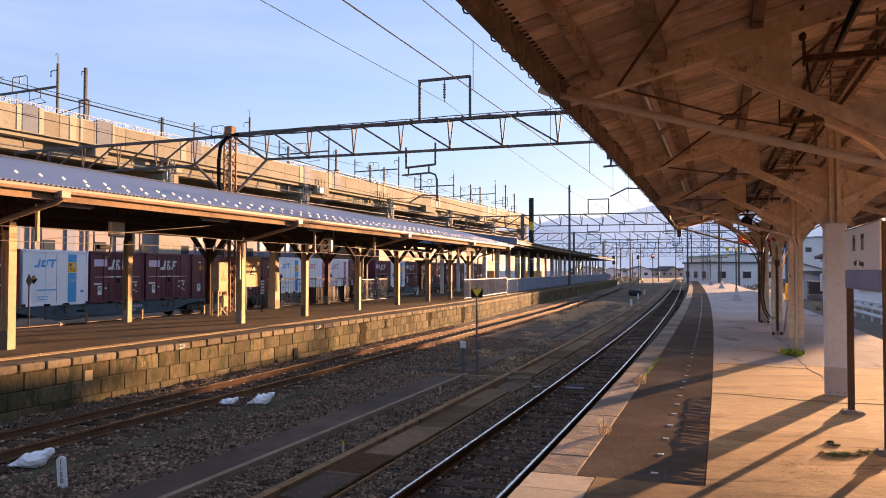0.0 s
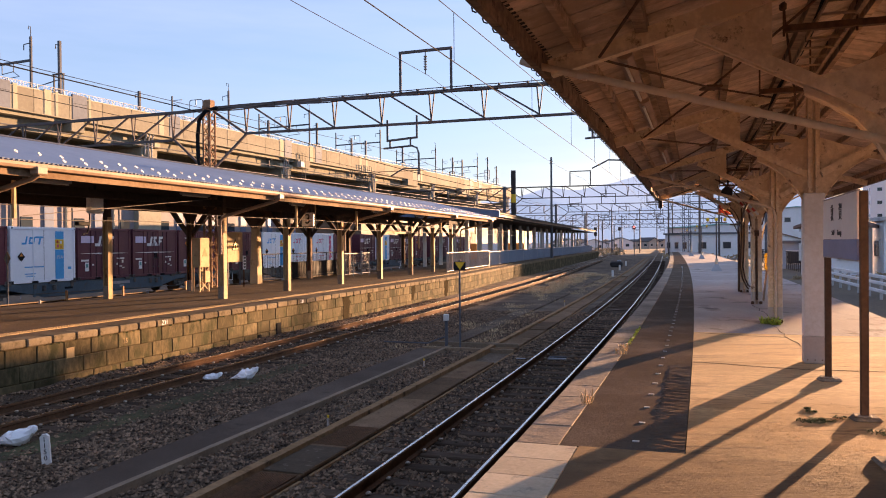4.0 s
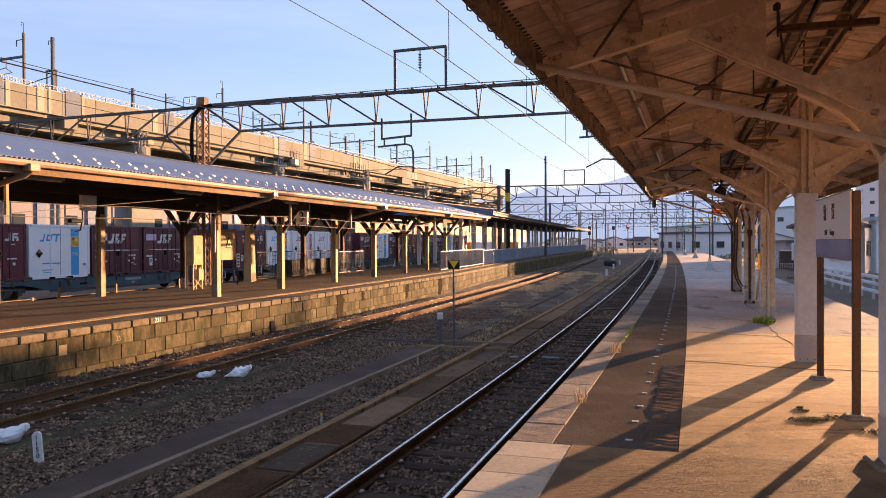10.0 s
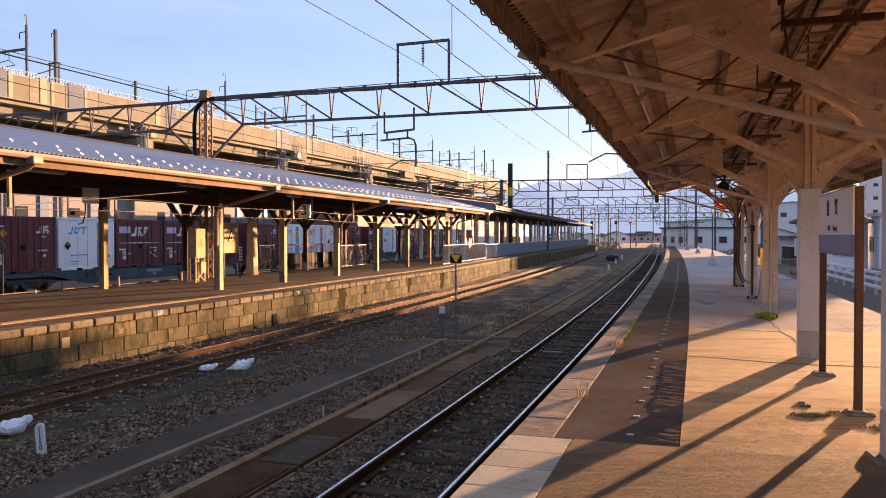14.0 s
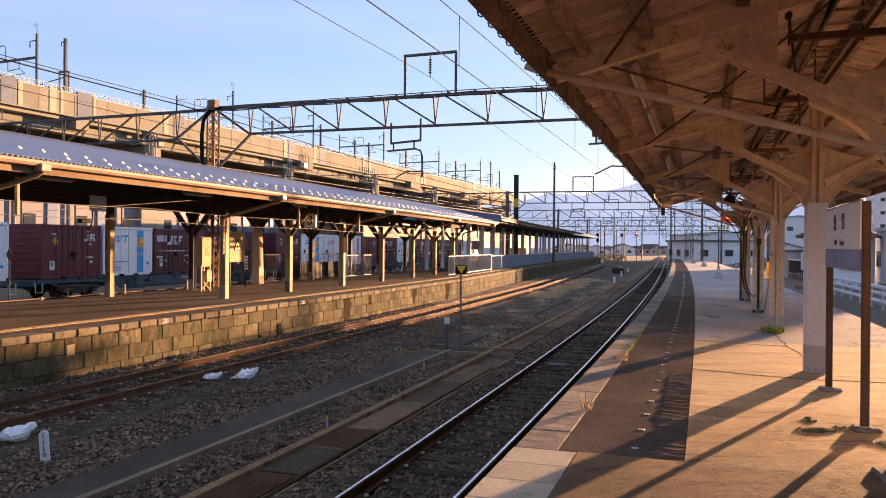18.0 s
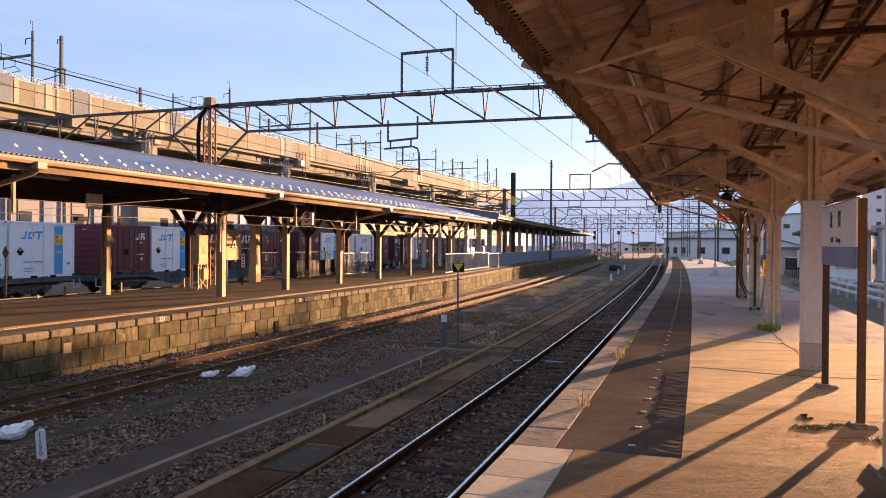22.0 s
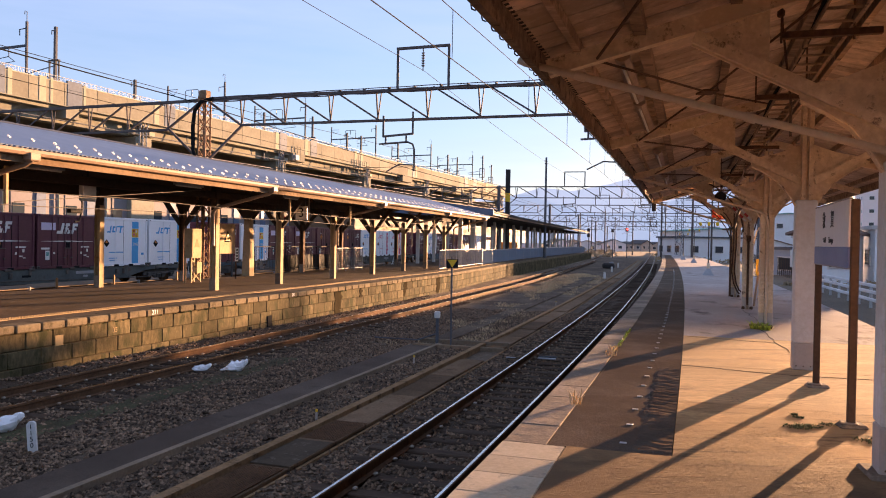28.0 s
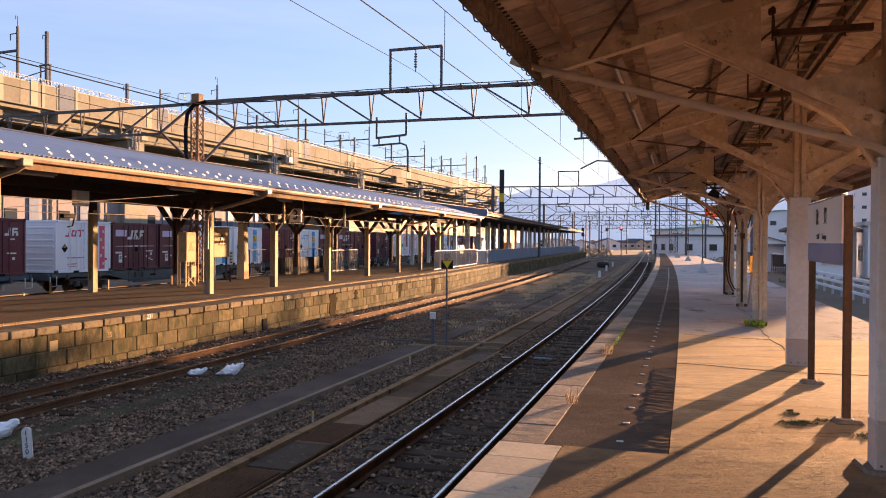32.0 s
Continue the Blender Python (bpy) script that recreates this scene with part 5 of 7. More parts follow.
dia = thing("diamond_marker", at(17.15, -15.54, TOP2), "small brown diamond marker on a thin pole", "sign")
dm = lane(17.15, -15.54, TOP2, 70)
part("pole", Shape().tube([dm @ Vector((0, 0, 0)), dm @ Vector((0, 0, 1.45))], 0.022, 6), M["steel"], dia)
part("plate", Shape().prism([dm @ Vector((-0.012 + 0.0, y, z)) for y, z in ((-0.19, 1.36), (0, 1.17), (0.19, 1.36), (0, 1.55))], [dm @ Vector((0.012, y, z)) for y, z in ((-0.19, 1.36), (0, 1.17), (0.19, 1.36), (0, 1.55))]), M["far_edge_dark"], dia, "brown diamond plate")
for u, d in ((19.2, -15.5), (21.6, -15.5), (24.9, -15.5)):
    stake = thing("orange_stake", at(u, d, TOP2), "short orange-brown stake at the platform's back edge", "stake", "stakes at the back edge")
    part("shaft", Shape().box((0, 0, 0.16), (0.06, 0.06, 0.34), lane(u, d, TOP2), 0.008), M["orange_dull"], stake)
# Added pale rod imitates the sunlit line of the platform's back edge.
conduit = thing("edge_pipe", at(22, -15.56, TOP2), "thin pale rod standing in for the platform's sunlit back edge", "pipe")
part("run", Shape().tube([at(u, -15.56 - 0.03 * math.sin(u), TOP2 + 0.05) for u in spread(8, 47, 1.0)], 0.016, 6), M["trough"], conduit)
for u in spread(9, 46, 4.6):
    part("saddle", Shape().box((0, 0, 0.05), (0.09, 0.06, 0.11), lane(u, -15.56, TOP2), 0.01), M["grey"], conduit)
frame_u = (33.8, 38.4)
goal = thing("pipe_goal_frame", at(36, -11.35, TOP2), "cream pipe frame between two platform columns", "frame")
part("crossbar", Shape().beam(at(frame_u[0], -11.32, 2.05), at(frame_u[1], -11.45, 2.05), 0.09, 0.1), M["fascia"], goal)


def fence(name, u0, u1, d, z, h, step, gap, mat, label, bars=True):
    f = thing(name, at(u0, d(u0), z), label, "fence")
    n = max(1, round((u1 - u0) / step))
    us = spread(u0, u1, 1.0)
    for i in range(n + 1):
        u = u0 + (u1 - u0) * i / n
        part("post", Shape().tube([at(u, d(u), z), at(u, d(u), z + h)], 0.028, 6), mat, f)
    for zz in (h, h * 0.12):
        part("rail", Shape().tube([at(u, d(u), z + zz) for u in us], 0.024, 6), mat, f)
    if bars:
        s = Shape()
        u = u0
        while u < u1:
            s.tube([at(u, d(u), z + h * 0.12), at(u, d(u), z + h)], 0.008, 4, False)
            u += gap
        part("bar_infill", s, mat, f)["kind"] = "stuff"
    return f


fence("black_fence", 30.4, 38.8, lambda u: -15.55, TOP2, 1.25, 2.0, 0.14, M["dark_steel"], "black bar fence behind the platform columns")
fence("mesh_gate", 35.4, 38.6, lambda u: -13.9, TOP2, 1.2, 1.2, 0.09, M["grey"], "grey metal mesh gate on the platform")
fence("handrail_fence", 40.0, 52.0, lambda u: far_edge(u) - 1.2, TOP2, 1.15, 2.0, 0.07, M["grey"], "pale metal mesh railing along the platform edge")
panel = thing("panel_fence", at(52, far_edge(52) - 1.2, TOP2), "grey-blue wire mesh fence along the far end of the platform", "fence")
for a in range(52, 138, 4):
    grid = Shape()
    for u in spread(a + 0.05, a + 3.95, 0.085):
        grid.beam(at(u, far_edge(u) - 1.2, TOP2 + 0.08), at(u, far_edge(u) - 1.2, TOP2 + 1.03), 0.035, 0.02)
    part("mesh_panel", grid, M["fence_mesh"], panel, "blue-grey wire mesh panel")
    part("rail", Shape().beam(at(a, far_edge(a) - 1.2, TOP2 + 1.06), at(a + 4, far_edge(a + 4) - 1.2, TOP2 + 1.06), 0.05, 0.05), M["grey"], panel)
    part("post", Shape().box((0, 0, 0.58), (0.06, 0.06, 1.16), lane(a, far_edge(a) - 1.2, TOP2)), M["grey"], panel)
stick = thing("step_ladder", at(48.5, -15.9, TOP2), "white leaning ladder behind the platform", "ladder")
for y in (0, 0.35):
    part("side", Shape().beam(at(48.4 + y, -15.9, TOP2), at(49.6 + y, -15.9, 1.3), 0.04, 0.06), M["white"], stick)
for k in range(6):
    part("rung", Shape().beam(at(48.5 + k * 0.2, -15.9, TOP2 + 0.2 + k * 0.24), at(48.85 + k * 0.2, -15.9, TOP2 + 0.2 + k * 0.24), 0.03, 0.03), M["white"], stick)

slats = thing("slat_fence", at(34, -15.6, TOP2), "dark slatted screen behind the columns", "fence")
u = 33.0
while u < 38.6:
    part("slat", Shape().box((0, 0, 0.42), (0.04, 0.13, 0.84), lane(u, -15.6, TOP2)), M["dark_steel"], slats)
    u += 0.16

# farther canopy
c2 = thing("far_canopy", at(80, -12, 3), "dark corrugated canopy farther along the opposite platform", "canopy roof", "", "structure")
UF = spread(48.6, 138, 2.2)


def far_shift(u):
    return (far_edge(u) + 8.62, 0)


part("roof_sheet", Shape().sweep([(-8.9, 3.6), (-12.9, 4.1), (-16.9, 3.6), (-16.9, 3.5), (-12.9, 4.0), (-8.9, 3.5)], UF, far_shift), M["dark_steel"], c2, "dark ribbed roof sheet")
part("fascia", Shape().sweep([(-9.0, 3.34), (-9.0, 3.5), (-9.08, 3.5), (-9.08, 3.34)], UF, far_shift), M["far_edge_dark"], c2, "brown fascia")
part("soffit", Shape().sweep([(-9.08, 3.2), (-9.08, 3.24), (-16.8, 3.24), (-16.8, 3.2)], UF, far_shift), M["roof_shade"], c2)
part("gable", Shape().prism([at(48.55, d, z) for d, z in ((-8.95, 3.2), (-8.95, 3.6), (-12.9, 4.1), (-16.9, 3.6), (-16.9, 3.2))], [at(48.6, d, z) for d, z in ((-8.95, 3.2), (-8.95, 3.6), (-12.9, 4.1), (-16.9, 3.6), (-16.9, 3.2))]), M["facade_blue"], c2, "blue-grey gable sheet")
ribs = Shape()
u = 48.7
while u < 138:
    ribs.beam(at(u, -8.88 + far_shift(u)[0], 3.62), at(u, -12.9 + far_shift(u)[0], 4.12), 0.08, 0.06)
    u += 0.55
part("roof_ribs", ribs, M["dark_steel"], c2)["kind"] = "stuff"
post = Shape().box((0, 0, 1.7), (0.22, 0.22, 3.4), bevel=0.01).mesh("post", M["white"])
u = 52.0
while u < 138:
    for d in (-11.4, -14.6):
        piece("post", post, c2, Matrix.Translation(-c2.location) @ lane(u, d + far_shift(u)[0], TOP2))
    u += 4.6
# ---- freight train ----
TRAIN_D, TRAIN_RAIL = -26.25, -1.13
ftrack = thing("freight_track", at(20, TRAIN_D, TRAIN_RAIL), "track under the freight train", "railway track", "", "structure")
for side in (-0.565, 0.565):
    part("rail", Shape().sweep(rail_outline(TRAIN_D + side, TRAIN_RAIL), spread(-30, 130, 3)), M["rail_side"], ftrack)
part("track_bed", Shape().sweep([(TRAIN_D - 2.2, -1.4), (TRAIN_D - 1.5, TRAIN_RAIL - 0.12), (TRAIN_D + 1.5, TRAIN_RAIL - 0.12), (TRAIN_D + 2.2, -1.4)], spread(-30, 130, 4)), M["gravel"], ftrack)

L, W, H = 3.72, 2.45, 2.5


def slant(s, x, y0, y1, z0, z1, lean, th=0.006):
    """A thin leaning plate on a container's side."""
    q = [(y0, z0), (y1, z0), (y1 + lean, z1), (y0 + lean, z1)]
    return s.prism([(x, y, z) for y, z in q], [(x + th, y, z) for y, z in q])


def shell(label, mat, ribs=0):
    c = thing("freight_container", (0, 0, 0), label, "container", "containers on the train")
    part("body", Shape().box((0, 0, H / 2 + 0.02), (W - 0.06, L - 0.06, H - 0.04), bevel=0.015), mat, c, "", True)
    for x in (-1, 1):
        for y in (-1, 1):
            part("corner_post", Shape().box((x * (W / 2 - 0.05), y * (L / 2 - 0.06), H / 2), (0.1, 0.12, H), bevel=0.01), mat, c, "", True)
    for z in (0.07, H - 0.06):
        part("side_rail", Shape().box((W / 2 - 0.03, 0, z), (0.07, L - 0.24, 0.12), bevel=0.01), mat, c, "", True)
        for y in (-1, 1):
            part("end_rail", Shape().box((0, y * (L / 2 - 0.04), z), (W - 0.2, 0.07, 0.12), bevel=0.01), mat, c, "", True)
    for y in (-0.55, 0.55):
        part("fork_pocket", Shape().box((W / 2 - 0.02, y, 0.05), (0.06, 0.36, 0.1)), M["ink"], c, "", True)
    part("door_gap", Shape().box((W / 2 - 0.028, 0, H / 2), (0.006, 0.015, H - 0.26)), M["ink"], c, "", True)
    for y in ((-0.98, 0.98) if ribs < 2 else (-0.62,)):
        part("door_edge", Shape().box((W / 2 - 0.015, y, H / 2), (0.04, 0.045, H - 0.24), bevel=0.008), mat, c, "", True)
    for y in {0: (-0.22, 0.22), 1: (-0.9, -0.5, -0.22, 0.22, 0.5, 0.9), 2: ()}[ribs]:
        part("lock_rod", Shape().tube([(W / 2 + 0.004, y, 0.12), (W / 2 + 0.004, y, H - 0.12)], 0.018, 6), mat, c, "", True)
    if ribs == 0:
        for y in (-0.62, 0.62):
            part("door_gasket", Shape().box((W / 2 - 0.026, y, H / 2), (0.012, 0.03, H - 0.26)), M["ink"], c, "dark door seal", True)
        for y in (-0.22, 0.22):
            for z in (0.5, 1.25, 1.95):
                part("rod_guide", Shape().box((W / 2 + 0.006, y, z), (0.05, 0.09, 0.06), bevel=0.01), M["bogie"], c, "dark rod guide", True)
            part("lock_handle", Shape().box((W / 2 + 0.03, y * 0.5, 0.95), (0.025, 0.3, 0.04), bevel=0.008), M["bogie"], c, "dark lock handle", True)
            part("handle_box", Shape().box((W / 2 - 0.01, y * 0.3, 1.1), (0.04, 0.07, 0.28), bevel=0.008), M["ink"], c, "", True)
        part("label_plate", Shape().box((W / 2 - 0.018, -1.25, 0.62), (0.008, 0.25, 0.42)), M["sign_white"], c, "pale label plate", True)
        part("label_disc", Shape().box((W / 2 - 0.012, -1.25, 0.68), (0.006, 0.16, 0.18), bevel=0.002), M["teal"], c, "green round label", True)
    for y in (-1, 1):
        for z in (0.07, H - 0.06):
            part("corner_casting", Shape().box((W / 2 - 0.045, y * (L / 2 - 0.075), z), (0.13, 0.16, 0.14), bevel=0.015), M["bogie"] if z < 1 else mat, c, "steel corner casting", True)
            part("casting_hole", Shape().box((W / 2 + 0.02, y * (L / 2 - 0.075), z), (0.004, 0.07, 0.06)), M["ink"], c, "", True)
    for y in (-1.4, -0.35, 0.9, 1.45):
        part("riveted_seam", Shape().box((W / 2 - 0.02, y, 0.2), (0.014, 0.3, 0.03), bevel=0.005), mat, c, "", True)
    for k in range(7):
        part("end_rib", Shape().box((0, -L / 2 + 0.03, 0.35 + 0.3 * k), (W - 0.3, 0.035, 0.1), bevel=0.01), mat, c, "", True)
    return c


def bars(c, mat, rows):
    for y, z, w, h in rows:
        part("marking", Shape().box((W / 2 - 0.016, y, z), (0.008, w, h)), mat, c, "plain printed bar", True)


def diamond(c, y, z, mat, r=0.21):
    part("diamond_mark", Shape().prism([(W / 2 - 0.018, y + a * r, z + b * r) for a, b in ((-1, 0), (0, -1), (1, 0), (0, 1))], [(W / 2 - 0.006, y + a * r, z + b * r) for a, b in ((-1, 0), (0, -1), (1, 0), (0, 1))]), mat, c, "diamond-shaped hazard mark", True)
    part("diamond_corner", Shape().prism([(W / 2 - 0.005, y + a * r, z + b * r) for a, b in ((-0.5, 0.1), (0.5, 0.1), (0, 0.8))], [(W / 2 - 0.003, y + a * r, z + b * r) for a, b in ((-0.5, 0.1), (0.5, 0.1), (0, 0.8))]), M["orange"], c, "", True)


def freight_box(mat, label):
    c = shell(label, mat)
    x = W / 2 - 0.018
    s = Shape()
    for y0, y1, z0, z1 in ((-0.52, -0.36, 1.62, 2.12), (-0.72, -0.52, 1.62, 1.76), (-0.28, -0.13, 1.62, 2.12), (-0.13, 0.08, 1.98, 2.12), (-0.13, 0.02, 1.80, 1.90), (-0.06, 0.08, 1.62, 1.80), (0.16, 0.31, 1.62, 2.12), (0.31, 0.60, 1.98, 2.12), (0.31, 0.50, 1.80, 1.90)):
        slant(s, x, y0, y1, z0, z1, (z1 - z0) * 0.3)
    part("logo_shape", s, M["white"], c, "white slanted block mark", True)
    band = Shape()
    q = [(-1.66, 1.262), (0.0, 1.235), (1.62, 1.262), (1.62, 1.272), (0.0, 1.30), (-1.66, 1.272)]
    band.prism([(x, y, z) for y, z in q], [(x + 0.006, y, z) for y, z in q])
    part("stripe", band, M["white"], c, "thin white stripe", True)
    bars(c, M["white"], ((-1.38, 0.93, 0.5, 0.09), (1.1, 1.0, 0.55, 0.06), (1.25, 0.84, 0.12, 0.14), (1.1, 0.6, 0.22, 0.05), (-0.85, 0.72, 0.12, 0.08), (0.85, 0.72, 0.1, 0.1), (1.3, 0.52, 0.16, 0.04)))
    part("notice_field", Shape().box((x, -1.2, 1.95), (0.01, 0.85, 0.34)), M["lilac"], c, "pale lilac printed field", True)
    return c


def rail_box(mat, label, mark=True):
    c = shell(label, mat)
    x = W / 2 - 0.018
    s = Shape()
    for y0, y1, z0, z1 in ((0.92, 1.02, 1.75, 2.1), (0.72, 0.92, 1.75, 1.85), (1.12, 1.21, 1.75, 2.1), (1.21, 1.42, 2.0, 2.1), (1.21, 1.40, 1.87, 1.95), (1.33, 1.44, 1.75, 1.9)):
        slant(s, x, y0, y1, z0, z1, 0.02)
    part("logo_shape", s, M["white"], c, "white block mark", True)
    bars(c, M["white"], ((-1.1, 2.05, 0.3, 0.06), (1.15, 1.6, 0.22, 0.05), (1.1, 0.98, 0.5, 0.06), (-1.2, 0.62, 0.26, 0.32), (1.2, 0.75, 0.15, 0.12)))
    if mark:
        diamond(c, -1.05, 1.75, M["orange"], 0.2)
    return c


def white_box(stripe, script, label):
    c = shell(label, M["box_white"], 1 if stripe is M["pink"] else 2)
    x = W / 2 - 0.018
    part("band", Shape().box((x, 0.90 if stripe is M["sky_blue"] else 1.25, 0.8), (0.012, 0.5 if stripe is M["sky_blue"] else 0.36, 1.35)), stripe, c, "coloured vertical band", True)
    if stripe is M["sky_blue"]:
        part("picture_field", Shape().box((x, 0.90, 1.72), (0.012, 0.5, 0.45)), M["yellow"], c, "faded orange and yellow field", True)
        part("band_top", Shape().box((x, 0.90, 2.14), (0.012, 0.5, 0.36)), stripe, c, "", True)
        for k, (yy, zz) in enumerate(((0.8, 1.65), (1.0, 1.6), (0.98, 1.82), (0.78, 1.84))):
            part("field_spot", Shape().box((x + 0.004, yy, zz), (0.012, 0.12, 0.13), bevel=0.004), M[("pink", "orange", "white", "red")[k]], c, "", True)
        lettering("19A", 0.26, pose(x + 0.008, 0.90, 1.12, 90, 0, 90), M["white"], "lettering", c)
    else:
        part("band_top", Shape().box((x, 1.25, 1.85), (0.012, 0.36, 0.9)), stripe, c, "", True)
        for k in range(5):
            part("field_spot", Shape().box((x + 0.004, 1.25 + 0.08 * (-1) ** k, 0.4 + 0.4 * k), (0.012, 0.13, 0.13), bevel=0.004), M["white"], c, "", True)
    s = Shape()
    for y0, y1, z0, z1 in ((-1.08, -1.0, 1.72, 2.08), (-1.25, -1.08, 1.72, 1.8), (-0.88, -0.80, 1.74, 2.05), (-0.65, -0.57, 1.74, 2.05), (-0.8, -0.65, 1.97, 2.05), (-0.8, -0.65, 1.74, 1.82), (-0.5, -0.05, 2.0, 2.08), (-0.34, -0.24, 1.72, 2.0)):
        slant(s, x, y0, y1, z0, z1, (z1 - z0) * 0.25)
    part("logo_shape", s, script, c, "slanted printed mark", True)
    bars(c, script, ((-0.55, 0.72, 1.1, 0.05), (-0.8, 0.42, 0.6, 0.04), (-0.8, 0.3, 0.5, 0.03), (1.5, 0.62, 0.2, 0.12)))
    diamond(c, -1.28, 1.18, M["ink"], 0.2)
    return c


KINDS = dict(
    F=freight_box(M["maroon2"], "dark maroon container with a white stripe and block mark"),
    R=rail_box(M["maroon"], "maroon container with an orange diamond and white mark"),
    D=rail_box(M["maroon2"], "dark maroon container with an orange diamond"),
    B=white_box(M["sky_blue"], M["sky_blue"], "white container with a blue band and dark diamond"),
    P=white_box(M["pink"], M["pink"], "white ribbed container with a pink band and dark diamond"))


def wagon(mat, label):
    w = thing("container_wagon", (0, 0, 0), label, "freight wagon", "wagons of the train")
    for x in (-1.12, 1.12):
        prof = [(-9.8, 0.98), (-9.8, 0.78), (-6.0, 0.77), (-3.9, 0.34), (3.9, 0.34), (6.0, 0.77), (9.8, 0.78), (9.8, 0.98)]
        part("side_sill", Shape().prism([(x - 0.05, y, z) for y, z in prof], [(x + 0.05, y, z) for y, z in prof]), mat, w, "deep-bellied side sill", True)
        for y in spread(-8.8, 8.8, 2.2):
            part("stake_bracket", Shape().box((x * 1.05, y, 0.82), (0.07, 0.16, 0.2), bevel=0.01), M["bogie"], w, "", True)
        bars_ = Shape()
        bars_.box((x + 0.055 if x > 0 else x - 0.055, 1.2, 0.76), (0.006, 1.25, 0.14))
        bars_.box((x + 0.055 if x > 0 else x - 0.055, 1.2, 0.58), (0.006, 0.3, 0.1))
        part("number_bar", bars_, M["grey"], w, "plain bar in place of a number", True)
        for y in (-7.2, -5.9, -3.45, -2.15, 0.3, 1.6, 4.05, 5.35, 7.8):
            part("twist_lock", Shape().box((x * 1.02, y, 0.98), (0.2, 0.34, 0.12), bevel=0.02), M["bogie"], w, "dark container lock", True)
        for y in (-4.4, 4.4):
            part("sill_post", Shape().box((x * 1.03, y, 0.64), (0.08, 0.12, 0.54), bevel=0.01), mat, w, "", True)
        for y in (-3.9, -3.3, 3.4, 3.9):
            part("valve", Shape().tube([(x * 1.07, y, 0.86), (x * 1.07, y, 0.62)], 0.09, 8), M["bogie"], w, "hanging brake valve", True)
        part("brake_pipe", Shape().tube([(x * 1.05, -9.0, 0.7), (x * 1.05, -5.6, 0.52), (x * 1.05, 5.6, 0.36), (x * 1.05, 9.0, 0.7)], 0.022, 6), M["bogie"], w, "", True)
        part("slot", Shape().box((x, -2.4, 0.68), (0.11, 0.5, 0.1)), M["ink"], w, "", True)
    part("deck", Shape().box((0, 0, 0.9), (2.2, 19.5, 0.12)), mat, w, "", True)
    part("centre_sill", Shape().box((0, 0, 0.72), (0.4, 19.6, 0.3)), mat, w, "", True)
    for y in (-9.95, 9.95):
        part("buffer_beam", Shape().box((0, y, 0.82), (2.3, 0.12, 0.3), bevel=0.01), mat, w, "", True)
        part("coupler", Shape().box((0, y * 1.045, 0.76), (0.25, 0.75, 0.22), bevel=0.03), M["bogie"], w, "", True)
        part("step_frame", Shape().tube([(1.2, y, 0.85), (1.2, y, 0.4), (1.2, y * 0.96, 0.4), (1.2, y * 0.96, 0.85)], 0.022, 6), M["white"], w, "", True)
    part("brake_tank", Shape().tube([(0.7, -3.4, 0.45), (0.7, -2.0, 0.45)], 0.18, 10), M["bogie"], w, "", True)
    for y in (-7.1, 7.1):
        b = new("bogie")
        b.parent, b.location = w, (0, y, 0)
        for x in (-0.95, 0.95):
            prof = [(-1.35, 0.42), (-1.35, 0.62), (-0.5, 0.72), (0.5, 0.72), (1.35, 0.62), (1.35, 0.42), (0.7, 0.5), (0.4, 0.26), (-0.4, 0.26), (-0.7, 0.5)]
            s = Shape().prism([(x - 0.05, q, z) for q, z in prof], [(x + 0.05, q, z) for q, z in prof])
            for q in (-0.2, 0.0, 0.2):
                s.tube([(x * 1.06, q, 0.3), (x * 1.06, q, 0.55)], 0.07, 8)
            for q in (-0.95, 0.95):
                s.box((x * 1.08, q, 0.43), (0.2, 0.26, 0.26), bevel=0.03)
            o = part("side_frame", s, M["bogie"], b, "", True)
    return w


def wheelset(w, y):
    s = Shape().tube([(-0.7, 0, 0), (0.7, 0, 0)], 0.08, 8)
    for x in (-0.57, 0.57):
        s.tube([(x - 0.065, 0, 0), (x + 0.065, 0, 0)], 0.43, 24)
        s.tube([(x * 1.12 - 0.012, 0, 0), (x * 1.12 + 0.012, 0, 0)], 0.2, 12)
        for k in range(4):
            a = k * 1.5708
            s.box((x * 1.13, 0.3 * math.cos(a), 0.3 * math.sin(a)), (0.02, 0.07, 0.07))
    o = part("wheelset", s, M["rail_side"], w, "rusty steel wheels on an axle", True)
    o.location = (0, y, 0.43)
    return o


TRAIN = ((66.5, "grey", "FFBFR"), (46.2, "blue", "FBFFR"), (25.9, "grey", "DBPPR"), (5.6, "blue", "RBFFD"), (-14.7, "grey", "PFFBB"), (-35.0, "blue", "FFBFR"))
WAGONS, BOXES, WHEELS = [], [], []
wagons = {"blue": wagon(M["wagon_blue"], "blue-grey flat container wagon"), "grey": wagon(M["wagon_grey"], "dark grey flat container wagon")}
used = set()


def next_of(key, source):
    if key in used:
        return copy_thing(source, Matrix.Identity(4))
    used.add(key)
    return source


for offset, colour, load in TRAIN:
    WAGONS.append((next_of(colour, wagons[colour]), offset))
    for i, k in enumerate(load):
        BOXES.append((next_of(k, KINDS[k]), offset + 3.75 * (i - 2)))
for w, offset in WAGONS:
    for y in (-8.05, -6.15, 6.15, 8.05):
        WHEELS.append((wheelset(w, y), y))

# ---- overhead line ----
def across(u, d, z):
    """A place on a gantry at u; the nearest gantry stands a little askew."""
    return at(u - 0.058 * (d + 5.0) if u < 30 and d < -5 else u, d, z)


def askew(u, d, z):
    return pose(*across(u, d, z), 0, 0, turn_at(u) - 3.3)


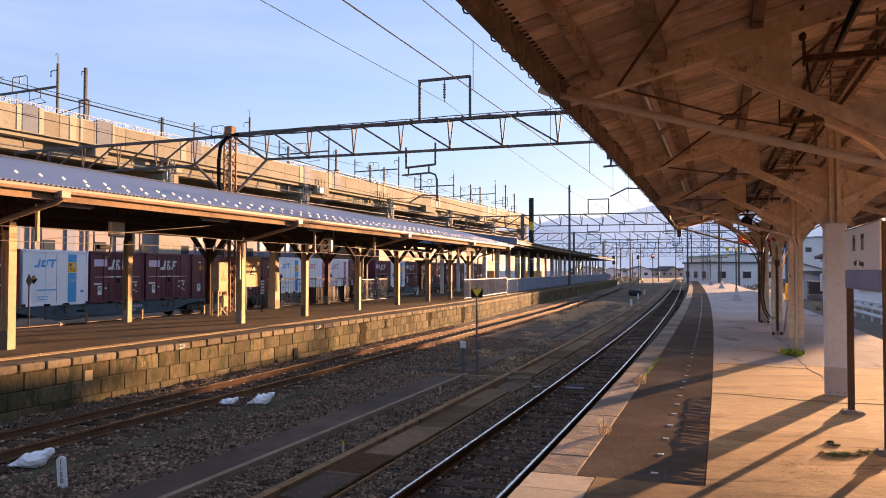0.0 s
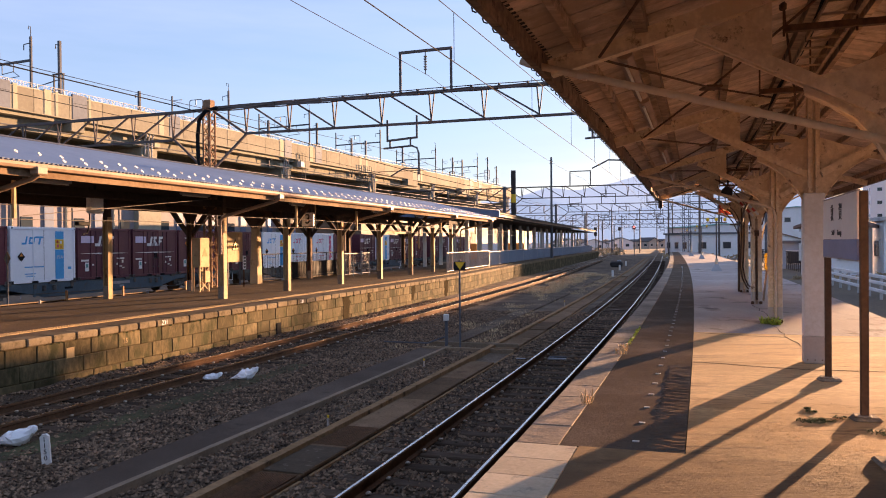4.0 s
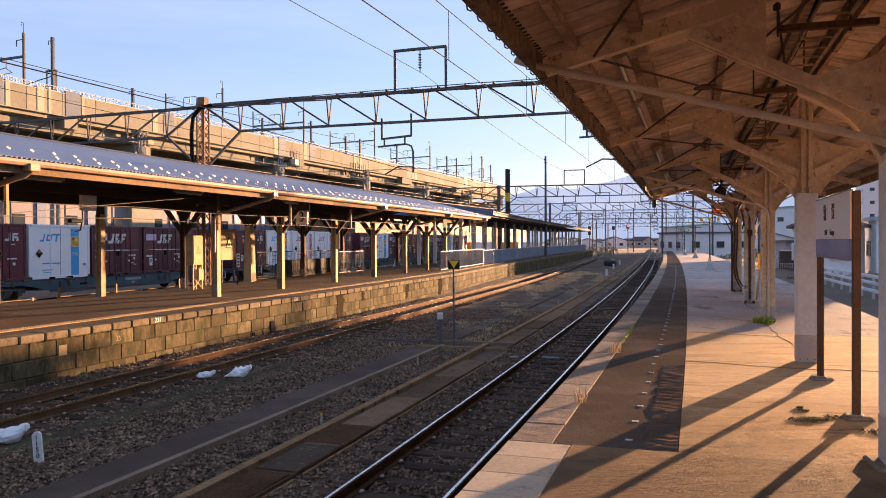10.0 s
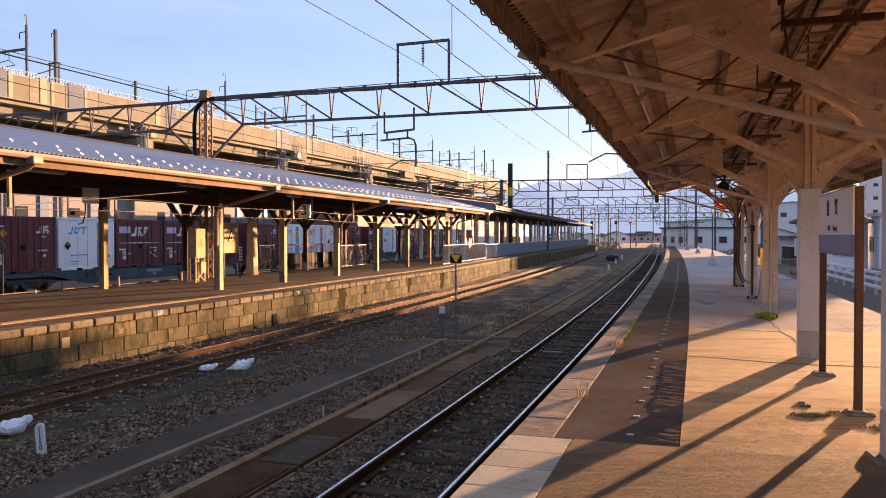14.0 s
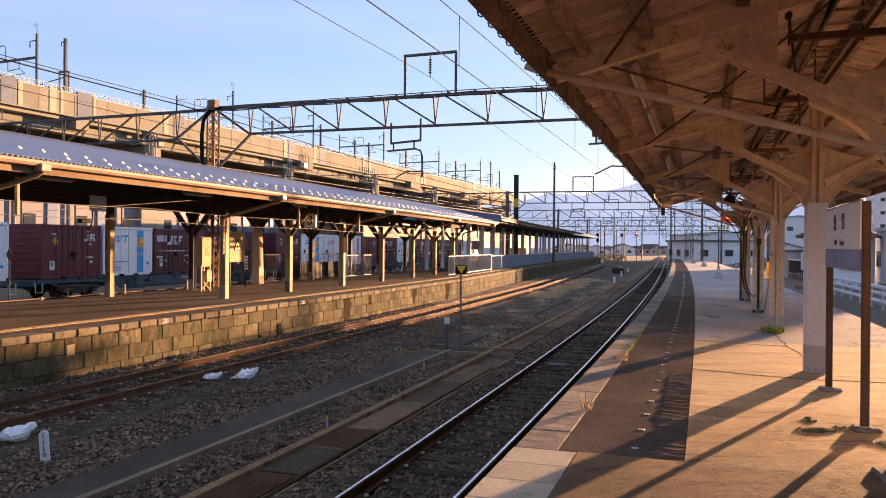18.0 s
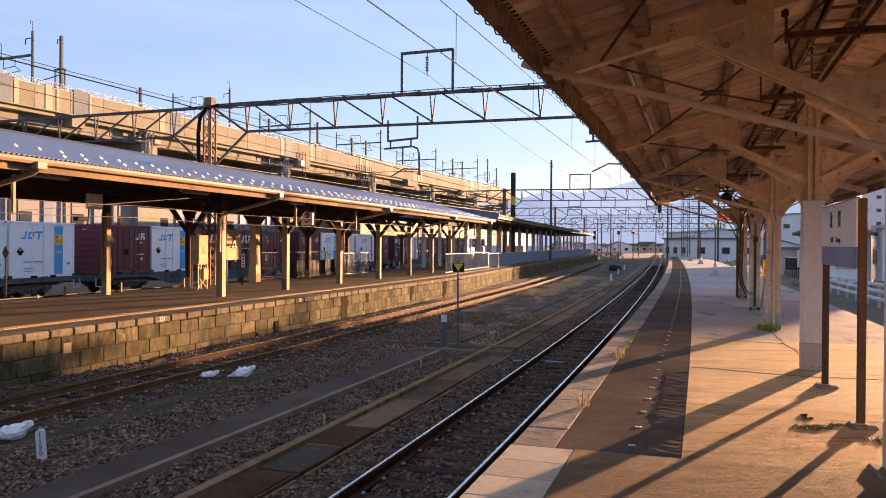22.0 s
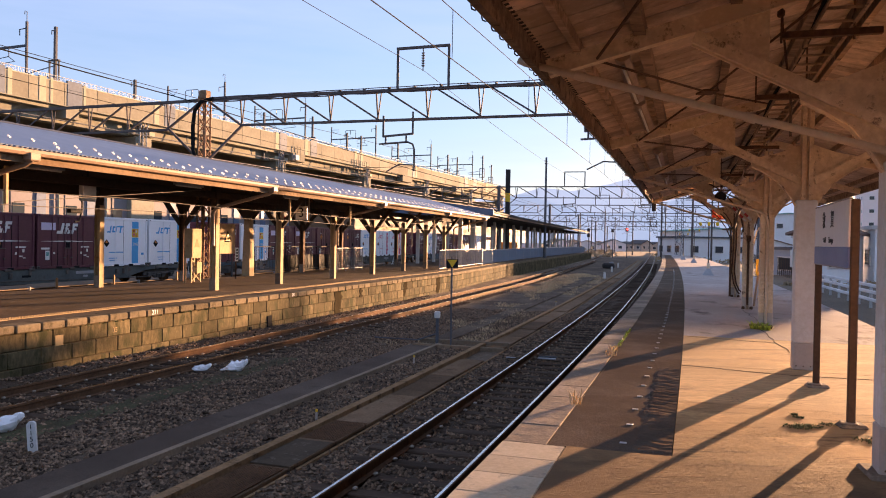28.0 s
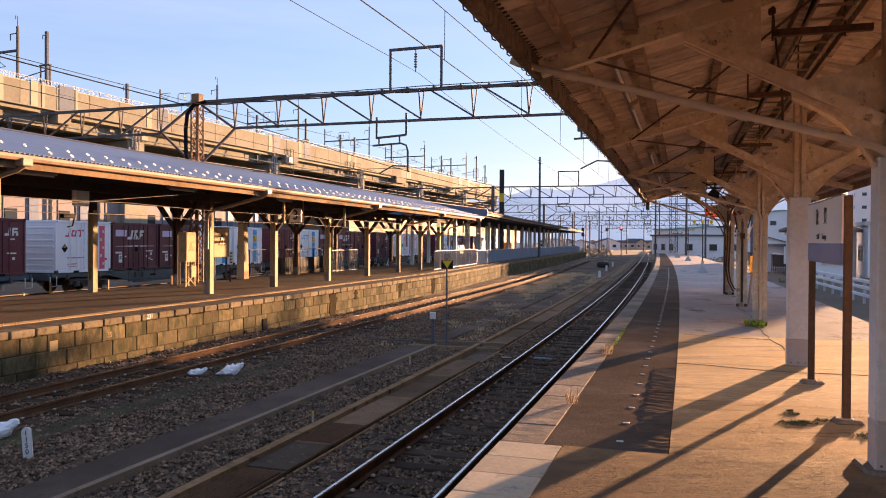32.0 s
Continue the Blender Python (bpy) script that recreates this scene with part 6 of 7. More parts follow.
def truss(g, u, d0, d1, top, low, pitch, mat, r=0.05, rising=False):
    part("top_chord", Shape().beam(across(u, d0, top), across(u, d1, top), 0.11, 0.11), mat, g, "dark steel chord")
    part("bottom_chord", Shape().beam(across(u, d0, low), across(u, d1, low), 0.09, 0.09), mat, g, "dark steel chord")
    n = round((d1 - d0) / pitch)
    for i in range(n + 1):
        d = d0 + (d1 - d0) * i / n
        if i < n:
            if rising:
                part("diagonal", Shape().beam(across(u, d, low), across(u, d + (d1 - d0) / n - 0.2, top), r, r), mat, g)
            else:
                part("diagonal", Shape().beam(across(u, d + 0.2, top), across(u, d + (d1 - d0) / n, low), r, r), mat, g)
        part("upright", Shape().beam(across(u, d, low), across(u, d - 0.09, top), r * 0.8, r * 0.8), mat, g)
        part("upright", Shape().beam(across(u, d, low), across(u, d + 0.13, top), r * 0.6, r * 0.6), mat, g)


def lattice(g, name, foot, h, w, mat, label=""):
    s = Shape()
    for x in (-1, 1):
        for y in (-1, 1):
            s.beam(foot @ Vector((x * w / 2, y * w / 2, 0)), foot @ Vector((x * w / 2, y * w / 2, h)), 0.06, 0.06)
    k, z = 0, 0.0
    while z < h - w:
        for a, b in (((-1, -1), (1, -1)), ((1, -1), (1, 1)), ((1, 1), (-1, 1)), ((-1, 1), (-1, -1))):
            a, b = (a, b) if k % 2 else (b, a)
            s.beam(foot @ Vector((a[0] * w / 2, a[1] * w / 2, z)), foot @ Vector((b[0] * w / 2, b[1] * w / 2, z + w)), 0.05, 0.02)
        z += w
        k += 1
    return part(name, s, mat, g, label)


def insulator(g, p, n=6, step=0.09, r=0.07):
    s = Shape()
    for k in range(n):
        s.tube([p + Vector((0, 0, -k * step)), p + Vector((0, 0, -k * step - 0.05))], [r, r * 0.4], 8)
    s.tube([p + Vector((0, 0, 0.15)), p + Vector((0, 0, -n * step - 0.1))], 0.02, 6)
    part("insulator", s, M["porcelain"], g, "stacked insulator discs")


def gantry(u, near, label):
    g = thing("line_gantry", across(u, -15.4, TOP2), label, "gantry", "gantries over the tracks")
    mat = M["gantry"]
    md = -15.42 if near else -14.0
    truss(g, u, md + 1.75, 13.4 if near else 14, 6.9, 5.82, 1.98, mat, 0.06 if near else 0.08)
    truss(g, u, md - 11.9, md - 1.75, 6.85, 5.75, 1.98, mat, 0.06 if near else 0.08, True)
    part("top_chord", Shape().beam(across(u, md - 1.75, 6.85), across(u, md - 0.2, 6.87), 0.11, 0.11), mat, g)
    part("top_chord", Shape().beam(across(u, md - 0.2, 6.87), across(u, md + 1.75, 6.9), 0.11, 0.11), mat, g)
    for s in (-1, 1):
        part("knee_brace", Shape().beam(across(u, md + s * 0.2, 4.5), across(u, md + s * 1.75, 5.8), 0.08, 0.08), mat, g)
        part("knee_brace", Shape().beam(across(u, md + s * 0.2, 6.8), across(u, md + s * 1.75, 5.8), 0.08, 0.08), mat, g)
    if near:
        lattice(g, "mast", askew(u, md, TOP2), 7.2, 0.32, M["mast_rust"], "rusty lattice mast")
        part("mast_cap", Shape().box((0, 0, 7.27), (0.34, 0.34, 0.34), askew(u, md, TOP2), 0.03), M["mast_rust"], g)
        for k, (dy, dz, r) in enumerate(((-0.09, -0.07, 0.025), (-0.09, -0.01, 0.02), (0.07, -0.07, 0.022), (-0.02, 0.07, 0.016))):
            part("chord_cable", Shape().tube([across(u + dy, d, 6.9 + dz - (0.045 if k < 3 else 0.015) * abs(math.sin(d * 1.58 + k))) for d in spread(md + 0.4, 13.0, 0.5)], r, 6), M["gantry"], g, "grey cable clipped along the chord")
        for d in spread(md + 1.0, 7.5, 1.0):
            part("cable_clamp", Shape().box((0, 0, 0), (0.05, 0.2, 0.18), lane(u, d, 6.88) if d > -5 else askew(u, d, 6.88), 0.01), M["gantry"], g)
        for s in (-1, 1):
            part("guy_wire", Shape().tube([across(u - 0.3, md - 0.2, 4.3), across(u - 0.2, md + s * 2.5, 4.1), across(u + 3, md + s * 9, 4.4)], 0.012, 5), M["cable_pale"], g, "slack pale wire")
        part("thick_cable", Shape().tube([across(u - 0.3, md + 0.6, 6.85), across(u - 0.32, md + 0.05, 6.75), across(u - 0.34, md - 0.22, 6.4), across(u - 0.34, md - 0.3, 5.8), across(u - 0.34, md - 0.28, 4.9), across(u - 0.34, md - 0.1, 4.2)], 0.075, 8), M["cable"], g, "thick black cable")
    else:
        part("mast", Shape().tube([across(u, md, TOP2 - 1), across(u, md, 7.0)], 0.17, 8), M["steel"], g, "round steel mast")
    part("mast", Shape().tube([across(u, 13.4 if near else 14, -1.3), across(u, 13.4 if near else 14, 7.3)], 0.17, 8), M["steel"], g, "round steel mast")
    for c in ((-6.15, 0.97) if near else (-6.6, 0.97)),:
        d, w = c
        for s in (-1, 1):
            part("portal_post", Shape().beam(across(u, d + s * w, 6.9), across(u, d + s * w, 8.32), 0.09, 0.09), mat, g)
        part("portal_bar", Shape().beam(across(u, d - w - 0.04, 8.32), across(u, d + w + 0.04, 8.32), 0.09, 0.09), mat, g)
        if near:
            insulator(g, across(u, d, 8.12))
    for d in (-7.05, 0.2):
        s = Shape()
        s.beam(across(u, d - 0.6, 5.95), across(u, d - 0.6, 5.18), 0.07, 0.07)
        s.beam(across(u, d + 0.55, 6.05), across(u, d + 0.55, 5.25), 0.07, 0.07)
        s.beam(across(u, d - 0.62, 5.2), across(u, d + 0.57, 5.27), 0.07, 0.07)
        s.beam(across(u, d - 0.5, 5.2), across(u, d - 0.5, 4.95), 0.06, 0.06)
        s.beam(across(u, d + 0.3, 5.25), across(u, d + 0.3, 4.98), 0.06, 0.06)
        s.tube([across(u, d - 0.75, 4.93), across(u, d + 0.35, 4.98), across(u, d + 0.55, 4.9), across(u, d + 0.62, 4.7), across(u, d + 0.62, 3.95)], 0.035, 6)
        s.tube([across(u, d + 0.6, 4.15), across(u + 0.1, d + 0.0, 4.2), across(u + 0.2, d - 0.55, 3.95)], 0.025, 6)
        part("hanging_bracket", s, mat, g, "hanging bracket with a pull-off arm")
        insulator(g, across(u, d + 0.62, 4.4), 4, 0.08, 0.05)
    return g


for u in (25.75, 73, 108, 148, 190, 235):
    gantry(u, u < 30, "dark steel truss gantry over the tracks with a rusty lattice mast" if u < 30 else "dark steel truss gantry farther along the tracks")


def wire(name, d, z, label, r=0.012, u0=-10, u1=240, sag=0.0, mat="copper"):
    s = Shape()
    stops = [-20, 25.75, 73, 108, 148, 190, 235, 260]
    pts = []
    for u in spread(u0, u1, 3):
        a = max(q for q in stops if q <= u)
        b = min(q for q in stops if q > u)
        f = (u - a) / (b - a)
        pts.append(at(u, d(u) if callable(d) else d, (z(u) if callable(z) else z) - sag * 4 * f * (1 - f)))
    s.tube(pts, r, 5)
    return solid(name, s, M[mat], label, "overhead wire")


wire("contact_wire", 0.0, lambda u: 3.66 + 0.0115 * min(u, 40), "thin copper contact wire over the near track", 0.0065)
wire("carrier_wire", 0.0, lambda u: 4.20 + 0.034 * (u - 4) if u < 25.75 else 4.94, "carrier wire over the near track", 0.006, sag=0.0)
wire("contact_wire", lambda u: far_track(u), 3.88, "thin copper contact wire over the far track", 0.006)
wire("carrier_wire", lambda u: far_track(u), 4.8, "carrier wire over the far track", 0.006, sag=0.5)
wire("feeder_wire", -6.15, 7.52, "feeder wire hung from the gantry portals", 0.009, sag=0.45)
wire("feeder_wire", -16.0, 6.85, "dark feeder cable above the opposite canopy", 0.022, 4, 110, 0.2, "cable")
drop = Shape()
for u in spread(-4, 70, 4.5):
    drop.tube([at(u, 0.0, 3.66 + 0.0115 * min(u, 40)), at(u, 0.0, 4.2 + 0.034 * (u - 4) if u < 25.75 else 4.94)], 0.006, 4)
solid("wire_droppers", drop, M["copper"], "thin droppers between contact wire and carrier", "overhead wire", "", "stuff")

pole = thing("signal_pole", at(72, -12.6, TOP2), "thick dark pole with a yellow band", "pole")
part("shaft", Shape().tube([at(70.5, -12.6, TOP2), at(70.5, -12.6, 8.35)], 0.23, 12), M["dark_steel"], pole)
part("band", Shape().tube([at(70.5, -12.6, 5.3), at(70.5, -12.6, 6.1)], 0.24, 12), M["yellow"], pole, "yellow band")
pole = thing("antenna_mast", at(83, -10.9, TOP2), "tall thin grey mast", "pole")
part("shaft", Shape().tube([at(83, -10.9, TOP2), at(83, -10.9, 10.9)], [0.16, 0.1], 8), M["steel"], pole)
for z in (10.2, 10.5):
    part("crossarm", Shape().beam(at(82.6, -11.0, z), at(83.4, -10.8, z), 0.06, 0.06), M["steel"], pole)
# ---- elevated railway behind ----
VE, VN = Vector((0.380, 0.925, 0)), Vector((0.925, -0.380, 0))
VO = Vector((-38.5, 67.8, 0))


def via(w, out, z):
    """w along the viaduct from its start, out towards the tracks."""
    return VO + VE * w + VN * out + Vector((0, 0, z))


def vbox(w, out, z, lw, lo, lz, s=None, bevel=0.0):
    c = via(w, out, z)
    m = Matrix(((VN.x, VE.x, 0, c.x), (VN.y, VE.y, 0, c.y), (0, 0, 1, c.z), (0, 0, 0, 1)))
    return (s or Shape()).box((0, 0, 0), (lo, lw, lz), m, bevel)


vd = thing("viaduct", via(0, 0, -1.3), "tall pale concrete railway viaduct with parapet panels and piers", "viaduct")
END, BEGIN = 153.0, -60.0
MIDW, LONG = (END + BEGIN) / 2, END - BEGIN
part("deck", vbox(MIDW, -6.1, 13.55, LONG, 11.6, 0.5), M["viaduct"], vd)
part("girder", vbox(MIDW, -1.9, 12.75, LONG, 1.2, 1.15), M["viaduct"], vd, "set-back girder")
part("girder", vbox(MIDW, -9.5, 12.4, LONG, 1.2, 1.7), M["viaduct"], vd)
part("ledge", vbox(MIDW, 0.03, 13.70, LONG, 0.3, 0.1, None, 0.02), M["viaduct"], vd, "pale drip ledge under the parapet")
w = BEGIN
while w < END:
    part("parapet_panel", vbox(w + 2.0, 0.0, 14.78, 3.97, 0.25, 2.1, None, 0.015), M["viaduct"], vd)
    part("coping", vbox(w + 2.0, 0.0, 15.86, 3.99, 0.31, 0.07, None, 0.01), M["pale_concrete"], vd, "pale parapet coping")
    w += 4.0
for w, ln in ((0.85, 1.5), (9.2, 1.8), (22.55, 1.7), (45.5, 1.8), (53.7, 1.8), (90.9, 1.1), (121.0, 2.3), (127.2, 2.5)):
    part("grey_box", vbox(w, 0.05, 14.95, ln, 0.22, 2.45, None, 0.03), M["box_grey"], vd, "dark grey equipment box on the parapet")
    part("box_joint", vbox(w, 0.158, 15.3, ln - 0.1, 0.012, 0.03), M["ink"], vd)
# The pilasters' sunlit look is put into a paler concrete colour.
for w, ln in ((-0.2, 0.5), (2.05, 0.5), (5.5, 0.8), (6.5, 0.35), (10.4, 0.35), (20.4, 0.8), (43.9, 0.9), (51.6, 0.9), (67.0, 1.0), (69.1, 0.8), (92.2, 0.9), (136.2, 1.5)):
    part("pilaster", vbox(w, 0.04, 14.9, ln, 0.24, 2.36, None, 0.03), M["pale_concrete"], vd, "pilaster coloured pale as if sunlit")
for w, ln in ((8.9, 1.6), (49.4, 3.4), (88.0, 4.5), (117.0, 5.0)):
    part("hung_block", vbox(w, -0.45, 13.1, ln, 1.3, 1.1, None, 0.03), M["viaduct"], vd, "concrete block under the deck edge")
rails = Shape()
for z in (15.95, 16.4):
    rails.beam(via(BEGIN, 0, z), via(END, 0, z), 0.045, 0.045)
w = BEGIN
while w < END:
    rails.beam(via(w, 0, 15.88), via(w, 0, 16.4), 0.05, 0.05)
    w += 1.5
part("railing", rails, M["rail_grey"], vd, "pale grey railing")
bars_up = Shape()
w = BEGIN
while w < END:
    bars_up.beam(via(w, 0, 15.9), via(w, 0, 16.38), 0.022, 0.022)
    w += 0.16
part("railing_infill", bars_up, M["rail_grey"], vd)["kind"] = "stuff"
for w in (-34.3, -7.6, 19.1, 45.8, 72.5, 99.2, 126.0, 150.5):
    part("pier", vbox(w, -1.6, 4.2, 3.5, 2.4, 12.0, None, 0.06), M["viaduct"], vd, "square concrete pier")
    part("pier", vbox(w, -9.4, 4.2, 2.7, 2.4, 12.0, None, 0.06), M["viaduct"], vd, "square concrete pier")
    part("cross_beam", vbox(w, -5.9, 11.3, 2.4, 11.0, 1.6, None, 0.05), M["viaduct"], vd)
    part("bearing_block", vbox(w + 1.2, -0.75, 12.55, 0.9, 0.8, 0.6, None, 0.03), M["pale_concrete"], vd)
    part("bearing_block", vbox(w - 1.2, -0.75, 12.55, 0.9, 0.8, 0.6, None, 0.03), M["pale_concrete"], vd)
    for k in range(3):
        part("drain_drop", Shape().tube([via(w - 0.8 + 0.5 * k, 0.0, 13.6), via(w - 0.8 + 0.5 * k, -0.25, 12.9), via(w - 0.8 + 0.5 * k, -0.3, 11.4 - 0.5 * k)], 0.09, 6), M["rail_grey"], vd, "pale drain pipe")
part("lower_beam", vbox(MIDW, -3.2, 9.4, LONG, 0.7, 1.2), M["viaduct"], vd, "lower concrete edge beam")
part("lower_deck", vbox(MIDW, -7.2, 9.0, LONG, 9.0, 0.6), M["viaduct"], vd)
# Added grey wall stands in for the shaded interior below the deck.
part("back_wall", vbox(MIDW, -13, 6.0, LONG, 0.5, 13), M["box_grey"], vd, "grey wall added behind to darken the openings under the deck")
part("cable_tray", vbox(MIDW, -0.3, 12.35, LONG, 0.2, 0.08), M["steel"], vd, "long pale cable tray under the deck")
for w in spread(-50, 140, 6.3):
    part("tray_hanger", Shape().tube([via(w, -0.3, 12.35), via(w, -0.5, 13.4)], 0.05, 6), M["steel"], vd)
for z in (10.5, 11.1):
    part("walkway_rail", Shape().tube([via(BEGIN, -0.6, z), via(END, -0.6, z)], 0.035, 6), M["yard"], vd)
for w in spread(-48, 148, 4.0):
    part("walkway_post", Shape().tube([via(w, -0.6, 9.9), via(w, -0.6, 11.2)], 0.035, 6), M["yard"], vd)
part("walkway", vbox(MIDW, -1.3, 9.85, LONG, 1.6, 0.16), M["viaduct"], vd, "narrow inspection walkway")
for w, n in ((48.6, 1), (66.6, 2), (69.5, 1)):
    cage = Shape()
    for k in range(n + 1):
        cage.beam(via(w + k * 0.8, 0.45, 11.0), via(w + k * 0.8, 0.45, 14.6), 0.06, 0.06)
    for z in (11.0, 12.2, 13.4, 14.6):
        cage.beam(via(w, 0.45, z), via(w + n * 0.8, 0.45, z), 0.06, 0.06)
    part("ladder_cage", cage, M["steel"], vd, "steel ladder cage on the viaduct's face")
part("junction_box", vbox(48.2, 0.5, 13.0, 1.0, 0.6, 0.8, None, 0.05), M["rail_grey"], vd)

# masts on the viaduct
turn = math.degrees(math.atan2(VN.y, VN.x))


def vpose(w, out, z):
    c = via(w, out, z)
    return pose(c.x, c.y, c.z, 0, 0, turn)


def portal_mast(wide, beam, label):
    """Two masts with a beam between them, loops on the beam and small arms."""
    v = thing("viaduct_mast", (0, 0, 0), label, "mast", "masts on the viaduct")
    part("shaft", Shape().box((0, 0, 3.4), (0.2, 0.2, 6.8), bevel=0.02), M["steel"], v, "", True)
    part("far_shaft", Shape().box((-wide, 0, 3.4), (0.17, 0.17, 6.8), bevel=0.02), M["steel"], v, "", True)
    part("beam", Shape().beam((0, 0, beam), (-wide, 0, beam - 0.1), 0.18, 0.2), M["steel"], v, "", True)
    part("top_arm", Shape().tube([(0, 0, 6.2), (-0.9, 0, 6.15), (-0.9, 0, 5.6)], 0.05, 6), M["steel"], v, "", True)
    part("top_arm", Shape().tube([(0, 0, 6.8), (0, 0, 7.7), (-0.25, 0, 7.8), (-0.3, 0, 7.5)], 0.035, 6), M["steel"], v, "", True)
    part("top_arm", Shape().tube([(-wide, 0, 6.2), (-wide + 1.6, 0, 6.25), (-wide + 1.0, 0, 5.5), (-wide, 0, 6.0)], 0.04, 6), M["steel"], v, "", True)
    for x in (-0.35 * wide, -0.72 * wide):
        part("bracket", Shape().tube([(x - 0.6, 0, beam), (x - 0.6, 0, beam - 1.0), (x + 0.9, 0, beam - 0.85), (x + 0.9, 0, beam)], 0.045, 6), M["steel"], v, "", True)
        part("pull_arm", Shape().tube([(x + 0.9, 0, beam - 0.9), (x + 1.4, 0.2, beam - 1.3), (x - 0.8, 0.3, beam - 1.4)], 0.035, 6), M["steel"], v, "", True)
    part("loop", Shape().tube([(-0.68 * wide, 0, beam), (-0.68 * wide, 0, beam + 1.3), (-0.66 * wide, 0, beam + 1.45), (-0.47 * wide, 0, beam + 1.45), (-0.45 * wide, 0, beam + 1.3), (-0.45 * wide, 0, beam)], 0.045, 6), M["steel"], v, "", True)
    part("hanger", Shape().tube([(-0.57 * wide, 0, beam + 1.45), (-0.57 * wide, 0, beam + 0.7)], 0.06, 6), M["porcelain"], v, "", True)
    return v


vm = portal_mast(9.0, 4.6, "grey overhead line masts with a beam on the viaduct")
vm.matrix_basis = vpose(4.7, -1.0, 14.15)
for w, out, z in ((33.75, -1.0, 14.3), (53.0, -1.0, 14.9), (76.6, -1.0, 15.0), (102.3, -1.0, 14.7), (128.4, -1.0, 15.3)):
    copy_thing(vm, vpose(w, out, z))
vs = thing("viaduct_pole", (0, 0, 0), "slender grey pole on the viaduct", "mast", "poles on the viaduct")
part("shaft", Shape().box((0, 0, 3.2), (0.27, 0.27, 6.4), bevel=0.02), M["steel"], vs, "", True)
part("arm", Shape().tube([(0, 0, 2.7), (-3.8, 0, 2.1), (-3.6, 0, 1.8), (0, 0, 1.7)], 0.05, 6), M["steel"], vs, "", True)
part("top_arm", Shape().tube([(0, 0, 6.0), (-0.5, 0, 6.1), (-0.5, 0, 5.7)], 0.05, 6), M["steel"], vs, "", True)
for x in (-0.75, 0.45):
    part("weight_rod", Shape().beam((x, 0, 1.0), (x, 0, 3.2), 0.12, 0.12), M["steel"], vs, "", True)
for z in (1.0, 3.2):
    part("collar", Shape().box((-0.15, 0, z), (1.3, 0.3, 0.1)), M["steel"], vs, "", True)
vs.matrix_basis = vpose(7.9, -1.0, 14.9)
for w, z in ((18.3, 11.9), (42.4, 12.2), (55.1, 13.6), (66, 12.6), (71, 12.8), (86, 13.6), (112, 14), (118, 14.1), (136, 16.4), (143, 14.8)):
    copy_thing(vs, vpose(w, -1.0, z))

# long low building under the viaduct
fb = thing("station_building", via(0, 2, -1.3), "long pale clad station building with blue strips and windows", "building")
part("wall", vbox(40, -1.5, 2.6, 200, 1.0, 7.8), M["facade"], fb, "pale cladding wall")
part("parapet", vbox(40, -0.9, 6.6, 200, 0.4, 0.5), M["pale_concrete"], fb)
for w in range(-50, 130, 6):
    part("window", vbox(w, -0.98, 3.6, 1.3, 0.12, 1.3, None, 0.03), M["glass"], fb, "dark window pane")
    part("window_frame", vbox(w + 2.4, -0.96, 3.0, 1.1, 0.16, 5.2, None, 0.03), M["facade_blue"], fb, "blue-grey vertical panel")
    part("pipe", Shape().tube([via(w + 4.3, -0.8, -1.3), via(w + 4.3, -0.8, 6.0)], 0.09, 6), M["pale_concrete"], fb)
    part("pipe", Shape().tube([via(w + 5.0, -0.8, -1.3), via(w + 5.0, -0.8, 6.0)], 0.09, 6), M["steel"], fb)
low = fence("white_yard_fence", 10, 110, lambda u: -31.5, -1.3, 2.9, 2.5, 0.6, M["yard"], "pale steel yard fence behind the train")

# ---- small things between the tracks ----
km = thing("distance_post", at(8.24, -4.86, BED), "small white distance post with black figures", "marker post")
kp = lane(8.24, -4.86, BED + 0.05) @ pose(0, 0, 0, 0, -4, 30)
part("post", Shape().prism([kp @ Vector((x, -0.03, z)) for x, z in ((-0.052, -0.1), (0.052, -0.1), (0.052, 0.30), (0.025, 0.33), (-0.025, 0.33), (-0.052, 0.30))], [kp @ Vector((x, 0.03, z)) for x, z in ((-0.052, -0.1), (0.052, -0.1), (0.052, 0.30), (0.025, 0.33), (-0.025, 0.33), (-0.052, 0.30))]), M["white"], km)
for k, ch in enumerate("1150"):
    lettering(ch, 0.085, Matrix.Translation(-km.location) @ kp @ pose(0, -0.033, 0.265 - 0.077 * k, 90, 0, 0), M["ink"], "figure", km)


